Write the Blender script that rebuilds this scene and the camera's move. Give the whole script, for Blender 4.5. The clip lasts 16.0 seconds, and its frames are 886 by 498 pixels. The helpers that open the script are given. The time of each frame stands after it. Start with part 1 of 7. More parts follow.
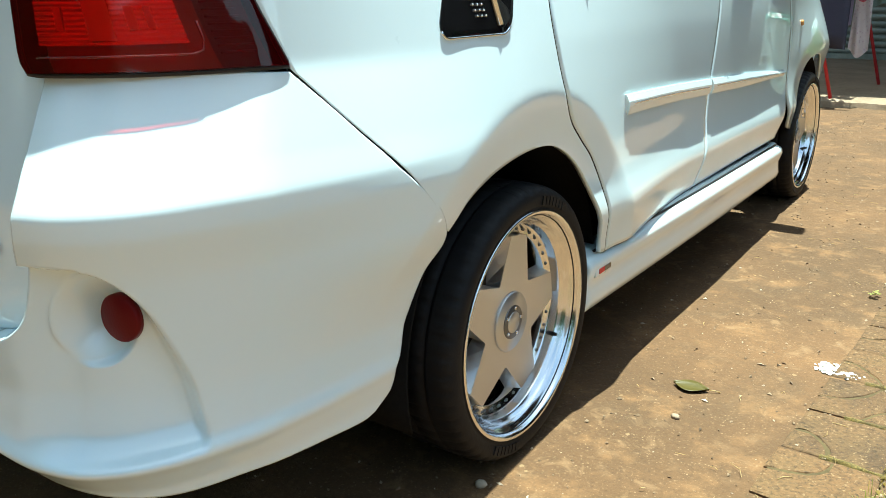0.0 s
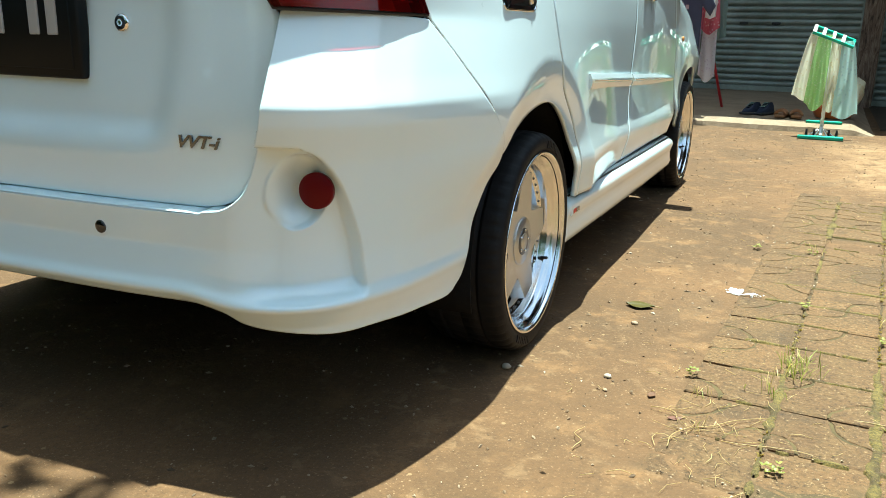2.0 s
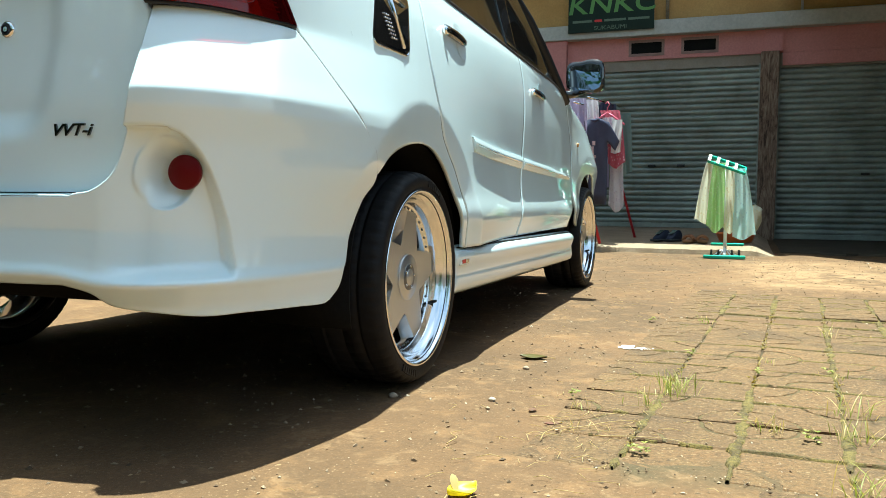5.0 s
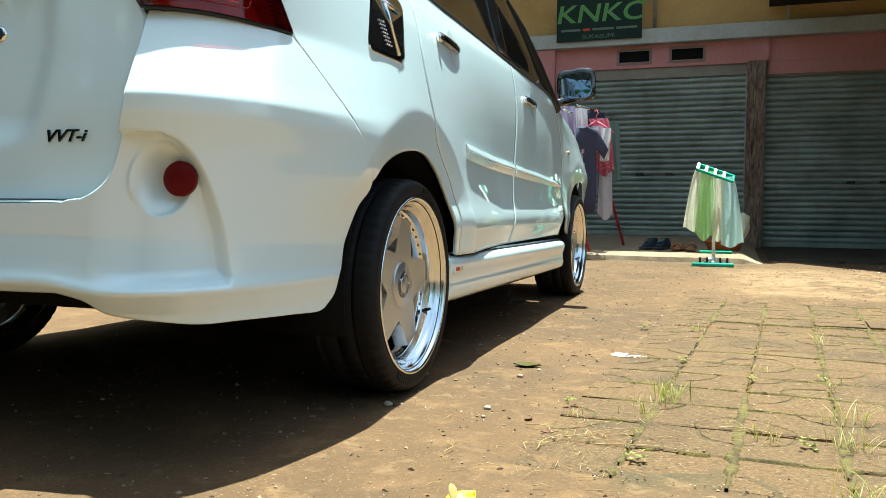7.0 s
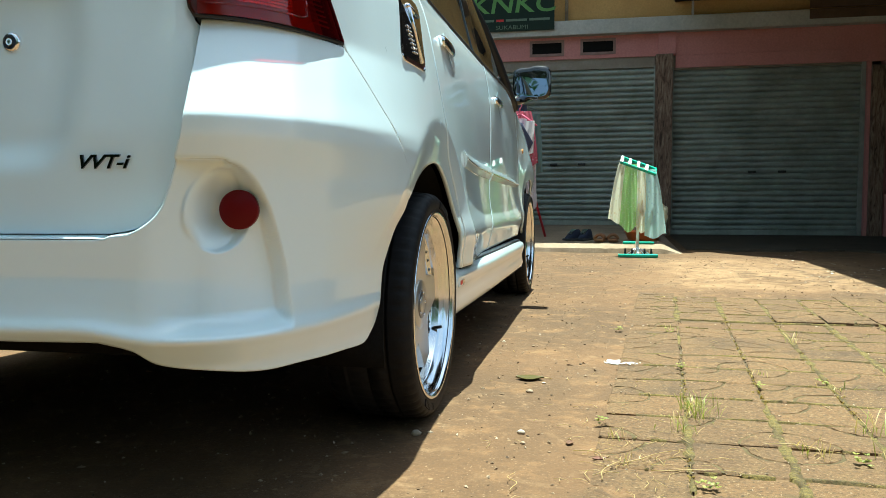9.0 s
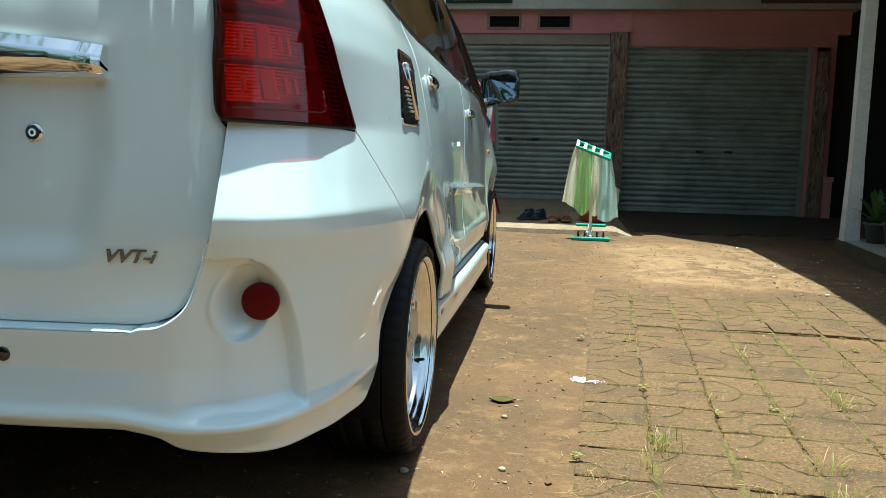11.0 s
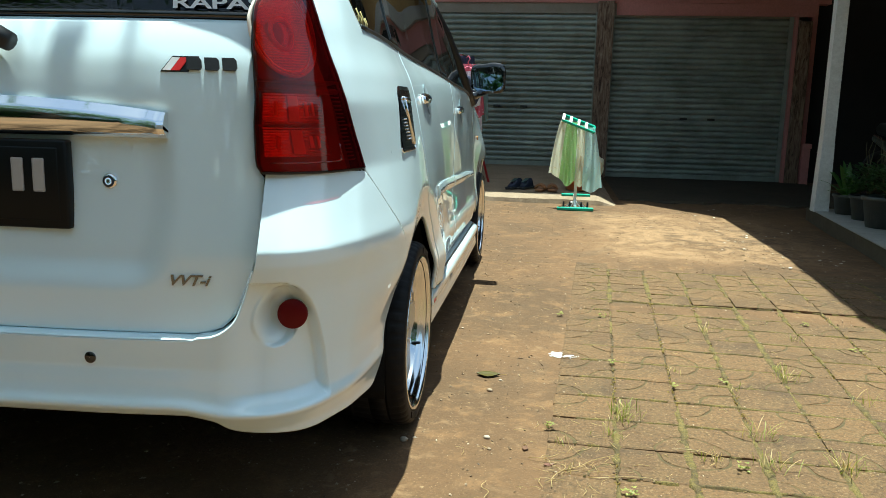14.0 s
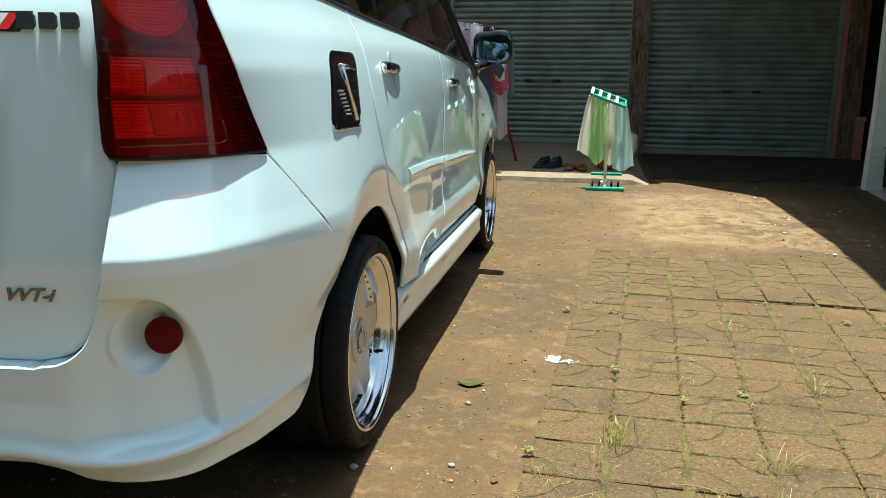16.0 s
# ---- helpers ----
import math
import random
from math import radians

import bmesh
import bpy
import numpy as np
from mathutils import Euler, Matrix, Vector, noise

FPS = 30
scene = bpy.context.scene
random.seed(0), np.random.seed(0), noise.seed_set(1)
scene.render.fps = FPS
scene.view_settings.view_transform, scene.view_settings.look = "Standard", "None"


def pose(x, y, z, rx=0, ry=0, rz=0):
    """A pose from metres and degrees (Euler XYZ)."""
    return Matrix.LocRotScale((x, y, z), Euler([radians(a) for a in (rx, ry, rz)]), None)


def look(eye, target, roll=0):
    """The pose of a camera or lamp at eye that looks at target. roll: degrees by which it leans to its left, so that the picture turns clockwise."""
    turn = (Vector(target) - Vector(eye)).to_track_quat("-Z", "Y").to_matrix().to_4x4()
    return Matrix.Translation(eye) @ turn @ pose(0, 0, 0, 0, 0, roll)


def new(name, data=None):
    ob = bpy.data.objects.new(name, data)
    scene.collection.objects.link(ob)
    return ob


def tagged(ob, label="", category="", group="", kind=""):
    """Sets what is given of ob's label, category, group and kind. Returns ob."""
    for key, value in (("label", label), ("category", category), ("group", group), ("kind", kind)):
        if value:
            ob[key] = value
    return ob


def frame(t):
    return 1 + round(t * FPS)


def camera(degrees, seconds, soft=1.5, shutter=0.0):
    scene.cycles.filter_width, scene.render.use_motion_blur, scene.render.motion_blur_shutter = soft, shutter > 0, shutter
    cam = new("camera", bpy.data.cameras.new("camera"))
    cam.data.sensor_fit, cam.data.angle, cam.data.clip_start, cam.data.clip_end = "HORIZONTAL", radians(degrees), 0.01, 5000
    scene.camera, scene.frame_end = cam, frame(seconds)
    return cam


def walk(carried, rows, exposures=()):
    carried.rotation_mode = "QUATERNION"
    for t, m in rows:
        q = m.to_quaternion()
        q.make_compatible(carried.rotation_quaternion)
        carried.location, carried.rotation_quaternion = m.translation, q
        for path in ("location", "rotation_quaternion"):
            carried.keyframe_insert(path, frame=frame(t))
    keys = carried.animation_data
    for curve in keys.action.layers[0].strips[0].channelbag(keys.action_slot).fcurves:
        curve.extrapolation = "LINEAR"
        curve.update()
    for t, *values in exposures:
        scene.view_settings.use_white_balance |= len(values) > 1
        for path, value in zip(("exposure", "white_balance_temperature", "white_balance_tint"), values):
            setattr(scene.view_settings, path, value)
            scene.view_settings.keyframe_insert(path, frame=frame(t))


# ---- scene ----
cam = camera(57.5, 16.0, 0.75)
PATH = [
    (0, (1.574, -1.351, 0.94), (0.474, 0.205, 0.332), -0.7),
    (0.2, (1.485, -1.428, 0.874), (0.535, 0.242, 0.319), 0.0),
    (0.5, (1.468, -1.542, 0.899), (0.564, 0.148, 0.327), -0.7),
    (1, (1.43, -1.633, 0.881), (0.537, 0.061, 0.304), -0.2),
    (1.5, (1.473, -1.795, 0.877), (0.601, -0.087, 0.308), 0.2),
    (2, (1.466, -1.975, 0.826), (0.664, -0.22, 0.3), 1.1),
    (2.5, (1.504, -2.047, 0.633), (0.755, -0.222, 0.305), -0.3),
    (3, (1.555, -2.066, 0.543), (0.798, -0.229, 0.31), -0.1),
    (3.5, (1.595, -2.085, 0.526), (0.829, -0.248, 0.337), 0.3),
    (4, (1.63, -2.078, 0.515), (0.86, -0.241, 0.337), 0.4),
    (4.5, (1.658, -2.044, 0.505), (0.934, -0.185, 0.364), 0.3),
    (7, (1.637, -2.042, 0.501), (0.968, -0.16, 0.398), 0.4),
    (7.5, (1.518, -2.041, 0.532), (0.861, -0.154, 0.432), 0.3),
    (8, (1.377, -2.046, 0.553), (0.786, -0.139, 0.444), 0.1),
    (8.5, (1.311, -2.013, 0.559), (0.825, -0.077, 0.435), -0.1),
    (9, (1.285, -2.027, 0.574), (0.872, -0.075, 0.438), -0.2),
    (9.2, (1.277, -2.03, 0.571), (0.876, -0.075, 0.432), -0.2),
    (11.3, (1.163, -2.155, 0.881), (0.899, -0.189, 0.619), 1.5),
    (11.5, (1.154, -2.212, 0.918), (0.893, -0.247, 0.651), 1.5),
    (12, (1.196, -2.295, 0.95), (0.937, -0.332, 0.666), 1.5),
    (12.5, (1.231, -2.415, 1.01), (0.974, -0.456, 0.699), 1.4),
    (13, (1.204, -2.394, 0.986), (0.955, -0.441, 0.639), 1.3),
    (13.5, (1.205, -2.409, 0.992), (0.959, -0.456, 0.637), 1.3),
    (14, (1.217, -2.436, 1.005), (0.97, -0.484, 0.646), 1.3),
    (14.5, (1.257, -2.406, 1.001), (1.012, -0.455, 0.637), 1.5),
    (15, (1.36, -2.312, 1.006), (1.071, -0.37, 0.625), 1.1),
    (15.5, (1.42, -2.189, 1.031), (1.1, -0.254, 0.64), 0.7),
    (16, (1.401, -2.022, 0.985), (1.042, -0.099, 0.571), 0.5),
]
walk(cam, [(t, look(eye, target, roll)) for t, eye, target, roll in PATH], [(0.0, 1.64, 5720.0, -10.0), (0.5, 1.55, 5720.0, -10.0), (1.5, 1.55, 5720.0, -10.0), (2.5, 1.68, 5720.0, -10.0), (9.2, 1.57, 5720.0, -10.0), (11.3, 1.23, 5720.0, -10.0), (13.5, 1.27, 5720.0, -10.0), (15.0, 1.24, 5720.0, -10.0), (16.0, 1.15, 5720.0, -10.0)])

# ---- light ----
SUN_TILT = Vector((0.0, 0.13, 1.0)).normalized()
world = bpy.data.worlds.new("sky")
scene.world = world
world.use_nodes = True
wt = world.node_tree
sky = wt.nodes.new("ShaderNodeTexSky")
sky.sky_type, sky.sun_disc = "NISHITA", False
sky.sun_elevation = math.asin(SUN_TILT.z)
sky.sun_rotation = math.atan2(SUN_TILT.x, SUN_TILT.y)
sky.dust_density, sky.air_density = 1.6, 1.0
# broken white cloud, the same all over the sky
cloud = wt.nodes.new("ShaderNodeHueSaturation")
cloud.inputs["Saturation"].default_value, cloud.inputs["Value"].default_value = 0.45, 1.12
wt.links.new(sky.outputs[0], cloud.inputs["Color"])
puffs = wt.nodes.new("ShaderNodeTexNoise")
puffs.inputs["Scale"].default_value, puffs.inputs["Detail"].default_value, puffs.inputs["Roughness"].default_value = 2.6, 7.0, 0.58
share = wt.nodes.new("ShaderNodeMapRange")
for k_, v_ in ((1, 0.40), (2, 0.60), (3, 0.25), (4, 0.95)):
    share.inputs[k_].default_value = v_
wt.links.new(puffs.outputs["Fac"], share.inputs[0])
blend = wt.nodes.new("ShaderNodeMix")
blend.data_type = "RGBA"
wt.links.new(share.outputs[0], blend.inputs[0])
wt.links.new(sky.outputs[0], blend.inputs[6])
wt.links.new(cloud.outputs[0], blend.inputs[7])
wt.links.new(blend.outputs[2], wt.nodes["Background"].inputs[0])
wt.nodes["Background"].inputs[1].default_value = 0.081
sun = new("sun", bpy.data.lights.new("sun", "SUN"))
sun.data.energy, sun.data.angle, sun.data.color = 5.0, radians(0.55), (1.0, 0.955, 0.87)
sun.matrix_world = look(SUN_TILT * 30, (0, 0, 0))


# ---- materials ----
def shader(name, color, rough=0.5, metal=0.0, coat=0.0, coat_rough=0.03, ior=1.45):
    """A material with its Principled node."""
    m = bpy.data.materials.new(name)
    m.use_nodes = True
    p = m.node_tree.nodes["Principled BSDF"]
    p.inputs["Base Color"].default_value = (*color, 1)
    p.inputs["Roughness"].default_value = rough
    p.inputs["Metallic"].default_value = metal
    p.inputs["Coat Weight"].default_value = coat
    p.inputs["Coat Roughness"].default_value = coat_rough
    p.inputs["IOR"].default_value = ior
    return m, p, m.node_tree


def node(nt, kind, **sets):
    n = nt.nodes.new(kind)
    for k, v in sets.items():
        n.inputs[k].default_value = v
    return n


def coords(nt, kind="Object"):
    return nt.nodes.new("ShaderNodeTexCoord").outputs[kind]


def noise_tex(nt, scale, detail=6.0, rough=0.6, vec=None, distort=0.0):
    n = node(nt, "ShaderNodeTexNoise", Scale=scale, Detail=detail, Roughness=rough, Distortion=distort)
    nt.links.new(vec if vec else coords(nt), n.inputs["Vector"])
    return n.outputs["Fac"]


def ramp(nt, fac, stops):
    r = nt.nodes.new("ShaderNodeValToRGB")
    els = r.color_ramp.elements
    while len(els) < len(stops):
        els.new(0.5)
    for e, (p, c) in zip(els, stops):
        e.position = p
        e.color = (*c, 1) if len(c) == 3 else c
    nt.links.new(fac, r.inputs[0])
    return r.outputs[0]


def mix(nt, fac, a, b, blend="MIX"):
    n = nt.nodes.new("ShaderNodeMix")
    n.data_type, n.blend_type = "RGBA", blend
    for sock, v in ((n.inputs[0], fac), (n.inputs[6], a), (n.inputs[7], b)):
        if isinstance(v, bpy.types.NodeSocket):
            nt.links.new(v, sock)
        elif isinstance(v, tuple):
            sock.default_value = (*v, 1)
        else:
            sock.default_value = v
    return n.outputs[2]


def bump(nt, p, height, strength=0.3, dist=0.01):
    b = node(nt, "ShaderNodeBump", Strength=strength, Distance=dist)
    nt.links.new(height, b.inputs["Height"])
    nt.links.new(b.outputs[0], p.inputs["Normal"])
    return b


def rough_from(nt, p, fac, lo, hi):
    r = node(nt, "ShaderNodeMapRange")
    r.inputs[3].default_value, r.inputs[4].default_value = lo, hi
    nt.links.new(fac, r.inputs[0])
    nt.links.new(r.outputs[0], p.inputs["Roughness"])


def speckled(name, a, b, scale=12.0, rough=0.85, relief=0.4, fine=90.0, dist=0.004, kind="Object"):
    """A matt surface that varies at two scales, with fine relief."""
    m, p, nt = shader(name, a, rough)
    v = coords(nt, kind)
    big, small = noise_tex(nt, scale, 5, 0.65, v), noise_tex(nt, fine, 4, 0.7, v)
    c = mix(nt, ramp(nt, big, [(0.35, (0, 0, 0)), (0.65, (1, 1, 1))]), a, b)
    c = mix(nt, ramp(nt, small, [(0.3, (0, 0, 0)), (0.7, (0.5, 0.5, 0.5))]), c, (a[0] * 0.55, a[1] * 0.55, a[2] * 0.55))
    nt.links.new(c, p.inputs["Base Color"])
    bump(nt, p, small, relief, dist)
    return m


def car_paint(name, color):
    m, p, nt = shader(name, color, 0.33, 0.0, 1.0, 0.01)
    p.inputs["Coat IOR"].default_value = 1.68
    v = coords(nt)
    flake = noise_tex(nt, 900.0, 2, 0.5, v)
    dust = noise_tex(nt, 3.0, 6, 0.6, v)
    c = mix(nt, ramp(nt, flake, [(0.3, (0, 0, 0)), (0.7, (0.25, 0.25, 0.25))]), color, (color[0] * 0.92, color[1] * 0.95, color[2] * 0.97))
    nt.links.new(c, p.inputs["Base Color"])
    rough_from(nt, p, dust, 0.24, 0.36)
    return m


# blue-green tint in this white offsets the warm light bounced off the mud
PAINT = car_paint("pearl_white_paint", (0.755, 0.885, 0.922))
BLACK_TRIM, p_, nt_ = shader("black_trim", (0.012, 0.012, 0.013), 0.45)
bump(nt_, p_, noise_tex(nt_, 220, 3), 0.15, 0.002)
GLOSS_BLACK = shader("gloss_black", (0.008, 0.008, 0.009), 0.08, 0, 1.0, 0.02)[0]
CHROME, p_, nt_ = shader("chrome", (0.86, 0.87, 0.88), 0.05, 1.0)
rough_from(nt_, p_, noise_tex(nt_, 6, 5), 0.03, 0.09)
LIP, p_, nt_ = shader("polished_alloy", (0.83, 0.84, 0.85), 0.14, 1.0)
rough_from(nt_, p_, noise_tex(nt_, 14, 5), 0.09, 0.22)
ALLOY, p_, nt_ = shader("silver_painted_alloy", (0.60, 0.60, 0.59), 0.34, 0.85, 0.3, 0.1)
rough_from(nt_, p_, noise_tex(nt_, 25, 5), 0.3, 0.45)
DARK_ALLOY = shader("grey_alloy", (0.17, 0.17, 0.175), 0.35, 0.8)[0]
UNDER = speckled("underbody", (0.008, 0.008, 0.008), (0.013, 0.012, 0.010), 8, 0.95)
UNDER.node_tree.nodes["Principled BSDF"].inputs["Specular IOR Level"].default_value = 0.1
RUBBER, p_, nt_ = shader("tyre_rubber", (0.013, 0.013, 0.014), 0.62)
nt_.links.new(mix(nt_, ramp(nt_, noise_tex(nt_, 9, 7, 0.7), [(0.5, (0, 0, 0)), (0.8, (0.35, 0.35, 0.35))]), (0.009, 0.009, 0.010), (0.030, 0.027, 0.023)), p_.inputs["Base Color"])
bump(nt_, p_, noise_tex(nt_, 160, 4), 0.25, 0.002)
p_.inputs["Specular IOR Level"].default_value = 0.25
TINT, p_, nt_ = shader("tinted_glass", (0.03, 0.032, 0.034), 0.02)
p_.inputs["Transmission Weight"].default_value = 0.9


def lens_material(name, tint, haze):
    """Clear coloured plastic: light goes through it, and it shines."""
    m = bpy.data.materials.new(name)
    m.use_nodes = True
    nt = m.node_tree
    nt.nodes.remove(nt.nodes["Principled BSDF"])
    out = nt.nodes["Material Output"]
    clear = node(nt, "ShaderNodeBsdfTransparent", Color=(*tint, 1))
    body = node(nt, "ShaderNodeBsdfDiffuse", Color=(tint[0] * 0.5, tint[1] * 0.4, tint[2] * 0.4, 1))
    gloss = node(nt, "ShaderNodeBsdfGlossy", Roughness=0.03, Color=(1, 1, 1, 1))
    a = node(nt, "ShaderNodeMixShader", Fac=haze)
    nt.links.new(clear.outputs[0], a.inputs[1])
    nt.links.new(body.outputs[0], a.inputs[2])
    b = nt.nodes.new("ShaderNodeMixShader")
    f = node(nt, "ShaderNodeFresnel", IOR=1.45)
    nt.links.new(f.outputs[0], b.inputs[0])
    nt.links.new(a.outputs[0], b.inputs[1])
    nt.links.new(gloss.outputs[0], b.inputs[2])
    nt.links.new(b.outputs[0], out.inputs[0])
    return m


RED_LENS = lens_material("red_lamp_lens", (0.97, 0.045, 0.03), 0.07)
DARK_LENS = lens_material("dark_red_lens", (0.52, 0.015, 0.025), 0.06)
RED_INNER, p_, nt_ = shader("lamp_reflector", (0.74, 0.54, 0.47), 0.25, 0.85)
wave_ = node(nt_, "ShaderNodeTexWave", Scale=55.0, Distortion=0.6)
wave_.bands_direction = "Z"
nt_.links.new(coords(nt_), wave_.inputs["Vector"])
bump(nt_, p_, wave_.outputs["Fac"], 0.35, 0.003)
LAMP_BRIGHT = shader("lamp_bulb_silver", (0.95, 0.85, 0.75), 0.35, 0.0)[0]
LAMP_BACK = shader("lamp_back", (0.36, 0.07, 0.06), 0.3, 0.0)[0]
REFLECTOR_RED, p_, nt_ = shader("red_reflector", (0.115, 0.002, 0.004), 0.4, 0, 0.0, 0.05, 1.25)
vor_ = node(nt_, "ShaderNodeTexVoronoi", Scale=260.0)
nt_.links.new(coords(nt_), vor_.inputs["Vector"])
bump(nt_, p_, vor_.outputs["Distance"], 0.12, 0.001)
WHITE_PRINT = shader("white_print", (0.8, 0.8, 0.8), 0.5)[0]
RED_PRINT = shader("red_print", (0.6, 0.02, 0.02), 0.4)[0]


# ---- builders ----
def mesh_from(name, bm, mat, smooth=True):
    me = bpy.data.meshes.new(name)
    bm.to_mesh(me)
    bm.free()
    if smooth:
        me.polygons.foreach_set("use_smooth", [True] * len(me.polygons))
    if mat:
        me.materials.append(mat)
    return me


def part(name, bm, mat, parent, label="", smooth=True, at=None):
    ob = new(name, mesh_from(name, bm, mat, smooth))
    if parent:
        ob.parent = parent
    if at:
        ob.matrix_basis = at
    return tagged(ob, label)


def thing(name, label, category, at=None, group="", kind=""):
    """An Empty at a thing's base."""
    ob = new(name)
    ob.empty_display_size = 0.1
    if at:
        ob.matrix_basis = at
    return tagged(ob, label, category, group, kind)


def box(bm, lo, hi, m=None):
    vs = [bm.verts.new((x, y, z)) for z in (lo[2], hi[2]) for y in (lo[1], hi[1]) for x in (lo[0], hi[0])]
    if m:
        for v in vs:
            v.co = m @ v.co
    for f in ((0, 2, 3, 1), (4, 5, 7, 6), (0, 1, 5, 4), (2, 6, 7, 3), (0, 4, 6, 2), (1, 3, 7, 5)):
        bm.faces.new([vs[i] for i in f])
    return vs


def boxes(*items, bevel=0.0, seg=2):
    bm = bmesh.new()
    for lo, hi in items:
        box(bm, lo, hi)
    if bevel:
        bmesh.ops.bevel(bm, geom=list(bm.edges), offset=bevel, segments=seg, affect="EDGES", profile=0.5)
    return bm


def tube(bm, pts, r, sides=10, closed=False):
    """A round bar along pts; r is one radius, or one for each point."""
    pts = [Vector(p) for p in pts]
    rs = r if isinstance(r, (list, tuple)) else [r] * len(pts)
    rings, up = [], None
    for i, p in enumerate(pts):
        d = (pts[min(i + 1, len(pts) - 1)] - pts[max(i - 1, 0)]).normalized()
        if up is None:
            up = d.orthogonal().normalized()
        up = (up - d * up.dot(d)).normalized()
        side = d.cross(up)
        rings.append([bm.verts.new(p + float(rs[i]) * (math.cos(a) * up + math.sin(a) * side)) for a in (2 * math.pi * k / sides for k in range(sides))])
    for a, b in zip(rings, rings[1:]):
        for k in range(sides):
            bm.faces.new((a[k], a[(k + 1) % sides], b[(k + 1) % sides], b[k]))
    bm.faces.new(rings[0][::-1])
    bm.faces.new(rings[-1])
    return bm


def lathe(profile, seg=48, close=False):
    """Turns (radius, x) pairs about the x axis."""
    bm = bmesh.new()
    rings = []
    for k in range(seg):
        a = 2 * math.pi * k / seg
        rings.append([bm.verts.new((x, r * math.cos(a), r * math.sin(a))) for r, x in profile])
    n = len(profile)
    for k in range(seg):
        a, b = rings[k], rings[(k + 1) % seg]
        for i in range(n if close else n - 1):
            j = (i + 1) % n
            bm.faces.new((a[i], b[i], b[j], a[j]))
    return bm


def disc(r, x0, x1, seg=40, bevel=0.0):
    """A solid disc about the x axis, its face at x1."""
    pr = [(0.0005, x0), (r, x0), (r, x1 - bevel), (r - bevel, x1), (0.0005, x1)]
    return lathe(pr, seg)


def curve_pts(pts, n):
    """n points evenly along a smooth line through pts."""
    p = np.array(pts, float)
    if len(p) > 2:
        q = np.vstack([2 * p[0] - p[1], p, 2 * p[-1] - p[-2]])
        out = []
        for i in range(1, len(q) - 2):
            for t in np.linspace(0, 1, 24, endpoint=False):
                a, b, c, d = q[i - 1:i + 3]
                out.append(0.5 * (2 * b + (c - a) * t + (2 * a - 5 * b + 4 * c - d) * t * t + (3 * b - a - 3 * c + d) * t ** 3))
        p = np.vstack([out, p[-1:]])
    ln = np.concatenate([[0], np.cumsum(np.linalg.norm(np.diff(p, axis=0), axis=1))])
    u = np.linspace(0, ln[-1], n)
    return np.stack([np.interp(u, ln, p[:, k]) for k in range(p.shape[1])], 1)


def coons(bottom, top, left, right, nu, nv):
    """A net of (nv, nu, 2) points inside four lines."""
    B, T, L, R = curve_pts(bottom, nu), curve_pts(top, nu), curve_pts(left, nv), curve_pts(right, nv)
    u, v = np.linspace(0, 1, nu)[None, :, None], np.linspace(0, 1, nv)[:, None, None]
    return (1 - v) * B[None] + v * T[None] + (1 - u) * L[:, None] + u * R[:, None] - ((1 - u) * (1 - v) * B[0] + u * (1 - v) * B[-1] + (1 - u) * v * T[0] + u * v * T[-1])


def net_mesh(net, f, bm=None, flip=False, mirror=False):
    """A skin of quads over a net, each point set by f(a, b)."""
    bm = bm or bmesh.new()
    rows = []
    for row in net:
        r = []
        for a, b in row:
            p = Vector(f(a, b))
            if mirror:
                p.x = -p.x
            r.append(bm.verts.new(p))
        rows.append(r)
    for a, b in zip(rows, rows[1:]):
        for i in range(len(a) - 1):
            q = (a[i], a[i + 1], b[i + 1], b[i])
            bm.faces.new(q[::-1] if flip != mirror else q)
    return bm


def thicken(ob, t, offset=-1):
    m = ob.modifiers.new("thickness", "SOLIDIFY")
    m.thickness, m.offset, m.use_even_offset = t, offset, False
    return ob


def text_mesh(body, size, depth=0.002, spacing=1.0, fat=0.0):
    """Raised lettering in the built-in font, in the xy plane about its centre."""
    cu = bpy.data.curves.new("lettering", "FONT")
    cu.body, cu.size, cu.extrude, cu.align_x, cu.align_y, cu.space_character, cu.offset = body, size, depth, "CENTER", "CENTER", spacing, fat
    tmp = new("lettering", cu)
    me = bpy.data.meshes.new_from_object(tmp.evaluated_get(bpy.context.evaluated_depsgraph_get()))
    bm = bmesh.new()
    bm.from_mesh(me)
    bpy.data.objects.remove(tmp)
    bpy.data.curves.remove(cu)
    bpy.data.meshes.remove(me)
    return bm


def smooth_table(pairs, width=0.012):
    """A smooth curve through (z, value) pairs."""
    z = np.linspace(-0.2, 2.2, 2401)
    v = np.interp(z, [p[0] for p in pairs], [p[1] for p in pairs])
    k = np.exp(-0.5 * (np.arange(-60, 61) * 0.001 / width) ** 2)
    v = np.convolve(np.pad(v, 60, mode="edge"), k / k.sum(), mode="valid")
    return lambda q: float(np.interp(q, z, v))


def ease(a, b, x):
    t = min(1.0, max(0.0, (x - a) / (b - a)))
    return t * t * (3 - 2 * t)


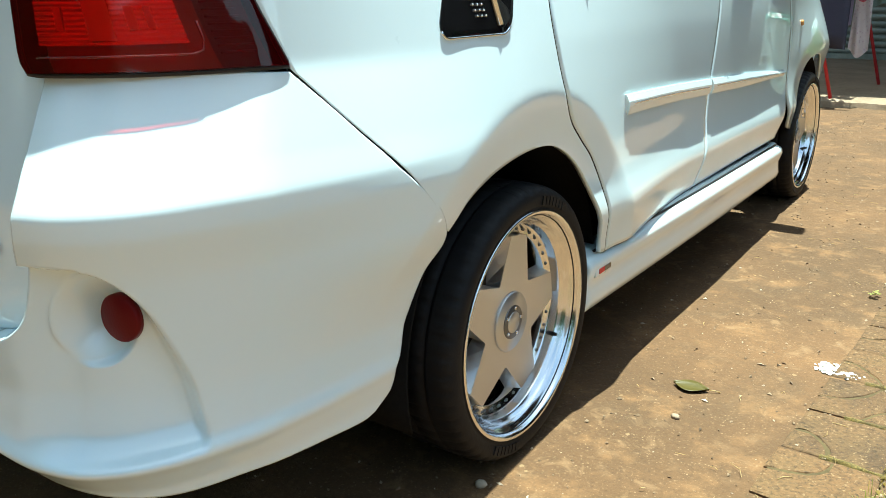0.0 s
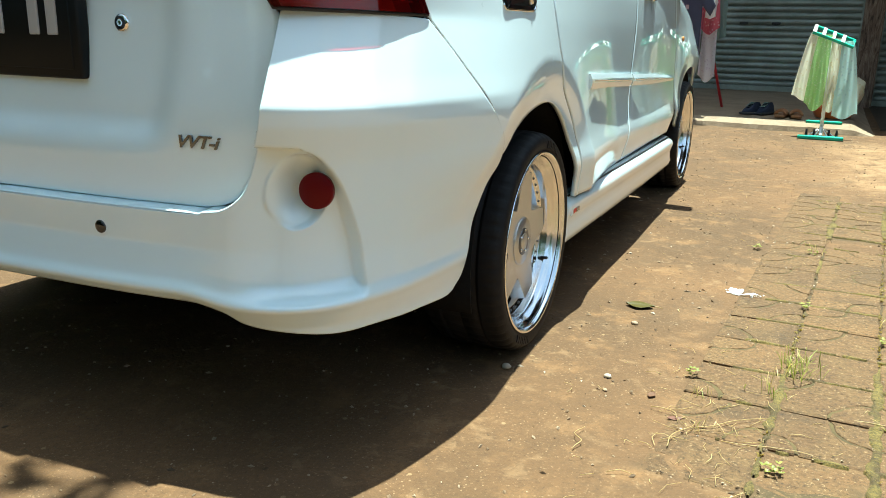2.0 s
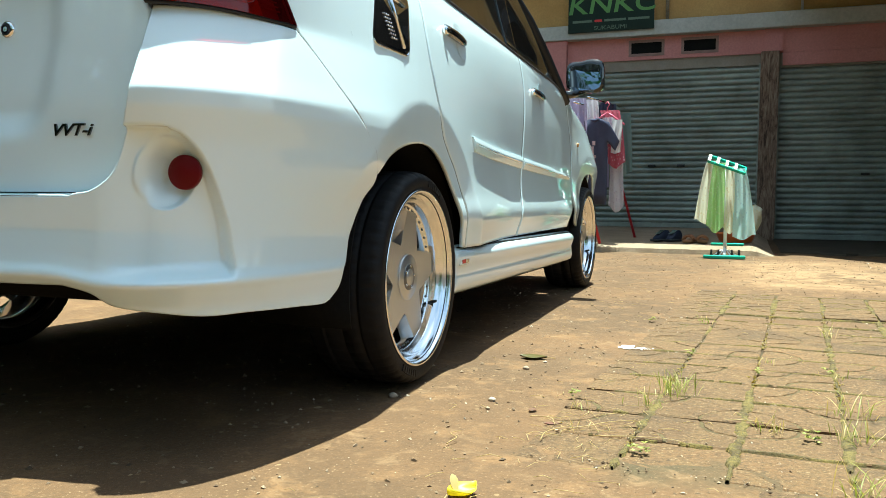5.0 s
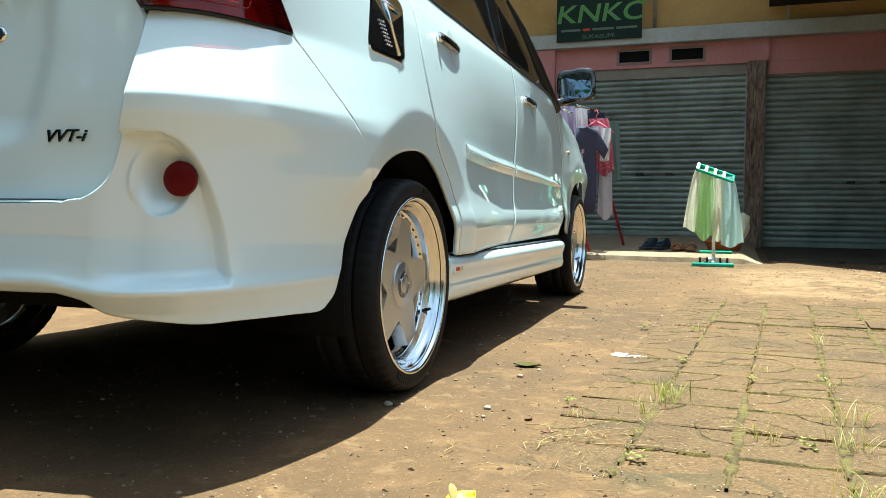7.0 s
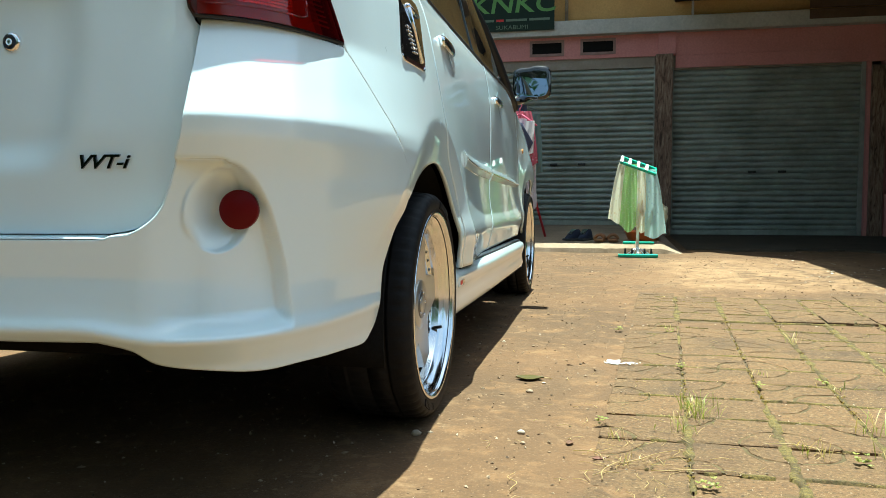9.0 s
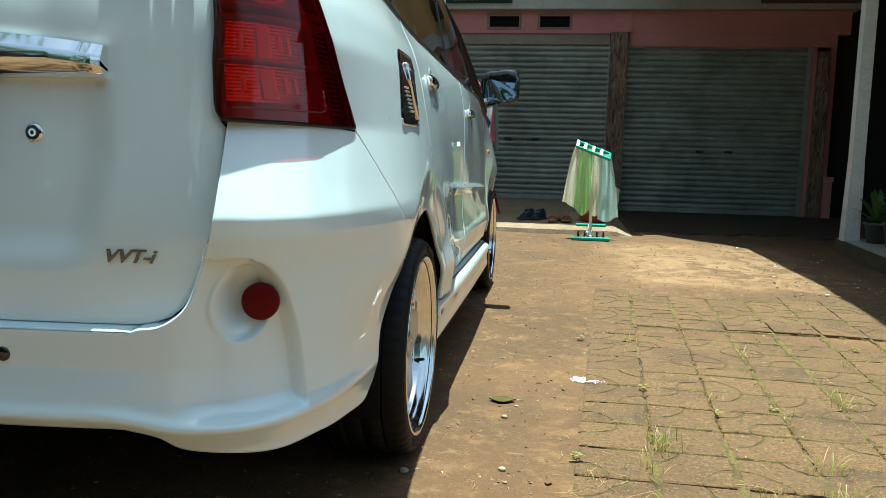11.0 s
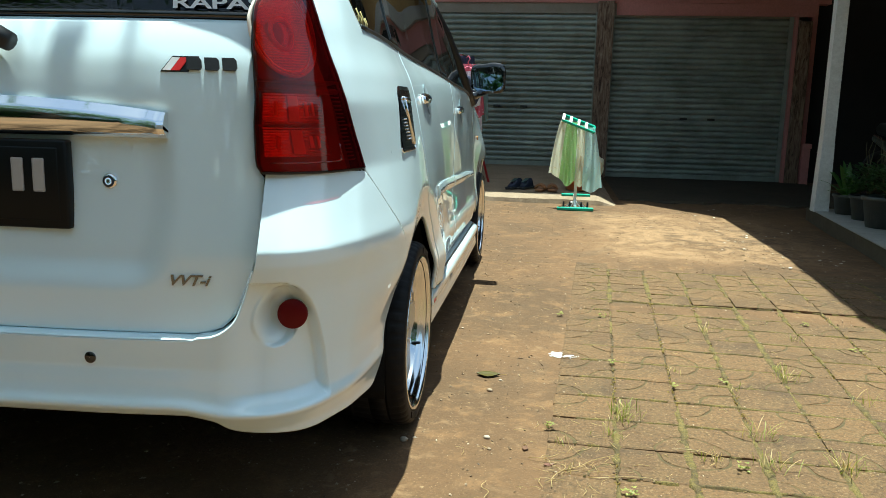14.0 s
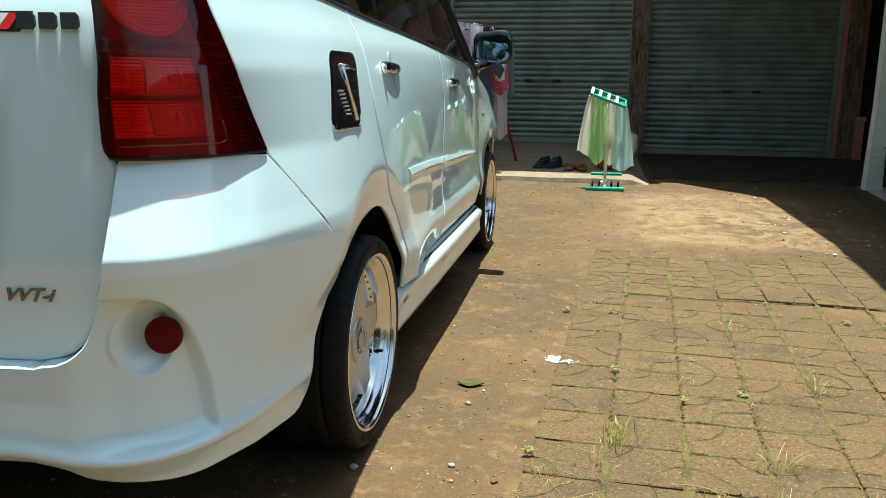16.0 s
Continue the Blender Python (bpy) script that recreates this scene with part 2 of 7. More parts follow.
# ---- the car: rear axle at y = 0, middle at x = 0 ----
AXLE_F, HUB_Z, SIDE = 2.655, 0.29, 0.825
half_width = smooth_table([(0.20, 0.797), (0.30, 0.801), (0.40, 0.811), (0.446, 0.8215), (0.470, 0.8185), (0.51, 0.808), (0.56, 0.8015), (0.62, 0.799), (0.76, 0.7985), (0.85, 0.7965), (0.93, 0.791), (0.99, 0.784), (1.04, 0.775), (1.08, 0.766), (1.13, 0.740), (1.30, 0.692), (1.45, 0.655), (1.55, 0.61), (1.60, 0.52)], 0.017)
rear_width = smooth_table([(0.20, 0.800), (0.29, 0.803), (0.332, 0.8125), (0.341, 0.8175), (0.348, 0.8178), (0.368, 0.8112), (0.42, 0.811), (0.5, 0.818), (0.60, 0.832), (0.665, 0.850), (0.695, 0.851), (0.74, 0.842), (0.85, 0.824), (1.0, 0.819), (1.07, 0.805), (1.12, 0.790), (1.30, 0.742), (1.45, 0.695), (1.55, 0.64), (1.60, 0.55)], 0.0055)
rear_y = smooth_table([(0.25, -0.898), (0.30, -0.913), (0.334, -0.940), (0.342, -0.9475), (0.349, -0.9470), (0.363, -0.937), (0.385, -0.932), (0.44, -0.926), (0.50, -0.929), (0.56, -0.932), (0.62, -0.939), (0.665, -0.950), (0.695, -0.952), (0.74, -0.934), (0.85, -0.886), (1.06, -0.873), (1.17, -0.860), (1.30, -0.80), (1.45, -0.72), (1.55, -0.64), (1.60, -0.5)], 0.0045)
gate_y = smooth_table([(0.50, -0.898), (0.62, -0.898), (0.68, -0.896), (0.83, -0.879), (0.95, -0.863), (1.03, -0.853), (1.08, -0.843), (1.13, -0.824), (1.17, -0.803), (1.30, -0.758), (1.45, -0.72), (1.55, -0.64)])
front_y = smooth_table([(0.25, 3.20), (0.45, 3.27), (0.60, 3.26), (0.75, 3.20), (0.88, 3.08), (0.96, 2.85), (1.04, 2.40), (1.30, 2.02), (1.55, 1.60), (1.60, 1.40)], 0.02)
PLAN = curve_pts([(0, 0), (0.3, 0.010), (0.5, 0.028), (0.634, 0.050), (0.70, 0.088), (0.745, 0.15), (0.775, 0.23), (0.793, 0.30), (0.810, 0.45), (0.822, 0.65), (0.825, 0.85)], 400)
PLAN_S = np.concatenate([[0], np.cumsum(np.linalg.norm(np.diff(PLAN, axis=0), axis=1))])


def s_of_x(x):
    return float(np.interp(x, PLAN[:, 0], PLAN_S))


def s_of_y(y, z):
    return float(np.interp(y - rear_y(z), PLAN[:, 1], PLAN_S))


def flare(y, z):
    """The raised band round the wheel openings."""
    d = 0.0
    for c in (0.0, AXLE_F):
        r = math.hypot((y - c) * 0.97, z - HUB_Z)
        k = 0.044 * (1 - min(1.0, max(0.0, (r - 0.47) / 0.50))) ** 1.5 - 0.011 * ease(0.47, 0.36, r)
        k *= 1.0 - 0.45 * (c > 1.0)
        d += k * (ease(0.42, 0.60, z) * ease(-0.80, -0.42, y) if c == 0.0 and y < -0.2 else 1.0)
    return d


def width_at(d, z):
    """Half the width, d metres from the rear: the rear corners are fuller than the doors."""
    k = ease(0.10, 1.20, d)
    return rear_width(z) * (1 - k) + half_width(z) * k


def side(y, z, push=0.0):
    """A point of the car's flank."""
    d = min(y - rear_y(z), front_y(z) - y)
    x = width_at(d, z) * float(np.interp(d, PLAN[:, 1], PLAN[:, 0])) / SIDE
    return (x + flare(y, z) + push - 0.030 * ease(1.7, 2.6, y), y, z)


def corner(s, z, table=rear_y):
    """A point of the car's rear, s metres round from the middle."""
    a = abs(s)
    d = float(np.interp(a, PLAN_S, PLAN[:, 1]))
    y = table(z) + d
    x = float(np.interp(a, PLAN_S, PLAN[:, 0])) * width_at(d, z) / SIDE
    x += flare(y, z)
    return Vector((math.copysign(x, s), y, z))


def normal_at(f, s, z):
    e = 0.004
    n = (f(s + e, z) - f(s - e, z)).cross(f(s, z + e) - f(s, z - e))
    return n.normalized()


S_DISH, Z_DISH = s_of_x(0.683), 0.545
S_BROW = [(0.0, 0.640), (0.62, 0.633), (0.70, 0.627), (0.742, 0.602), (0.772, 0.560), (0.797, 0.506), (0.814, 0.460), (0.834, 0.39), (0.846, 0.34), (0.856, 0.20)]
S_BROW = [tuple(q) for q in curve_pts(S_BROW, 120)]


def bumper(s, z):
    """The rear bumper, with the scooped pocket and the dish of its reflector."""
    a = abs(s)
    p = corner(s, z - 0.017 * ease(0.60, 0.46, a) * ease(0.46, 0.40, z))
    p.z = z
    top = float(np.interp(a, [q[0] for q in S_BROW], [q[1] for q in S_BROW]))
    edge = float(np.interp(-z, [-q[1] for q in S_BROW], [q[0] for q in S_BROW]))
    inside = ease(0.0, 0.012, top - z) * ease(0.0, 0.012, edge - a)
    fade = ease(0.56, 0.66, a) * ease(0.345, 0.385, z)
    d = 0.028 * inside * fade
    r = math.hypot((a - S_DISH), z - Z_DISH)
    rim = ease(0.068, 0.060, r)
    d += rim * (0.010 + 0.030 * ease(0.064, 0.01, r) + 0.016 * max(-1, min(1, (a - S_DISH) / 0.062)))
    if d < 1e-6:
        return p
    n = normal_at(corner, s, z) if a > 0.01 else Vector((0, -1, 0))
    return p - n * d


def gate(s, z):
    """The tailgate, hollowed round the plate."""
    p = corner(s, z, gate_y)
    a = abs(s)
    edge = 0.42 - 0.25 * max(0.0, 0.80 - z)
    hollow = 0.020 * ease(edge + 0.05, edge - 0.03, a) * ease(0.60, 0.67, z) * ease(1.0, 0.94, z)
    return p + Vector((0, hollow, 0))


def body_panel(name, parent, build, mat=None, label="", thick=0.012, both=True):
    """A panel of the right flank, and its mirror twin."""
    for mirror in ((False, True) if both else (False,)):
        ob = part(name, build(mirror), mat or PAINT, parent, label)
        if thick:
            thicken(ob, thick)


car = thing("car", "pearl white minivan with chrome trim, parked on the muddy yard", "car")

# rear bumper: one skin from wheel opening to wheel opening
LEFT = [(0.50, 0.341), (0.50, 0.42), (0.50, 0.49), (0.512, 0.506), (0.553, 0.514), (0.588, 0.540), (0.606, 0.58), (0.619, 0.64), (0.635, 0.736), (0.647, 0.852)]
S_TIP = s_of_y(-0.59, 0.845)
NV = 165
left_pts = curve_pts(LEFT, NV)
bottom = [(0.50, 0.341), (0.554, 0.328), (0.593, 0.303), (0.674, 0.291), (0.76, 0.280), (0.85, 0.279), (0.98, 0.275), (1.08, 0.270), (s_of_y(-0.44, 0.276), 0.276)]
right = [(s_of_y(-0.44, 0.276), 0.276), (s_of_y(-0.405, 0.305), 0.305), (s_of_y(-0.398, 0.35), 0.35), (s_of_y(-0.375, 0.42), 0.42), (s_of_y(-0.345, 0.50), 0.50), (s_of_y(-0.305, 0.560), 0.560), (s_of_y(-0.41, 0.672), 0.672), (s_of_y(-0.51, 0.765), 0.765), (S_TIP, 0.843)]
top = [(0.647, 0.852), (0.75, 0.851), (0.86, 0.848), (S_TIP, 0.843)]
net = coons(bottom, top, [tuple(p) for p in left_pts], right, 230, NV)
bm = bmesh.new()
for sgn in (False, True):
    net_mesh(net, bumper, bm, mirror=sgn)
k = max(i for i in range(NV) if left_pts[i][1] <= 0.505)
strip = [[(s, left_pts[i][1]) for s in np.linspace(-1, 1, 61) * left_pts[i][0]] for i in range(k + 1)]
net_mesh(strip, bumper, bm)
bmesh.ops.remove_doubles(bm, verts=bm.verts, dist=0.0012)
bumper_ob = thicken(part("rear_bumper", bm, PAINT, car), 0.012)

# ledge of the bumper under the tailgate
bm = bmesh.new()
rim_line = [(float(s), float(z)) for s, z in left_pts[k:] if z < 0.66]
rim_line = [(-s, z) for s, z in rim_line[::-1]] + [(s, 0.505) for s in np.linspace(-0.49, 0.49, 31)] + rim_line


def ledge_pt(i, v):
    """The folded-in rim of the bumper, with a rounded edge."""
    s, z = rim_line[int(i)]
    a = abs(s)
    q = bumper(s, z)
    into = Vector((-math.copysign(0.0028, s) * ease(0.50, 0.62, a), 0, 0.0028 * (1 - ease(0.52, 0.62, a))))
    n = normal_at(corner, a, z) if a > 0.01 else Vector((0, -1, 0))
    n = Vector((math.copysign(n.x, s), n.y, n.z))
    depth = (0.0, 0.0, 0.002, 0.006, 0.05)[int(v)]
    return q - n * depth + into * (0.0, 0.5, 0.85, 1.0, 1.3)[int(v)]


net_mesh([[(i, v) for i in range(len(rim_line))] for v in range(5)], ledge_pt, bm)
part("bumper_ledge", bm, PAINT, car)

# tailgate
edge_z = [0.512, 0.516, 0.526, 0.545, 0.58, 0.63, 0.736, 0.842, 0.857, 1.0, 1.10, 1.162]
edge_s = [0.50, 0.530, 0.557, 0.578, 0.598, 0.611, 0.631, 0.640, 0.627, 0.623, 0.632, 0.644]
zs = np.concatenate([np.array([0.512, 0.514, 0.518, 0.526, 0.536, 0.55, 0.57]), np.linspace(0.59, 1.162, 60)])
bm = net_mesh([[(s, z) for s in np.linspace(-1, 1, 91) * np.interp(z, edge_z, edge_s)] for z in zs], gate)
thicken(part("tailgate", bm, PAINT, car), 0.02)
# rear window with its black sill strip
bm = net_mesh([[(s, z) for s in np.linspace(-1, 1, 41) * np.interp(z, [1.16, 1.24, 1.5], [0.645, 0.66, 0.60])] for z in np.linspace(1.166, 1.50, 24)], lambda s, z: gate(s, z) + Vector((0, 0.006, 0)))
part("rear_window", bm, TINT, car, "dark tinted rear window")
bm = bmesh.new()
tube(bm, [gate(s, 1.170) + Vector((0, 0.004, 0.002)) for s in np.linspace(-0.645, 0.645, 40)], 0.0085, 8)
part("window_seal", bm, GLOSS_BLACK, car)

# flank panels: net points are (y, z)
ARCH = [(-0.3025, 0.5605), (-0.24, 0.607), (-0.13, 0.640), (0.0, 0.652), (0.10, 0.638), (0.19, 0.590), (0.255, 0.52), (0.30, 0.44), (0.325, 0.36)]
DOOR_R = [(0.352, 0.352), (0.345, 0.40), (0.332, 0.46), (0.305, 0.53), (0.26, 0.592), (0.20, 0.642), (0.145, 0.69), (0.104, 0.76), (0.080, 0.86), (0.076, 0.94), (0.082, 1.015), (0.086, 1.08), (0.086, 1.157)]


def belt(y):
    return float(np.interp(y, [-0.68, -0.42, -0.2, 0.126, 0.3, 0.66, 1.12, 1.6, 1.9, 2.1, 2.4], [1.182, 1.176, 1.168, 1.1555, 1.148, 1.132, 1.104, 1.066, 1.045, 1.02, 1.0]))


def shift(pts, dy, dz=0.0):
    return [(y + dy, z + dz) for y, z in pts]


LAMP_OUT = [(-0.5865, 0.8455), (-0.620, 0.92), (-0.650, 1.00), (-0.672, 1.08), (-0.680, 1.165)]
SEAM = [(-0.3025, 0.5625), (-0.4075, 0.6745), (-0.5075, 0.7675), (-0.5865, 0.8455)]


def by_angle(pts, centre, n=500):
    """A line seen from a centre: its angles, rising, with the distances."""
    q = curve_pts(pts, n) - np.array(centre)
    a = np.unwrap(np.arctan2(q[:, 1], q[:, 0]))
    k = np.argsort(a)
    return a[k], np.hypot(q[:, 0], q[:, 1])[k]


def quarter(mirror):
    top_line = [(y, belt(y)) for y in np.linspace(0.082, -0.68, 14)]
    pieces = [curve_pts(shift(DOOR_R, -0.004), 60), curve_pts(top_line, 50)[1:], curve_pts([(-0.68, belt(-0.68))] + LAMP_OUT[:-1][::-1], 30)[1:], curve_pts(SEAM[::-1], 30)[1:]]
    outer = np.vstack(pieces)
    net = []
    for k, (y, z) in enumerate(outer):
        # spokes from a centre that wanders back to front, so that none cross
        c = (-0.10 + 0.15 * k / (len(outer) - 1), 0.40)
        ia, ir = by_angle(ARCH, c, 160)
        a = math.atan2(z - c[1], y - c[0])
        r = float(np.interp(a, ia, ir))
        y0, z0 = c[0] + r * math.cos(a), c[1] + r * math.sin(a)
        net.append([(y0 + (y - y0) * u, z0 + (z - z0) * u) for u in np.linspace(0, 1, 46) ** 1.15])
    bm = net_mesh(net, side, mirror=mirror)
    # rear roof pillar, rising from the same edge
    foot = [tuple(p) for p in outer if abs(p[1] - belt(p[0])) < 1e-4 and p[0] < -0.425][::-1]
    f0, f1 = np.array(foot[0]), np.array(foot[-1])
    rows = []
    for v in np.linspace(0, 1, 30):
        lo, hi = curve_pts([tuple(f0), (-0.655, 1.27), (-0.60, 1.40), (-0.52, 1.50)], 30)[int(round(v * 29))], curve_pts([tuple(f1), (-0.470, 1.225), (-0.492, 1.275), (-0.50, 1.39), (-0.45, 1.50)], 30)[int(round(v * 29))]
        rows.append([tuple(lo + (hi - lo) * (q[0] - f0[0]) / (f1[0] - f0[0]) + (np.array(q) - f0 - (f1 - f0) * (q[0] - f0[0]) / (f1[0] - f0[0])) * (1 - v)) for q in foot])
    net_mesh(rows, side, bm, mirror=mirror)
    bmesh.ops.remove_doubles(bm, verts=bm.verts, dist=0.0004)
    return bm


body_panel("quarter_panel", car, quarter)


DOOR_F = [(1.065, 0.36), (1.109, 0.42), (1.141, 0.52), (1.176, 0.68), (1.228, 0.9), (1.246, belt(1.246))]


def rear_door(mirror):
    B = [(0.356, 0.352), (0.7, 0.356), (1.062, 0.360)]
    T = [(y, belt(y)) for y in np.linspace(0.090, 1.243, 9)]
    return net_mesh(coons(B, T, shift(DOOR_R, 0.004), [(y - 0.003, z) for y, z in DOOR_F], 70, 80), side, mirror=mirror)


def front_door(mirror):
    B = [(1.068, 0.360), (1.6, 0.364), (2.02, 0.368)]
    T = [(y, belt(y)) for y in np.linspace(1.249, 2.05, 9)]
    R_ = [(2.02, 0.368), (2.10, 0.45), (2.155, 0.56), (2.17, 0.70), (2.15, 0.85), (2.05, belt(2.05))]
    return net_mesh(coons(B, T, [(y + 0.003, z) for y, z in DOOR_F], R_, 60, 70), side, mirror=mirror)


def front_fender(mirror):
    # over the front wheel, from the door to the nose
    arch = [(2.327, 0.36), (2.36, 0.46), (2.43, 0.56), (2.53, 0.632), (2.655, 0.652), (2.79, 0.630), (2.90, 0.55), (2.96, 0.46), (2.985, 0.36)]
    n = coons(arch, [(y, 1.02 - 0.11 * ease(2.3, 3.0, y)) for y in np.linspace(2.06, 2.98, 9)], [(2.327, 0.36), (2.22, 0.40), (2.165, 0.56), (2.177, 0.70), (2.157, 0.85), (2.06, 1.02)], [(2.985, 0.36), (3.02, 0.6), (2.98, 0.91)], 60, 40)
    return net_mesh(n, side, mirror=mirror)


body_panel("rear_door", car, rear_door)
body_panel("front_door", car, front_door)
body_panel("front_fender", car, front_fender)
# near-black bars sunk in the panel gaps, painting the shade inside them
for sg in (1, -1):
    for line, r in ((DOOR_R, 0.0046), (DOOR_F, 0.0036), (SEAM, 0.0030), ([(0.352, 0.352), (0.7, 0.354), (1.065, 0.358), (1.6, 0.362), (2.02, 0.366)], 0.004)):
        bm = bmesh.new()
        tube(bm, [(sg * side(y, z, -0.0052)[0], y, z) for y, z in curve_pts(line, 60)], r, 6)
        part("gap_shade_bar", bm, UNDER, car)
# bonnet and nose, ring over ring
bm = net_mesh([[(s, z) for s in np.linspace(-1, 1, 41)] for z in np.linspace(0.24, 1.03, 40)], lambda s, z: (lambda q: (q[0], q[1], q[2]))((lambda c: Vector((math.copysign(c.x * 0.945, s), front_y(z) - (c.y - rear_y(z)), z)))(corner(abs(s) * (0.62 + 0.36 * ease(0.85, 1.03, z)) * 1.3, z))))
for f in bm.faces:
    f.normal_flip()
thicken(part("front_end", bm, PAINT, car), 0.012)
# windscreen and roof
bm = net_mesh([[(x, v) for x in np.linspace(-1, 1, 21)] for v in np.linspace(0, 1, 14)], lambda x, v: (x * (0.70 - 0.08 * v), 2.36 - 0.80 * v - 0.10 * x * x * (1 - 0.5 * v), 1.02 + 0.54 * v))
part("windscreen", bm, TINT, car, "dark tinted windscreen")
bm = net_mesh([[(x, y) for x in np.linspace(-0.655, 0.655, 25)] for y in np.linspace(-0.74, 1.58, 34)], lambda x, y: (x, y, 1.515 + 0.085 * (1 - (abs(x) / 0.655) ** 2.4) - 0.05 * ease(1.2, 1.58, y) - 0.045 * ease(-0.3, -0.74, y)))
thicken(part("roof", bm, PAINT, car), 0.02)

# side windows: dark glass in black frames
STICKER = shader("sticker_yellow", (0.62, 0.52, 0.22), 0.5)[0]
for mirror in (False, True):
    def glass(y0a, y1a, y0b, y1b, inset=0.006):
        n = coons([(y, belt(y) + 0.012) for y in np.linspace(y0a, y1a, 6)], [(y0b, 1.485), (y1b, 1.485)], [(y0a, belt(y0a) + 0.012), (y0b, 1.485)], [(y1a, belt(y1a) + 0.012), (y1b, 1.485)], 20, 16)
        return net_mesh(n, lambda y, z: side(y, z, -inset), mirror=mirror)
    for a in ((-0.43, 0.06, -0.46, 0.02), (0.12, 1.17, 0.08, 1.11), (1.26, 1.98, 1.20, 1.50)):
        part("side_window", glass(*a), TINT, car, "dark tinted side window")
    for a in ((0.04, 0.16, 0.00, 0.12), (1.15, 1.28, 1.09, 1.22)):
        thicken(part("door_pillar", glass(*a, inset=0.002), GLOSS_BLACK, car), 0.01)
    if not mirror:
        for i, (h0, h1) in enumerate(((0.0, 0.03), (0.002, 0.02), (0.006, 0.034), (0.0, 0.022), (0.004, 0.03))):
            y0, z0 = -0.425 + 0.018 * i, 1.196 - 0.004 * i
            bm = bmesh.new()
            tube(bm, [side(y0, z0 + h0, -0.003), side(y0 + 0.010, z0 + 0.5 * (h0 + h1), -0.002), side(y0 + 0.004, z0 + h1, -0.003)], 0.0022, 5)
            part("window_sticker_bar", bm, STICKER, car, "pale yellow sticker stroke")
    bm = bmesh.new()
    sg = -1 if mirror else 1
    tube(bm, [(sg * side(y, z, -0.004)[0], y, z) for y, z in ((2.06, 1.0), (1.98, 1.06), (1.86, 1.19), (1.72, 1.34), (1.56, 1.48), (1.45, 1.52))], 0.028, 8)
    part("windscreen_pillar", bm, BLACK_TRIM, car)
    bm = bmesh.new()
    tube(bm, [(sg * side(y, belt(y) + 0.006)[0], y, belt(y) + 0.006) for y in np.linspace(-0.43, 2.04, 50)], 0.0055, 6)
    part("window_rail", bm, BLACK_TRIM, car)
    bm = net_mesh(coons([(-0.5, 1.485), (1.5, 1.485)], [(-0.5, 1.535), (1.5, 1.535)], [(-0.5, 1.485), (-0.5, 1.535)], [(1.5, 1.485), (1.5, 1.535)], 20, 4), side, mirror=mirror)
    part("roof_rail", bm, PAINT, car)

# dark inside: floor, inner shell, wheel wells
bm = boxes(((-0.60, -0.80, 0.30), (0.60, 3.0, 0.36)), ((-0.52, -0.855, 0.62), (0.52, -0.50, 0.66)), ((-0.70, -0.70, 0.66), (0.70, -0.42, 0.70)), ((-0.62, -0.70, 0.36), (0.62, -0.36, 0.95)), ((-0.62, 0.36, 0.36), (0.62, 2.27, 0.80)), ((-0.55, -0.4, 0.36), (0.55, 0.4, 0.95)), ((-0.55, 2.25, 0.36), (0.55, 3.0, 0.9)))
part("underbody", bm, UNDER, car, smooth=False)
bm = boxes(((-0.60, -0.72, 0.95), (0.60, 2.2, 1.0)), ((-0.45, 0.25, 1.0), (-0.08, 0.37, 1.35)), ((0.08, 0.25, 1.0), (0.45, 0.37, 1.35)), ((-0.45, 1.05, 1.0), (-0.08, 1.17, 1.40)), ((0.08, 1.05, 1.0), (0.45, 1.17, 1.40)), bevel=0.02)
part("seat_backs", bm, speckled("dark_upholstery", (0.02, 0.02, 0.022), (0.03, 0.03, 0.03), 20), car, smooth=False)
# unseen shelf added to stop sun leaking through the body
part("sun_leak_shelf", boxes(((-0.68, -0.755, 0.79), (0.68, -0.585, 0.82)), ((-0.785, -0.58, 0.79), (0.785, -0.36, 0.82))), UNDER, car, smooth=False)
for sg in (1, -1):
    part("inner_sill", boxes(((min(sg * 0.62, sg * 0.75), 0.42, 0.30), (max(sg * 0.62, sg * 0.75), 2.24, 0.93))), UNDER, car, smooth=False)
for sg in (1, -1):
    for cy in (0.0, AXLE_F):
        pts = [(math.cos(a), math.sin(a)) for a in np.linspace(-0.25, math.pi + 0.25, 28)]
        bm = net_mesh([[(a, b) for a in range(28)] for b in (0, 1)], lambda a, b: (sg * (0.54 + (0.262 if cy < 1 else 0.222) * b), cy + pts[a][0] * 0.372, HUB_Z + pts[a][1] * 0.372))
        thicken(part("wheel_well", bm, UNDER, car), 0.006, 0)


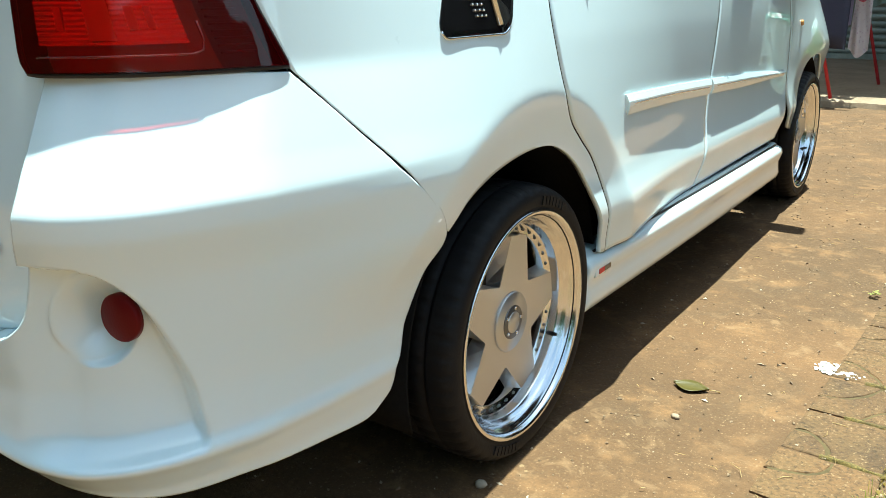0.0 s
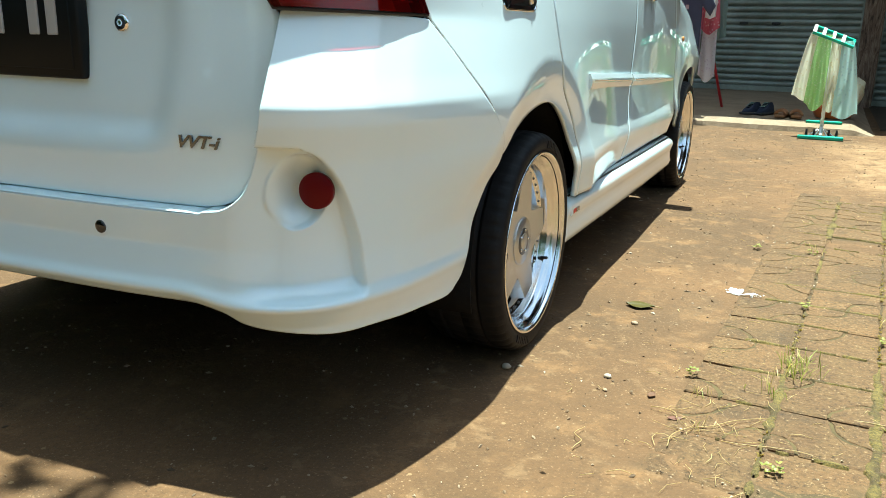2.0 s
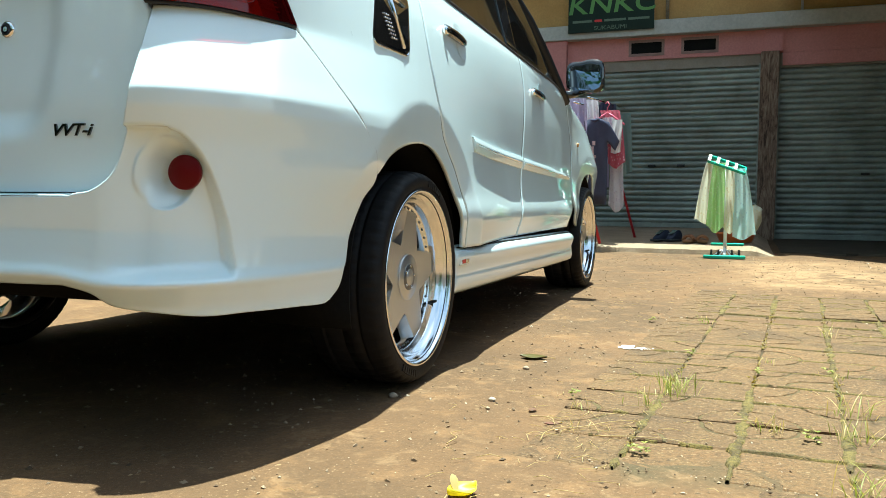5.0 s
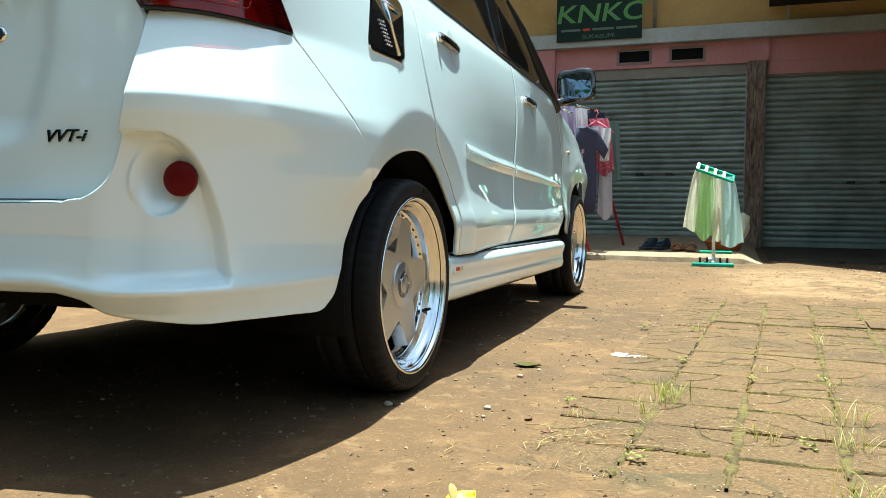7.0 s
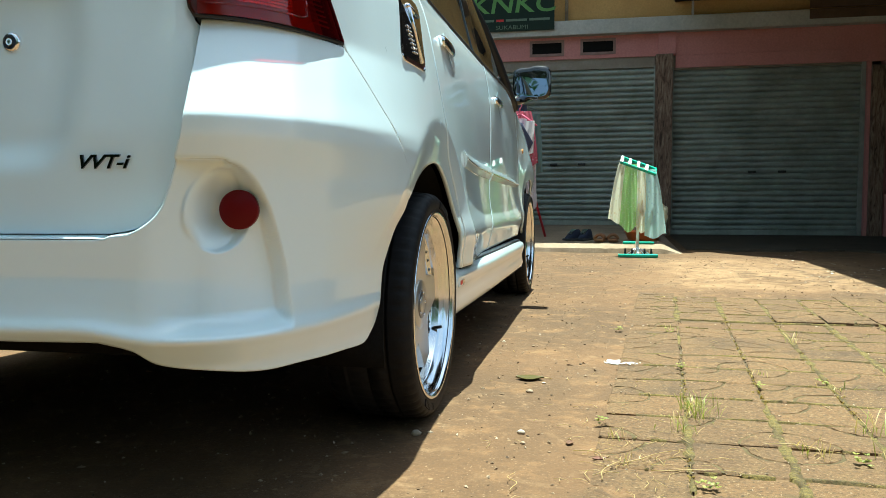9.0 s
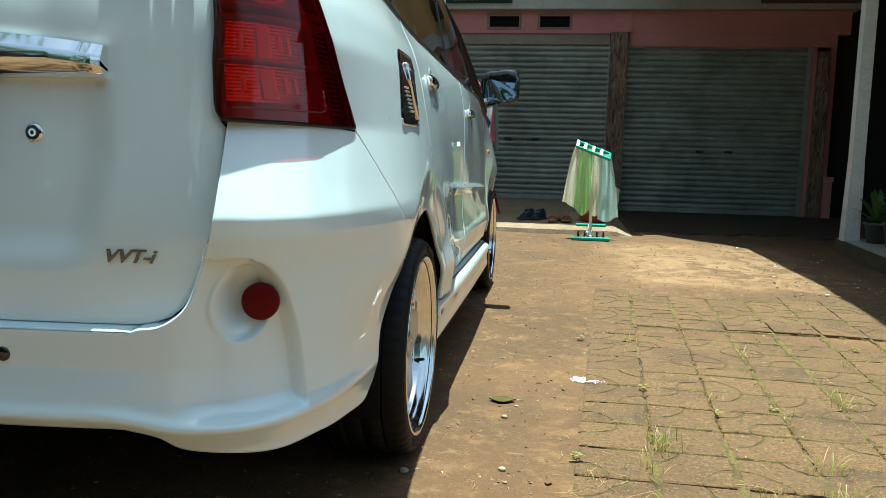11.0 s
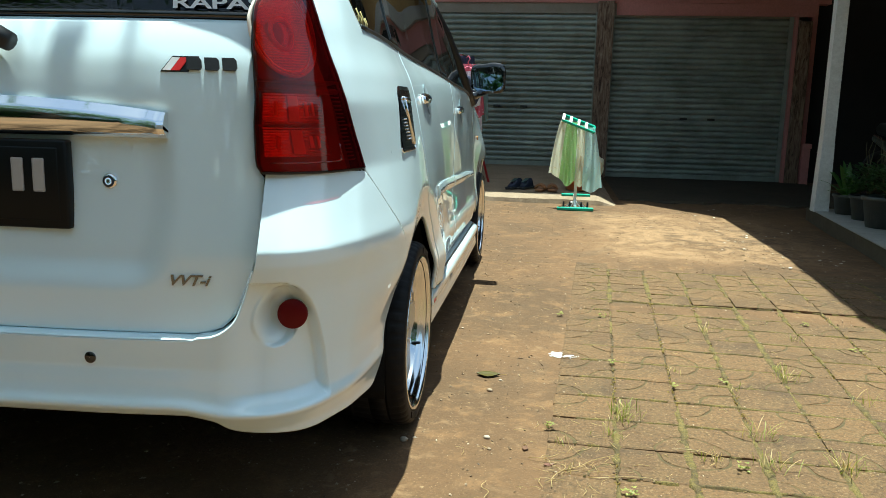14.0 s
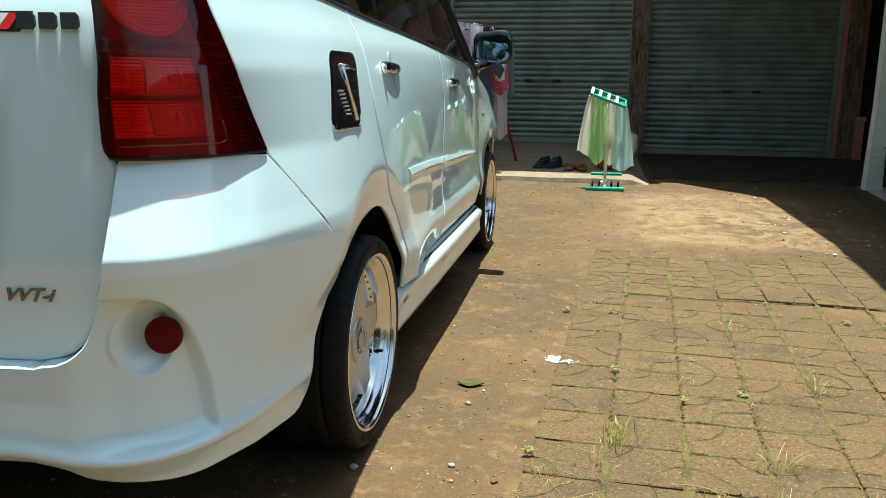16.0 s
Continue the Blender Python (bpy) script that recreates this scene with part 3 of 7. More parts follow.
# ---- wheels ----
def wheel(parent, at, label):
    """A deep-dish five-spoke wheel about the x axis, its face towards +x."""
    # tyre
    half_prof = [(0.226, 0.093), (0.232, 0.100), (0.2395, 0.1055), (0.2405, 0.1035), (0.2475, 0.1062), (0.262, 0.1075), (0.2715, 0.1050), (0.2775, 0.1005), (0.2822, 0.0935), (0.2855, 0.084), (0.2872, 0.072), (0.2880, 0.058)]
    prof = list(half_prof)
    for g in (0.050, 0.0):
        prof += [(0.2885, g + 0.0035), (0.2835, g + 0.0022), (0.2835, g - 0.0022), (0.2887, g - 0.0035)]
    prof += [(r, -x) for r, x in reversed(half_prof + [(0.2885, 0.0535), (0.2835, 0.0522), (0.2835, 0.0478)])]
    bm = lathe(prof, 260, True)
    bm.verts.ensure_lookup_table()
    n = len(prof)
    # narrow cuts across the shoulders and the middle blocks
    for k in range(260):
        cut = [i for i in (7, 8, 9, 10, n - 11, n - 10, n - 9, n - 8)] if k % 5 == 0 else ([15, 16, n - 16, n - 15] if k % 5 == 2 else [])
        for i in cut:
            v = bm.verts[k * n + i]
            v.co.y, v.co.z = v.co.y * 0.987, v.co.z * 0.987
    tyre_bm = bm
    # spoked face: hub disc and five tapered spokes with sloping flanks
    bm = bmesh.new()
    SPIN = -0.17
    top_edge = ((0.100, -0.600), (0.108, -0.520), (0.135, -0.340), (0.165, -0.222), (0.183, -0.172))
    low_edge = ((0.089, -0.612), (0.097, -0.585), (0.130, -0.420), (0.164, -0.290), (0.183, -0.238))

    def star(edge, x):
        ring = []
        for kk in range(5):
            a0 = math.pi / 2 + SPIN + 2 * math.pi * kk / 5
            for r, half in edge + tuple((r, -h) for r, h in reversed(edge)):
                ring.append(bm.verts.new((x, r * math.cos(a0 + half), r * math.sin(a0 + half))))
        return ring
    front, shoulder, back = star(top_edge, 0.0620), star(tuple((r - 0.0015, h * 1.03) for r, h in top_edge), 0.0600), star(low_edge, 0.026)
    m = len(front)
    hub_c = bm.verts.new((0.062, 0, 0))
    for i in range(m):
        j = (i + 1) % m
        bm.faces.new((front[i], shoulder[i], shoulder[j], front[j]))
        bm.faces.new((shoulder[i], back[i], back[j], shoulder[j]))
        bm.faces.new((hub_c, front[i], front[j]))
    bmesh.ops.recalc_face_normals(bm, faces=bm.faces)
    wh = part("wheel", bm, ALLOY, parent, label, smooth=False, at=at)
    part("tyre", tyre_bm, RUBBER, wh, "black low-profile tyre")
    bm = bmesh.new()
    box(bm, (0.1060, -0.0055, -0.009), (0.1095, 0.0055, 0.009))
    mark_me = mesh_from("sidewall_mark", bm, RUBBER, False)
    for a0 in (150, 330):
        for i in range(7):
            ob = new("sidewall_mark", mark_me)
            ob.parent = wh
            ob.matrix_basis = pose(0, 0, 0, a0 + 3.3 * i) @ Matrix.Translation((0, 0, 0.2575))
    # polished stepped lip
    lip = [(0.226, 0.090), (0.2385, 0.099), (0.240, 0.104), (0.2375, 0.1075), (0.232, 0.106), (0.229, 0.100), (0.2275, 0.094), (0.222, 0.089), (0.2135, 0.080), (0.2125, 0.074), (0.206, 0.070), (0.2045, 0.066), (0.2035, 0.050), (0.2015, 0.046), (0.184, 0.044), (0.1825, 0.042), (0.182, 0.020), (0.19, -0.05), (0.20, -0.095), (0.226, -0.10)]
    part("rim_lip", lathe(lip, 96), LIP, wh, "polished alloy rim lip")
    bm = bmesh.new()
    bmesh.ops.create_icosphere(bm, subdivisions=1, radius=0.0042)
    rivet_me = mesh_from("rivet", bm, DARK_ALLOY)
    for i in range(40):
        a = 2 * math.pi * (i + 0.5) / 40
        ob = new("rivet", rivet_me)
        ob.parent = wh
        ob.location = (0.046, 0.192 * math.cos(a), 0.192 * math.sin(a))
    part("centre_cap", disc(0.0635, 0.055, 0.067, 48, 0.002), ALLOY, wh)
    part("cap_ring", disc(0.036, 0.060, 0.0695, 40, 0.001), DARK_ALLOY, wh)
    part("cap_badge", disc(0.023, 0.062, 0.071, 32, 0.001), ALLOY, wh)
    for i in range(5):
        a = 2 * math.pi * i / 5 + 0.1
        bm = disc(0.0036, 0.0, 0.0035, 10, 0.0005)
        part("cap_bolt", bm, CHROME, wh, at=Matrix.Translation((0.068, 0.0295 * math.cos(a), 0.0295 * math.sin(a))))
    bm = bmesh.new()
    va = radians(-27)
    vy, vz = math.cos(va), math.sin(va)
    tube(bm, [(0.055, 0.205 * vy, 0.205 * vz), (0.066, 0.196 * vy, 0.196 * vz), (0.083, 0.186 * vy, 0.186 * vz)], [0.005, 0.005, 0.0042], 8)
    part("valve", bm, BLACK_TRIM, wh)
    part("brake_disc", disc(0.13, -0.02, -0.005, 40), DARK_ALLOY, wh)
    return wh


for cy in (0.0, AXLE_F):
    wx, wy = (0.735, -0.014) if cy < 1 else (0.709, cy - 0.040)
    wheel(car, pose(wx, wy, HUB_Z), "deep-dish five-spoke alloy wheel with polished lip")
    wheel(car, pose(-wx, wy, HUB_Z, 0, 0, 180), "deep-dish five-spoke alloy wheel with polished lip")
bm = bmesh.new()
tube(bm, [(-0.6, 0.0, 0.29), (0.6, 0.0, 0.29)], 0.035, 12)
tube(bm, [(-0.09, 0.0, 0.29), (0.09, 0.0, 0.29)], 0.10, 16)
part("rear_axle", bm, UNDER, car)
bm = bmesh.new()
tube(bm, [(-0.42, 0.3, 0.26), (-0.45, -0.3, 0.27), (-0.45, -0.84, 0.30)], 0.028, 14)
part("exhaust_pipe", bm, UNDER, car)

# ---- trim on the flanks ----
for sg in (1, -1):
    mirror = sg < 0
    # side skirt with a sharp shelf, a face and a tucked foot
    prof = [(0.775, 0.352), (0.806, 0.350), (0.8125, 0.343), (0.827, 0.337), (0.832, 0.331), (0.833, 0.322), (0.827, 0.302), (0.8215, 0.286), (0.823, 0.262), (0.8265, 0.242), (0.822, 0.226), (0.802, 0.214), (0.70, 0.220)]
    ys = np.concatenate([[0.272, 0.280], np.linspace(0.30, 2.03, 40), [2.05, 2.06]])
    bm = net_mesh([[(y, i) for i in range(len(prof))] for y in ys], lambda y, i: (prof[int(i)][0] - 0.004 * (y < 0.275 or y > 2.055) + 0.004 * math.sin((y - 0.3) * 1.8), y, prof[int(i)][1] - 0.008 * (y - 0.3)), mirror=mirror, flip=True)
    thicken(part("side_skirt", bm, PAINT, car), 0.01)
    bm = bmesh.new()
    tube(bm, [(sg * (0.8165 + 0.004 * math.sin((y - 0.3) * 1.8)), y, 0.351 - 0.007 * (y - 0.3)) for y in np.linspace(0.33, 2.05, 20)], 0.0042, 6)
    part("sill_seal", bm, BLACK_TRIM, car)
    badge = part("skirt_badge", boxes(((sg * 0.836 - 0.006, 0.30, 0.298), (sg * 0.836 + 0.006, 0.385, 0.322)), bevel=0.003), PAINT, car)
    part("badge_print", boxes(((sg * 0.8425 - 0.001, 0.318, 0.304), (sg * 0.8425 + 0.001, 0.345, 0.316))), RED_PRINT, badge, "red print", smooth=False)
    part("badge_print", boxes(((sg * 0.8425 - 0.001, 0.347, 0.304), (sg * 0.8425 + 0.001, 0.380, 0.316))), GLOSS_BLACK, badge, "black print", smooth=False)
    # door mouldings: white bars with a bright strip let in
    for y0, y1, za, zb, h in ((0.452, 1.162, 0.682, 0.653, 0.046), (1.182, 2.09, 0.652, 0.618, 0.044)):
        def moulding(h0, push, d0=0.0, y0=y0, y1=y1, za=za, zb=zb):
            ny = 40
            rows = []
            for i in range(ny):
                u = i / (ny - 1)
                y, zc = y0 + d0 + (y1 - y0 - 2 * d0) * u, za + (zb - za) * u
                hh = h0 * (1 - 0.45 * ease(0.3, 1.0, u) * (y0 > 1.0))
                row = []
                for q, o in ((-0.5, -0.002), (-0.5, 0.30), (-0.1, 0.93), (0.16, 1.0), (0.5, 0.55), (0.5, -0.002)):
                    z = zc + q * hh
                    row.append((sg * side(y, z, push * o if o > 0 else -0.002)[0], y + (-0.012 * q if i == 0 else 0), z))
                rows.append(row)
            bm = bmesh.new()
            vs = [[bm.verts.new(p) for p in r] for r in rows]
            for a, b in zip(vs, vs[1:]):
                for i in range(5):
                    bm.faces.new((a[i], a[i + 1], b[i + 1], b[i]))
            bm.faces.new(vs[0])
            bm.faces.new(vs[-1][::-1])
            bmesh.ops.recalc_face_normals(bm, faces=bm.faces)
            return bm
        mo = part("door_moulding", moulding(h, 0.011), PAINT, car, smooth=False)
        part("moulding_strip", moulding(h * 0.20, 0.0135, 0.03), CHROME, mo, "bright strip", smooth=False)
    # door handles over their bowls
    for cy, cz in ((0.372, 1.008), (1.478, 0.962)):
        bm = bmesh.new()
        n = 20
        net_mesh([[(r, a) for a in np.linspace(0, 2 * math.pi, n + 1)] for r in np.linspace(0.001, 1, 9)], lambda r, a: (side(cy + 0.055 + 0.058 * r * math.cos(a), cz - 0.002 + 0.060 * r * math.sin(a), 0.0022)[0] - 0.0030 * (1 - r * r), cy + 0.055 + 0.058 * r * math.cos(a), cz - 0.002 + 0.060 * r * math.sin(a)), bm, mirror=mirror, flip=True)
        part("handle_bowl", bm, PAINT, car)
        bm = bmesh.new()
        tube(bm, [(sg * side(cy + d, cz, o)[0], cy + d, cz + 0.004 - 0.02 * d) for d, o in ((-0.105, 0.0), (-0.095, 0.002), (-0.06, 0.005), (0.0, 0.006), (0.06, 0.005), (0.10, 0.002), (0.11, 0.0))], [0.008, 0.0105, 0.0115, 0.012, 0.0115, 0.0105, 0.008], 12)
        for v in bm.verts:
            v.co.z = cz + (v.co.z - cz) * 1.4
        h_ob = part("door_handle", bm, GLOSS_BLACK, car, "black door handle with chrome ends")
        bm = bmesh.new()
        tube(bm, [(sg * side(cy + d, cz, o)[0], cy + d, cz + 0.002) for d, o in ((-0.115, 0.002), (-0.112, 0.004), (-0.098, 0.009))], 0.0145, 12)
        part("handle_end", bm, CHROME, h_ob)
    # mirror
    mb = bmesh.new()
    bmesh.ops.create_cube(mb, size=1.0)
    bmesh.ops.subdivide_edges(mb, edges=mb.edges, cuts=6, use_grid_fill=True)
    for v in mb.verts:
        x, y, z = v.co * 2
        k = 1.0 / max(1e-6, (abs(x) ** 5 + abs(z) ** 5) ** 0.2) if max(abs(x), abs(z)) > 0.01 else 1
        mx = max(abs(x), abs(z))
        s_ = mx * k if mx > 0.01 else 1
        depth = 1.0 if y < 0 else math.sqrt(max(0.0, 1 - 0.75 * (x * x + z * z) * 0.5))
        v.co = Vector((sg * (0.868 + 0.097 * x * s_ * (1 - 0.12 * max(0, y))), 2.205 + 0.055 * y * depth, 1.140 + 0.084 * z * s_ * (1 - 0.10 * max(0, y)) - 0.008 * (x < 0) * z))
    bmesh.ops.recalc_face_normals(mb, faces=mb.faces)
    mir = part("wing_mirror", mb, GLOSS_BLACK, car, "black wing mirror")
    bm = bmesh.new()
    pts = [(0.868 + 0.086 * (abs(math.cos(a)) ** 0.45) * math.copysign(1, math.cos(a)), 2.1475 + 0.007 * math.sin(a), 1.140 + 0.073 * (abs(math.sin(a)) ** 0.45) * math.copysign(1, math.sin(a))) for a in np.linspace(0, 2 * math.pi, 40, endpoint=False)]
    bm.faces.new([bm.verts.new((sg * x, y, z)) for x, y, z in (pts if sg > 0 else pts[::-1])])
    part("mirror_glass", bm, shader("mirror_glass", (0.17, 0.215, 0.27), 0.02, 1.0)[0], mir, "mirror glass", smooth=False)
    bm = bmesh.new()
    tube(bm, [(sg * 0.775, 2.06, 1.035), (sg * 0.81, 2.12, 1.045), (sg * 0.86, 2.20, 1.075)], [0.022, 0.02, 0.022], 10)
    part("mirror_foot", bm, GLOSS_BLACK, mir)
    bm = disc(0.012, 0.0, 0.008, 16, 0.003)
    if mirror:
        for v in bm.verts:
            v.co.x = -v.co.x
    part("side_repeater", bm, shader("amber_lens", (0.5, 0.25, 0.08), 0.2)[0], car, "small amber repeater", at=Matrix.Translation((sg * side(2.33, 0.80)[0], 2.33, 0.80)))

# fuel flap cover: gloss black with a bright frame, on the right flank
def rounded(cy, cz, hy, hz, r, n=8, lean=0.0):
    pts = []
    for sx, sz, a0 in ((1, 1, 0), (-1, 1, 90), (-1, -1, 180), (1, -1, 270)):
        for i in range(n):
            a = radians(a0 + 90 * i / (n - 1))
            y, z = sx * (hy - r) + r * math.cos(a), sz * (hz - r) + r * math.sin(a)
            pts.append((cy + y + lean * z, cz + z))
    return pts


rim_pts = rounded(-0.162, 0.957, 0.108, 0.088, 0.030, 8, 0.40)
bm = bmesh.new()
ring = [bm.verts.new(side(y, z, 0.0018)) for y, z in rim_pts]
inner = [bm.verts.new(side(-0.162 + (y + 0.162) * 0.9, 0.956 + (z - 0.956) * 0.88, 0.003)) for y, z in rim_pts]
base = [bm.verts.new(side(y, z, -0.003)) for y, z in rim_pts]
mid = bm.verts.new(side(-0.162, 0.956, 0.0036))
N_ = len(ring)
for i in range(N_):
    j = (i + 1) % N_
    bm.faces.new((base[i], base[j], ring[j], ring[i]))
    bm.faces.new((ring[i], ring[j], inner[j], inner[i]))
    bm.faces.new((inner[i], inner[j], mid))
bmesh.ops.recalc_face_normals(bm, faces=bm.faces)
flap = part("fuel_flap", bm, GLOSS_BLACK, car, "gloss black fuel flap cover with chrome trim", smooth=False)
bm = bmesh.new()
tube(bm, [side(y, z, 0.0015) for y, z in [p for p in rim_pts if p[1] < 0.885]], 0.0024, 8)
part("flap_trim", bm, CHROME, flap)
bm = bmesh.new()
for path in ([(-0.175, 1.012), (-0.075, 1.006)], [(-0.172, 1.008), (-0.150, 0.965), (-0.125, 0.885)]):
    a = [side(y, z, 0.003) for y, z in path]
    tube(bm, a, 0.006, 6)
part("flap_emblem", bm, CHROME, flap)
bm = bmesh.new()
for i in range(7):
    for j in range(3):
        p = Vector(side(-0.225 + 0.013 * j + 0.005 * i, 0.955 - 0.009 * i, 0.0035))
        bmesh.ops.create_icosphere(bm, subdivisions=1, radius=0.0026, matrix=Matrix.Translation(p))
part("flap_dots", bm, CHROME, flap)

# ---- tail lamps ----
def lamp_in(z):
    return float(np.interp(z, [0.85, 0.87, 0.95, 1.10, 1.18, 1.22, 1.26, 1.29], [0.641, 0.631, 0.629, 0.640, 0.657, 0.673, 0.700, 0.745]))


def lamp_out_y(z):
    return float(np.interp(z, [0.848, 0.92, 1.00, 1.08, 1.165, 1.23, 1.30], [-0.585, -0.620, -0.650, -0.672, -0.680, -0.670, -0.645]))


def lamp_out(z):
    return s_of_y(lamp_out_y(z), z) - 0.004


def lamp_skin(u0, u1, z0, z1, push, nu=30, nz=40, bow=0.004):
    """A patch of the lamp between shares u0 and u1 of its width."""
    def at(u, z):
        a, b = lamp_in(z), lamp_out(z)
        s = a + (b - a) * u
        n = normal_at(corner, s, z)
        return corner(s, z) + n * (push + 0.016 * max(0.0, 1 - u) ** 1.3 * ease(1.27, 1.15, z) + bow * max(0.0, math.sin(math.pi * min(1.0, max(0.0, u)))) ** 0.6 * (1 if push > -0.01 else 0.2))
    return at, [[(u, z) for u in np.linspace(u0, u1, nu)] for z in np.linspace(z0, z1, nz)]


for mirror in (False, True):
    f, n = lamp_skin(0, 1, 0.8515, 1.288, -0.035, bow=0.0)
    lamp = part("tail_lamp", net_mesh(n, f, mirror=mirror), LAMP_BACK, car, "red tail lamp with clear ribbed lens")
    f0, _ = lamp_skin(0, 1, 0, 1, -0.035, bow=0.0)
    f1, _ = lamp_skin(0, 1, 0, 1, 0.003)
    # opaque floor added to stop red light falling on the bumper
    bm = net_mesh([[(u, v) for u in np.linspace(0.0, 1.0, 31)] for v in (0, 1)], lambda u, v: (f1 if v else f0)(u, 0.85155), mirror=mirror)
    part("lamp_base", bm, BLACK_TRIM, lamp)
    bm = net_mesh([[(z, v) for z in np.linspace(0.8515, 1.288, 24)] for v in (0, 1)], lambda z, v: f1(0.0, z) if v else f0(0.0, z) + Vector((0, 0.03, 0)), mirror=mirror)
    part("lamp_side_wall", bm, BLACK_TRIM, lamp)
    f, n = lamp_skin(0.0, 0.70, 0.8515, 1.288, 0.004)
    part("lamp_lens", net_mesh(n, f, mirror=mirror), RED_LENS, lamp)
    f, n = lamp_skin(0.70, 1.0, 0.8515, 1.288, 0.004, 12)
    part("lamp_side_lens", net_mesh(n, f, mirror=mirror), DARK_LENS, lamp)
    f, n = lamp_skin(0.05, 0.64, 0.885, 0.945, -0.012, 16, 8, 0)
    part("lamp_reflector", net_mesh(n, f, mirror=mirror), RED_INNER, lamp)
    f, n = lamp_skin(0.05, 0.64, 0.952, 1.015, -0.012, 16, 8, 0)
    part("lamp_reflector", net_mesh(n, f, mirror=mirror), RED_INNER, lamp)
    # bulbs glimpsed through the ribs: a bright core between paler flanks
    for z0, z1 in ((0.890, 0.940), (0.957, 1.010)):
        for u0, u1, d in ((0.26, 0.36, -0.008), (0.42, 0.46, -0.010), (0.50, 0.53, -0.010), (0.14, 0.17, -0.010)):
            f, n = lamp_skin(u0, u1, z0 + 0.012 * (d < -0.009), z1 - 0.012 * (d < -0.009), d, 6, 8, 0)
            part("lamp_bulb", net_mesh(n, f, mirror=mirror), LAMP_BRIGHT, lamp)
    # opaque shelves between the cells; they also keep red light off the bumper
    for z in (0.949, 1.021, 1.040, 1.255):
        fa, _ = lamp_skin(0, 1, 0, 1, -0.034, bow=0.0)
        fb, _ = lamp_skin(0, 1, 0, 1, 0.0015)
        bm = net_mesh([[(u, v) for u in np.linspace(0.02, 0.98, 25)] for v in (0, 1)], lambda u, v: (fb if v else fa)(u, z), mirror=mirror)
        thicken(part("lamp_shelf", bm, LAMP_BACK, lamp), 0.003, 0)
    # fine ribs of the side lens
    f, _ = lamp_skin(0, 1, 0, 1, -0.004)
    for z in np.arange(0.872, 1.03, 0.0085):
        bm = bmesh.new()
        tube(bm, [Vector((-p.x if mirror else p.x, p.y, p.z)) for p in (f(u, z) for u in np.linspace(0.74, 0.90, 6))], 0.0016, 5)
        part("lens_rib", bm, LAMP_BACK, lamp)
    # bright moulded edge along the foot of the lens
    f, _ = lamp_skin(0, 1, 0, 1, 0.0046)
    bm = bmesh.new()
    tube(bm, [Vector((-p.x if mirror else p.x, p.y, p.z)) for p in [f(u, 0.872) for u in np.linspace(0.08, 0.62, 14)] + [f(0.66, 0.876), f(0.68, 0.888), f(0.685, 0.91)]], 0.0016, 6)
    part("lens_ridge", bm, RED_LENS, lamp)
    # round upper reflector
    def bowl_pt(r, a):
        z = 1.145 + 0.092 * r * math.sin(a)
        s = (lamp_in(1.145) * 0.58 + lamp_out(1.145) * 0.42) + 0.080 * r * math.cos(a)
        return corner(s, z) - normal_at(corner, s, z) * (0.028 - 0.018 * r * r)
    bm = net_mesh([[(r, a) for a in np.linspace(0, 2 * math.pi, 33)] for r in np.linspace(0.02, 1, 8)], bowl_pt, mirror=mirror, flip=True)
    part("lamp_bowl", bm, RED_INNER, lamp)
    for rr, rad in ((1.02, 0.0042), (0.90, 0.0022), (0.36, 0.0060)):
        bm = bmesh.new()
        ring_pts = [bowl_pt(rr, a) for a in np.linspace(0, 2 * math.pi, 41)]
        tube(bm, [Vector((-p.x if mirror else p.x, p.y, p.z)) for p in ring_pts], rad, 8)
        part("bowl_ring", bm, LAMP_BRIGHT, lamp)
    # black bar round the lamp, painting the shade of its gap
    bm = bmesh.new()
    f, _ = lamp_skin(0, 1, 0, 1, 0.0, bow=0)
    loop = [f(0, z) for z in np.linspace(1.28, 0.8515, 30)] + [f(u, 0.850) for u in np.linspace(0.03, 0.995, 24)] + [f(1, z) for z in np.linspace(0.856, 1.28, 30)]
    if mirror:
        loop = [Vector((-p.x, p.y, p.z)) for p in loop]
    tube(bm, loop, 0.0036, 6)
    part("lamp_gap_bar", bm, BLACK_TRIM, lamp)
    # reflector in the bumper dish
    sgn = -1 if mirror else 1
    s_r, z_r = s_of_x(0.712), 0.546
    nrm = Vector((0.16, -0.985, 0.03)).normalized()
    pr = corner(s_r, z_r) - normal_at(corner, s_r, z_r) * 0.030
    if mirror:
        nrm.x, pr.x = -nrm.x, -pr.x
    bm = disc(0.0322, -0.008, 0.003, 48, 0.002)
    part("bumper_reflector", bm, REFLECTOR_RED, bumper_ob, "round red reflector", at=Matrix.Translation(pr) @ nrm.to_track_quat("X", "Z").to_matrix().to_4x4())

# ---- tailgate details ----
for s in (0.288, -0.288):
    p = bumper(s, 0.461)
    part("parking_sensor", disc(0.0125, -0.01, 0.003, 24, 0.0015), GLOSS_BLACK, bumper_ob, "black parking sensor", at=Matrix.Translation(p) @ pose(0, 0, 0, 0, 0, -90))
# chrome bar over the plate
rows = []
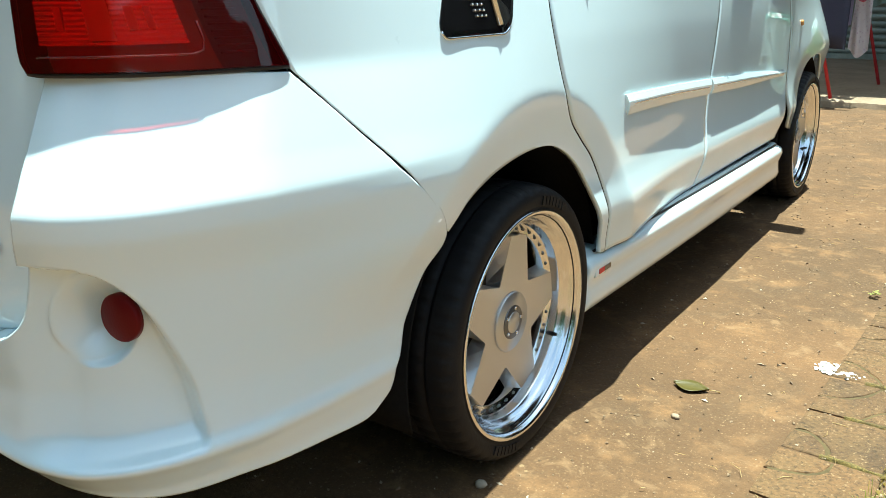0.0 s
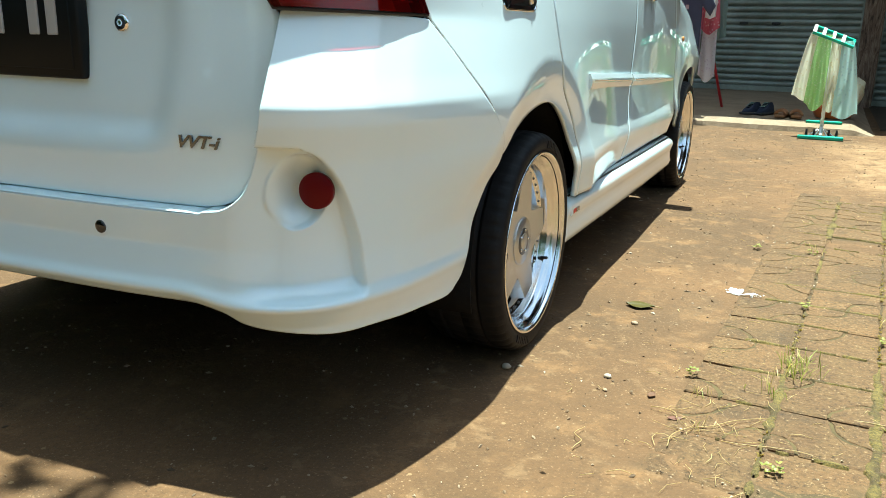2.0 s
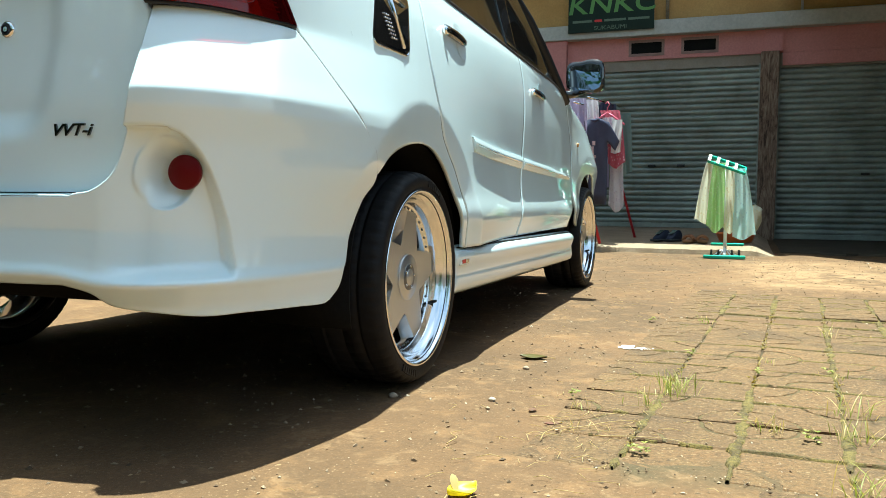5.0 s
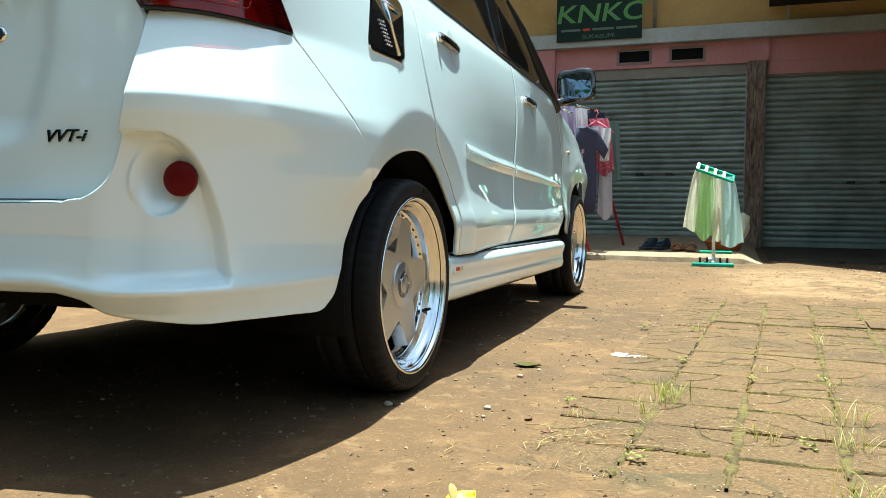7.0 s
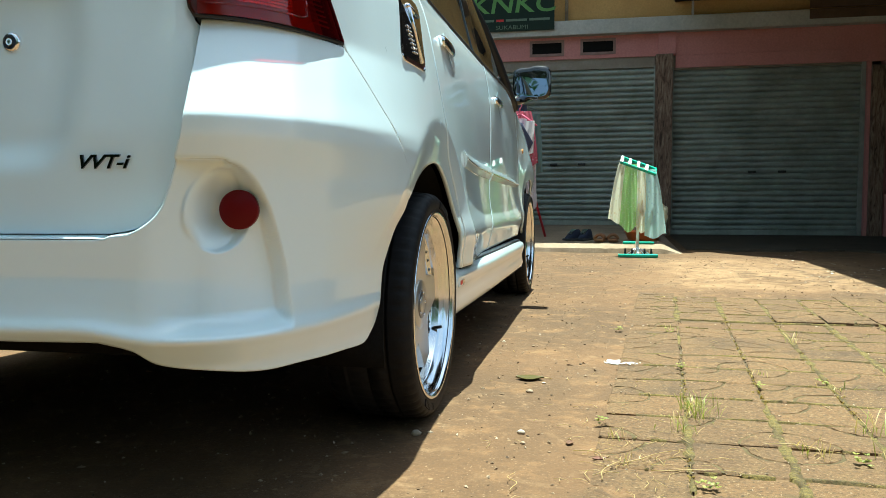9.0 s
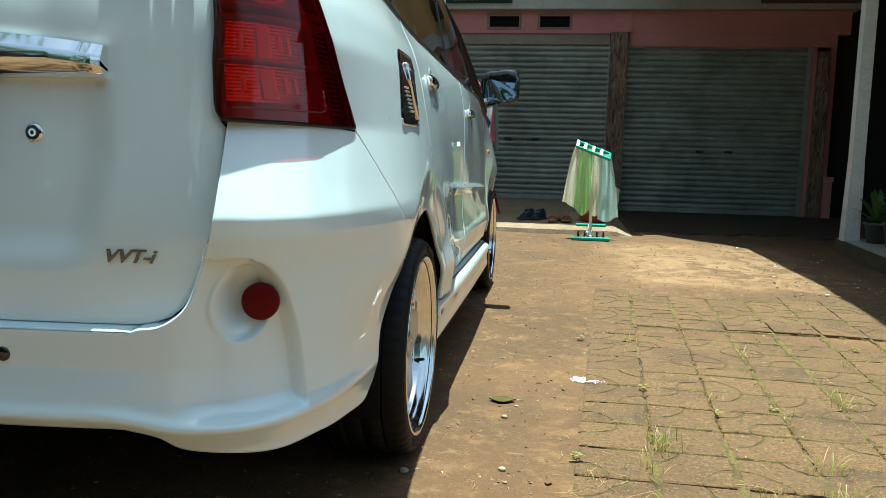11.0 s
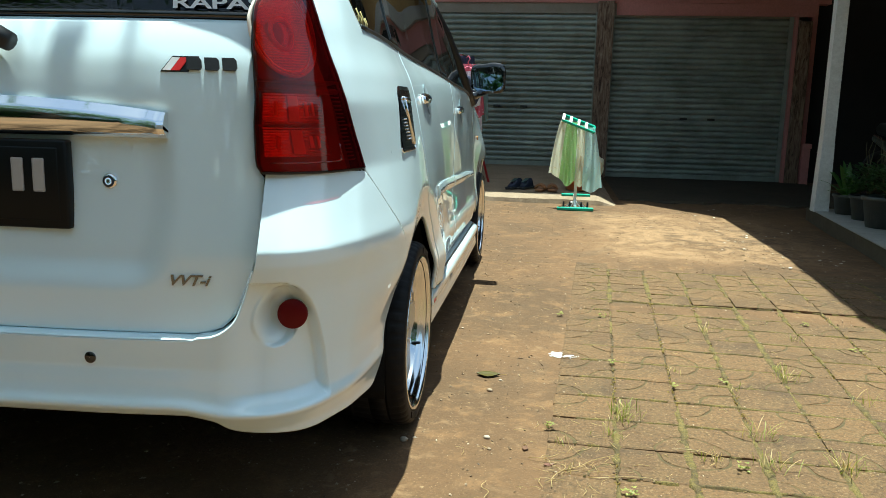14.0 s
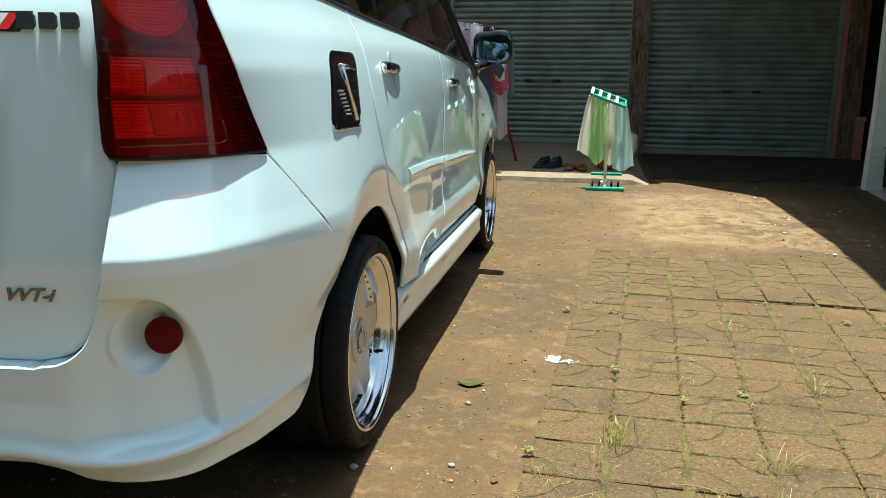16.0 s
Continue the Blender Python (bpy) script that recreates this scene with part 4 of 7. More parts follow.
for x in np.linspace(-0.437, 0.437, 81):
    y0 = gate(x, 0.955).y
    e = 1 - 0.35 * ease(0.418, 0.437, abs(x)) ** 2
    zt = 1.000 - 0.030 * (abs(x) / 0.44) ** 2
    rows.append([(x, y0 + 0.02, zt), (x, y0 - 0.022 * e, zt), (x, y0 - 0.034 * e, zt - 0.016), (x, y0 - 0.0385 * e, zt - 0.022), (x, y0 - 0.0405 * e, zt - 0.034), (x, y0 - 0.0395 * e, 0.945), (x, y0 - 0.035 * e, 0.930 + 0.008 * (1 - e)), (x, y0 - 0.025 * e, 0.920 + 0.012 * (1 - e)), (x, y0 - 0.01, 0.916), (x, y0 + 0.02, 0.921)])
bm = bmesh.new()
vs = [[bm.verts.new(p) for p in r] for r in rows]
for a, b in zip(vs, vs[1:]):
    for i in range(len(a) - 1):
        bm.faces.new((a[i], b[i], b[i + 1], a[i + 1]))
bm.faces.new(vs[0]), bm.faces.new(vs[-1])
bmesh.ops.recalc_face_normals(bm, faces=bm.faces)
for e in bm.edges:
    e.smooth = len(e.link_faces) < 2 or e.calc_face_angle() < 0.55
part("tailgate_bar", bm, CHROME, car, "chrome tailgate bar", smooth=True)
# plate: its number is left as plain bars
py = gate(0.0, 0.82).y - 0.012
PLATE_BLACK, p_, nt_ = shader("plate_black", (0.005, 0.0065, 0.007), 0.35, ior=1.28)
rough_from(nt_, p_, noise_tex(nt_, 18, 5), 0.28, 0.5)
plate = part("number_plate", boxes(((-0.232, py - 0.008, 0.724), (0.232, py + 0.02, 0.910)), bevel=0.006), PLATE_BLACK, car, "black number plate in a black frame")
part("plate_face", boxes(((-0.215, py - 0.011, 0.740), (0.215, py - 0.004, 0.895)), bevel=0.004), PLATE_BLACK, plate)
PLATE_GREY = shader("plate_grey", (0.45, 0.45, 0.45), 0.4, 0.2)[0]
for cx in (-0.17, -0.105, -0.06, -0.015, 0.03, 0.125, 0.172):
    part("plate_bar", boxes(((cx - 0.013, py - 0.0135, 0.802), (cx + 0.013, py - 0.010, 0.872)), bevel=0.003), PLATE_GREY, plate, smooth=False)
# lock
p = gate(0.309, 0.826)
lock = part("tailgate_lock", disc(0.0165, -0.004, 0.006, 28, 0.003), CHROME, car, "chrome tailgate lock", at=Matrix.Translation(p) @ pose(0, 0, 0, 0, 0, -90))
part("lock_ring", disc(0.012, 0.004, 0.0068, 24), BLACK_TRIM, lock)
part("lock_barrel", disc(0.008, 0.004, 0.0085, 20), CHROME, lock)


def gate_letters(name, body, s, z, size, mat, label, slant=0.0, widen=1.0, depth=0.0015, fat=0.0006):
    bm = text_mesh(body, size, depth, 1.0, fat)
    for v in bm.verts:
        x, yy, d = v.co
        x = x * widen + slant * yy
        q = gate(s + x, z + yy)
        v.co = Vector((q.x, q.y - 0.003 - d, q.z))
    bmesh.ops.recalc_face_normals(bm, faces=bm.faces)
    return part(name, bm, mat, car, label, smooth=False)


# dark base stands in for the dark surroundings this chrome reflects
gate_letters("engine_lettering", "VVT-i", 0.482, 0.626, 0.031, shader("darkened_chrome", (0.17, 0.18, 0.19), 0.12, 1.0)[0], "small chrome lettering, dark reflections put into its colour", 0.25, 1.15)
# the maker's emblem: three plain black blocks after a slanted mark
for x0, x1 in ((0.488, 0.519), (0.526, 0.556), (0.563, 0.593)):
    bm = bmesh.new()
    bm.faces.new([bm.verts.new(gate(x, z) + Vector((0, -0.003, 0))) for x, z in ((x0, 1.057), (x1 - 0.004, 1.057), (x1, 1.062), (x1, 1.077), (x1 - 0.004, 1.082), (x0, 1.082))])
    thicken(part("emblem_block", bm, BLACK_TRIM, car, smooth=False), 0.005, 1)
bm = bmesh.new()
bm.faces.new([bm.verts.new(gate(x, z) + Vector((0, -0.0015, 0))) for x, z in ((0.430, 1.053), (0.488, 1.053), (0.514, 1.085), (0.458, 1.085))])
thicken(part("slanted_frame", bm, BLACK_TRIM, car, smooth=False), 0.003, 0)
for a, b, mat in ((0.436, 0.453, WHITE_PRINT), (0.4535, 0.472, RED_PRINT)):
    bm = bmesh.new()
    q = []
    for x, z in ((a, 1.056), (b, 1.056), (b + 0.022, 1.082), (a + 0.022, 1.082)):
        q.append(bm.verts.new(gate(x, z) + Vector((0, -0.004, 0))))
    bm.faces.new(q)
    thicken(part("slanted_bar", bm, mat, car, smooth=False), 0.003, 0)
gate_letters("window_lettering", "RAPAS", 0.556, 1.196, 0.034, WHITE_PRINT, "white sticker lettering on the rear window", 0.0, 2.05, 0.0002, 0.0008)
# wiper foot
bm = bmesh.new()
tube(bm, [gate(0.0, 1.15) + Vector((0, -0.025, 0)), gate(0.04, 1.15) + Vector((0, -0.04, -0.01)), gate(0.118, 1.118) + Vector((0, -0.035, -0.012))], [0.020, 0.024, 0.020], 12)
part("wiper_foot", bm, BLACK_TRIM, car)


# ---- ground ----
GROUND, p_, nt_ = shader("packed_mud", (0.138, 0.075, 0.030), 0.9)
v_ = coords(nt_)
big_, mid_, fin_ = noise_tex(nt_, 0.9, 6, 0.6, v_, 0.4), noise_tex(nt_, 7.0, 7, 0.65, v_), noise_tex(nt_, 70.0, 5, 0.7, v_)
c_ = mix(nt_, ramp(nt_, big_, [(0.38, (0, 0, 0)), (0.62, (1, 1, 1))]), (0.092, 0.050, 0.020), (0.148, 0.077, 0.030))
c_ = mix(nt_, ramp(nt_, mid_, [(0.52, (0, 0, 0)), (0.66, (0.85, 0.85, 0.85))]), c_, (0.198, 0.106, 0.042))
c_ = mix(nt_, ramp(nt_, fin_, [(0.3, (0.42, 0.42, 0.42)), (0.55, (0, 0, 0))]), c_, (0.062, 0.035, 0.015))
vor_ = node(nt_, "ShaderNodeTexVoronoi", Scale=22.0, Randomness=1.0)
nt_.links.new(v_, vor_.inputs["Vector"])
fleck_ = ramp(nt_, vor_.outputs["Distance"], [(0.0, (1, 1, 1)), (0.10, (1, 1, 1)), (0.13, (0, 0, 0))])
gate_ = ramp(nt_, noise_tex(nt_, 4.0, 3, 0.5, v_), [(0.52, (0, 0, 0)), (0.60, (1, 1, 1))])
c_ = mix(nt_, mix(nt_, 1.0, fleck_, gate_, "MULTIPLY"), c_, (0.252, 0.164, 0.080))
# a bank of pale dry soil before the shops
sep_ = nt_.nodes.new("ShaderNodeSeparateXYZ")
nt_.links.new(mix(nt_, 0.06, v_, node(nt_, "ShaderNodeTexNoise", Scale=2.2, Detail=6.0).outputs["Color"], "LINEAR_LIGHT"), sep_.inputs[0])


def band(sock, lo, hi, soft_):
    up, down = node(nt_, "ShaderNodeMapRange"), node(nt_, "ShaderNodeMapRange")
    for n, a, b in ((up, lo, lo + soft_), (down, hi, hi - soft_)):
        n.inputs[1].default_value, n.inputs[2].default_value = a, b
        nt_.links.new(sock, n.inputs[0])
    return mix(nt_, 1.0, up.outputs[0], down.outputs[0], "MULTIPLY")


patch_ = mix(nt_, 1.0, band(sep_.outputs[0], 1.45, 3.3, 0.35), band(sep_.outputs[1], 2.85, 5.5, 0.35), "MULTIPLY")
c_ = mix(nt_, mix(nt_, 1.0, patch_, ramp(nt_, noise_tex(nt_, 3.1, 10, 0.80, v_, 1.4), [(0.43, (0.05, 0.05, 0.05)), (0.50, (0.5, 0.5, 0.5)), (0.57, (1, 1, 1))]), "MULTIPLY"), c_, (0.285, 0.170, 0.082))
vor2_ = node(nt_, "ShaderNodeTexVoronoi", Scale=75.0, Randomness=1.0)
nt_.links.new(v_, vor2_.inputs["Vector"])
fleck2_ = mix(nt_, 1.0, ramp(nt_, vor2_.outputs["Distance"], [(0.0, (1, 1, 1)), (0.13, (1, 1, 1)), (0.17, (0, 0, 0))]), ramp(nt_, noise_tex(nt_, 9.0, 3, 0.5, v_), [(0.46, (0, 0, 0)), (0.58, (0.8, 0.8, 0.8))]), "MULTIPLY")
c_ = mix(nt_, fleck2_, c_, (0.28, 0.185, 0.10))
stain_ = ramp(nt_, noise_tex(nt_, 2.6, 8, 0.72, v_, 0.8), [(0.30, (0.55, 0.55, 0.55)), (0.47, (0, 0, 0))])
c_ = mix(nt_, stain_, c_, (0.075, 0.048, 0.024))
# dark mossy soil in the joints of the paving
bed_ = mix(nt_, 1.0, band(sep_.outputs[0], 1.38, 3.3, 0.10), mix(nt_, 1.0, band(sep_.outputs[1], -0.62, 1.50, 0.08), band(sep_.outputs[1], 1.68, 2.62, 0.08), "ADD"), "MULTIPLY")
c_ = mix(nt_, mix(nt_, 1.0, bed_, ramp(nt_, mid_, [(0.40, (0.85, 0.85, 0.85)), (0.62, (0.3, 0.3, 0.3))]), "MULTIPLY"), c_, (0.062, 0.045, 0.018))
spk_ = noise_tex(nt_, 150.0, 3, 0.6, v_)
c_ = mix(nt_, ramp(nt_, spk_, [(0.60, (0, 0, 0)), (0.68, (0.5, 0.5, 0.5))]), c_, (0.26, 0.165, 0.085))
c_ = mix(nt_, ramp(nt_, spk_, [(0.32, (0.4, 0.4, 0.4)), (0.40, (0, 0, 0))]), c_, (0.045, 0.026, 0.012))
# pale crusts of dried mud, with ragged edges
crust_ = mix(nt_, 1.0, ramp(nt_, noise_tex(nt_, 17.0, 8, 0.62, v_, 0.5), [(0.55, (0, 0, 0)), (0.66, (0.6, 0.6, 0.6))]), ramp(nt_, noise_tex(nt_, 1.7, 4, 0.6, v_), [(0.42, (0.15, 0.15, 0.15)), (0.58, (1, 1, 1))]), "MULTIPLY")
c_ = mix(nt_, crust_, c_, (0.235, 0.142, 0.068))
nt_.links.new(mix(nt_, 1.0, c_, (0.90, 0.895, 0.875), "MULTIPLY"), p_.inputs["Base Color"])
bump(nt_, p_, mix(nt_, 0.62, mid_, fin_), 0.6, 0.011)


def ground_z(x, y):
    """Gentle unevenness; level under the car's wheels."""
    h = 0.012 * noise.noise((x * 1.3, y * 1.3, 0.0)) + 0.005 * noise.noise((x * 5, y * 5, 2.0))
    far = ease(5.0, 8.8, y) * 0.02
    return h * 0.7 + far - 0.004


xs = np.concatenate([[-400, -60, -20, -9], np.linspace(-5, 8, 170), [10, 14, 22, 60, 400]])
ys = np.concatenate([[-400, -60, -20, -9, -5], np.linspace(-3, 9, 170), [10, 14, 22, 60, 400]])
bm = net_mesh([[(x, y) for x in xs] for y in ys], lambda x, y: (x, y, ground_z(x, y) if abs(x) < 9 and -6 < y < 12 else -0.01))
ground = tagged(part("ground", bm, GROUND, None), "brown packed mud over the yard", "ground", kind="structure")

# ---- paving ----
PAVER, p_, nt_ = shader("muddy_paver", (0.110, 0.071, 0.033), 0.9)
v_ = coords(nt_)
w_ = coords(nt_, "Generated")
info_ = nt_.nodes.new("ShaderNodeObjectInfo")
rnd_ = info_.outputs["Random"]
c_ = mix(nt_, rnd_, (0.108, 0.061, 0.027), (0.178, 0.097, 0.039))
geo_ = nt_.nodes.new("ShaderNodeNewGeometry").outputs["Position"]
c_ = mix(nt_, ramp(nt_, noise_tex(nt_, 5.0, 7, 0.65, geo_), [(0.42, (0, 0, 0)), (0.66, (0.9, 0.9, 0.9))]), c_, (0.158, 0.090, 0.038))
c_ = mix(nt_, ramp(nt_, noise_tex(nt_, 11.0, 6, 0.7, geo_), [(0.46, (0, 0, 0)), (0.60, (0.6, 0.6, 0.6))]), c_, (0.158, 0.096, 0.040))
c_ = mix(nt_, ramp(nt_, noise_tex(nt_, 3.3, 6, 0.7, geo_, 0.6), [(0.36, (0.55, 0.55, 0.55)), (0.48, (0, 0, 0))]), c_, (0.060, 0.038, 0.020))
c_ = mix(nt_, ramp(nt_, noise_tex(nt_, 75.0, 5, 0.7, geo_), [(0.3, (0.7, 0.7, 0.7)), (0.55, (0, 0, 0))]), c_, (0.040, 0.024, 0.011))
spk_ = noise_tex(nt_, 130.0, 3, 0.6, geo_)
c_ = mix(nt_, ramp(nt_, spk_, [(0.60, (0, 0, 0)), (0.68, (0.8, 0.8, 0.8))]), c_, (0.29, 0.20, 0.11))
c_ = mix(nt_, ramp(nt_, spk_, [(0.33, (0.8, 0.8, 0.8)), (0.42, (0, 0, 0))]), c_, (0.040, 0.026, 0.012))
nt_.links.new(mix(nt_, 1.0, c_, (0.93, 0.91, 0.86), "MULTIPLY"), p_.inputs["Base Color"])
bump(nt_, p_, noise_tex(nt_, 60, 6, 0.7, geo_), 0.9, 0.009)

# ---- shops ----
PINK = speckled("pink_wall_paint", (0.62, 0.27, 0.25), (0.54, 0.22, 0.20), 2.0, 0.9, 0.2, 40)
OCHRE = speckled("ochre_wall_paint", (0.56, 0.34, 0.12), (0.47, 0.27, 0.09), 2.0, 0.9, 0.2, 40)
BEAM = speckled("whitewashed_beam", (0.55, 0.53, 0.48), (0.44, 0.42, 0.37), 3.0, 0.9, 0.3, 30)
FLOOR = speckled("dirty_concrete_floor", (0.36, 0.27, 0.18), (0.24, 0.17, 0.105), 3.0, 0.95, 0.7, 45, 0.008)
CONCRETE = speckled("concrete", (0.36, 0.31, 0.25), (0.27, 0.22, 0.17), 2.5, 0.9, 0.5, 50)
SHUTTER, p_, nt_ = shader("grey_painted_steel", (0.30, 0.33, 0.33), 0.42, 0.15)
v_ = coords(nt_, "Generated")
geo_ = nt_.nodes.new("ShaderNodeNewGeometry").outputs["Position"]
nt_.links.new(mix(nt_, ramp(nt_, noise_tex(nt_, 2.2, 7, 0.7, geo_), [(0.35, (0, 0, 0)), (0.7, (1, 1, 1))]), (0.335, 0.355, 0.315), (0.165, 0.178, 0.152)), p_.inputs["Base Color"])
STONE_CLAD, p_, nt_ = shader("stone_cladding", (0.2, 0.13, 0.09), 0.85)
geo_ = nt_.nodes.new("ShaderNodeNewGeometry").outputs["Position"]
map_ = node(nt_, "ShaderNodeMapping")
map_.inputs["Scale"].default_value = (30, 30, 5)
nt_.links.new(geo_, map_.inputs["Vector"])
n_ = noise_tex(nt_, 1.0, 6, 0.65, map_.outputs[0], 1.2)
nt_.links.new(ramp(nt_, n_, [(0.35, (0.05, 0.03, 0.02)), (0.5, (0.20, 0.125, 0.085)), (0.68, (0.33, 0.25, 0.18))]), p_.inputs["Base Color"])
bump(nt_, p_, n_, 0.8, 0.02)

WALL_Y = 9.0
for lo, hi in (((-7.0, WALL_Y, 2.36), (4.78, WALL_Y + 0.2, 2.65)), ((-7.0, WALL_Y, -0.1), (-0.62, WALL_Y + 0.2, 2.358)), ((-0.94, WALL_Y - 0.10, -0.1), (-0.66, WALL_Y - 0.002, 2.648)), ((1.83, WALL_Y - 0.05, 2.375), (2.05, WALL_Y - 0.002, 2.648)), ((2.05, WALL_Y - 0.004, 2.20), (4.56, WALL_Y + 0.03, 2.357)), ((4.56, WALL_Y, -0.1), (4.63, WALL_Y + 0.2, 2.358)), ((4.56, WALL_Y - 0.14, -0.1), (4.66, WALL_Y - 0.003, 0.50)), ((4.55, WALL_Y - 0.16, 0.50), (4.67, WALL_Y - 0.003, 0.56)), ((4.345, WALL_Y - 0.05, -0.1), (4.380, WALL_Y + 0.1, 2.198))):
    tagged(part("wall_shops", boxes((lo, hi)), PINK, None, smooth=False), "pink painted shop front wall", "wall", kind="structure")
tagged(part("wall_upper", boxes(((-7.0, WALL_Y + 0.03, 2.80), (4.78, WALL_Y + 0.2, 5.398))), OCHRE, None, smooth=False), "ochre painted upper shop wall", "wall", kind="structure")
tagged(part("trim", boxes(((-7.0, WALL_Y - 0.14, 2.65), (4.85, WALL_Y + 0.2, 2.84)), bevel=0.01), BEAM, None, smooth=False), "whitewashed concrete ledge over the shutters", "ledge", kind="structure")
tagged(part("wall_back", boxes(((-7.0, WALL_Y + 0.6, -0.1), (9.0, WALL_Y + 0.7, 4.6))), CONCRETE, None, smooth=False), "plain wall behind the shutters", "wall", kind="structure")
# the unseen right slab is added to darken the shutter under it
tagged(part("ceiling_canopy", boxes(((-7.0, 6.70, 5.4), (2.05, 10.4, 5.52)), ((2.052, 6.6, 3.60), (4.78, WALL_Y + 0.028, 3.72))), CONCRETE, None, smooth=False), "concrete canopy over the shop fronts, its unseen right slab added for shade", "canopy", kind="structure")


def slat_mesh(width):
    """One rolled slat: an S-curved strip."""
    bm = bmesh.new()
    prof = []
    for i in range(13):
        u = i / 12
        prof.append((-0.020 * math.sin(math.pi * min(1.0, u / 0.86)) ** 0.7 + 0.020 * (0.80 < u < 0.99), u * 0.0745))
    rows = [[bm.verts.new((x, y, z)) for y, z in prof] for x in np.linspace(0, width, 2)]
    for i in range(12):
        bm.faces.new((rows[0][i], rows[1][i], rows[1][i + 1], rows[0][i + 1]))
    return mesh_from("slat", bm, SHUTTER)


def shutter(x0, x1, z0, z1, label):
    sh = thing("roller_shutter", label, "shutter", Matrix.Translation((x0, WALL_Y + 0.06, z0)))
    me = slat_mesh(x1 - x0)
    n = int((z1 - z0 - 0.06) / 0.0745)
    for i in range(n):
        ob = new("slat", me)
        ob.parent = sh
        ob.location = (0, 0.002 * math.sin(i * 2.3), 0.06 + i * 0.0745)
    part("bottom_bar", boxes(((0, -0.02, 0.0), (x1 - x0, 0.02, 0.06)), bevel=0.004), SHUTTER, sh, smooth=False)
    part("guide_rail", boxes(((-0.04, -0.04, 0.0), (0.012, 0.03, z1 - z0))), SHUTTER, sh, smooth=False)
    part("guide_rail", boxes(((x1 - x0 - 0.012, -0.04, 0.0), (x1 - x0 + 0.04, 0.03, z1 - z0))), SHUTTER, sh, smooth=False)
    part("shutter_box", boxes(((0, -0.03, n * 0.0745 + 0.06), (x1 - x0, 0.05, z1 - z0 + 0.2))), CONCRETE, sh, smooth=False)
    for cx in (0.44, 0.60):
        part("shutter_grip", boxes(((cx * (x1 - x0) - 0.05, -0.035, 0.80), (cx * (x1 - x0) + 0.05, -0.012, 0.83)), bevel=0.005), BLACK_TRIM, sh, smooth=False)
    return sh


shutter(-0.55, 1.79, 0.15, 2.24, "closed grey rolled steel shutter behind the drying clothes")
shutter(2.02, 4.30, 0.03, 2.20, "closed grey rolled steel shutter beside the porch")
for x0, x1, z1 in ((1.795, 2.012, 2.37), (4.385, 4.545, 2.14)):
    tagged(part("pillar", boxes(((x0, WALL_Y - 0.10, -0.05), (x1, WALL_Y + 0.1, z1)), bevel=0.008), STONE_CLAD, None, smooth=False), "pillar clad in brown split stone", "pillar", kind="structure")
VENT_FRAME = speckled("stained_pink_plaster", (0.34, 0.22, 0.19), (0.26, 0.17, 0.14), 4.0, 0.9, 0.3, 30)
for x0 in (0.19, 0.862):
    v = thing("wall_vent", "dark ventilation slot in a pale frame", "vent", Matrix.Translation((x0, WALL_Y, 2.44)), "vents over the shutter")
    part("vent_frame", boxes(((-0.035, -0.010, -0.035), (0.425, -0.001, 0.0)), ((-0.035, -0.010, 0.14), (0.425, -0.001, 0.175)), ((-0.035, -0.010, 0.0), (0.0, -0.001, 0.14)), ((0.39, -0.010, 0.0), (0.425, -0.001, 0.14))), VENT_FRAME, v, smooth=False)
    # near-black plate on the wall paints the shaded depth of the slot
    part("vent_shade_plate", boxes(((0.0, -0.006, 0.0), (0.39, -0.002, 0.14))), UNDER, v, smooth=False)

# raised floor before the left shutter
bm = bmesh.new()
for x0, x1 in ((-7.0, 1.97),):
    n = 220
    rows = [[bm.verts.new((x0 + (x1 - x0) * i / n, y + (0.03 * noise.noise((i * 0.10, 1.0, 0.0)) + 0.012 * noise.noise((i * 0.6, 2.0, k * 0.7))) * (k in (0, 1, 2)), (z + 0.02) * (1 - 0.85 * ease(1.72, 1.97, x0 + (x1 - x0) * i / n)) - 0.02 + 0.005 * noise.noise((i * 0.4, 5.0, k)) * (k in (1, 2)))) for i in range(n + 1)] for k, (y, z) in enumerate(((5.86, -0.08), (5.90, 0.045), (5.975, 0.085), (6.6, 0.10), (9.15, 0.15), (9.15, -0.08)))]
    for a, b in zip(rows, rows[1:]):
        for i in range(n):
            bm.faces.new((a[i], a[i + 1], b[i + 1], b[i]))
    bm.faces.new([r[-1] for r in rows])
tagged(part("pavement", bm, FLOOR, None, smooth=False), "worn concrete floor before the shutter", "pavement", kind="structure")

# damp screed sheet added before the other shutter; near-black base deepens the shade
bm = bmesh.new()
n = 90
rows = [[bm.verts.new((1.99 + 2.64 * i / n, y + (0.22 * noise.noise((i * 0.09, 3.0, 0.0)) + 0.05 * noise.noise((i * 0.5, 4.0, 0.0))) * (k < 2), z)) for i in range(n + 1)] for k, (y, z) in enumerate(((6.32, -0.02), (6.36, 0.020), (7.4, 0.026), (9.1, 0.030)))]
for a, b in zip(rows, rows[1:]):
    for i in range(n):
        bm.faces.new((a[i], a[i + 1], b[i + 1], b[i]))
tagged(part("pavement", bm, speckled("damp_shade_screed", (0.036, 0.027, 0.015), (0.062, 0.046, 0.025), 2.6, 0.85, 0.5, 45, 0.006), None, smooth=False), "damp screed before the closed shutter, darkened to deepen the shade", "pavement", kind="structure")

# ---- the porch of the house on the right ----
WHITE_WALL = speckled("white_wall_paint", (0.72, 0.73, 0.70), (0.62, 0.63, 0.60), 3.0, 0.7, 0.2, 40)
TILE = speckled("pale_floor_tile", (0.45, 0.43, 0.38), (0.36, 0.34, 0.30), 3.0, 0.4, 0.1, 40)
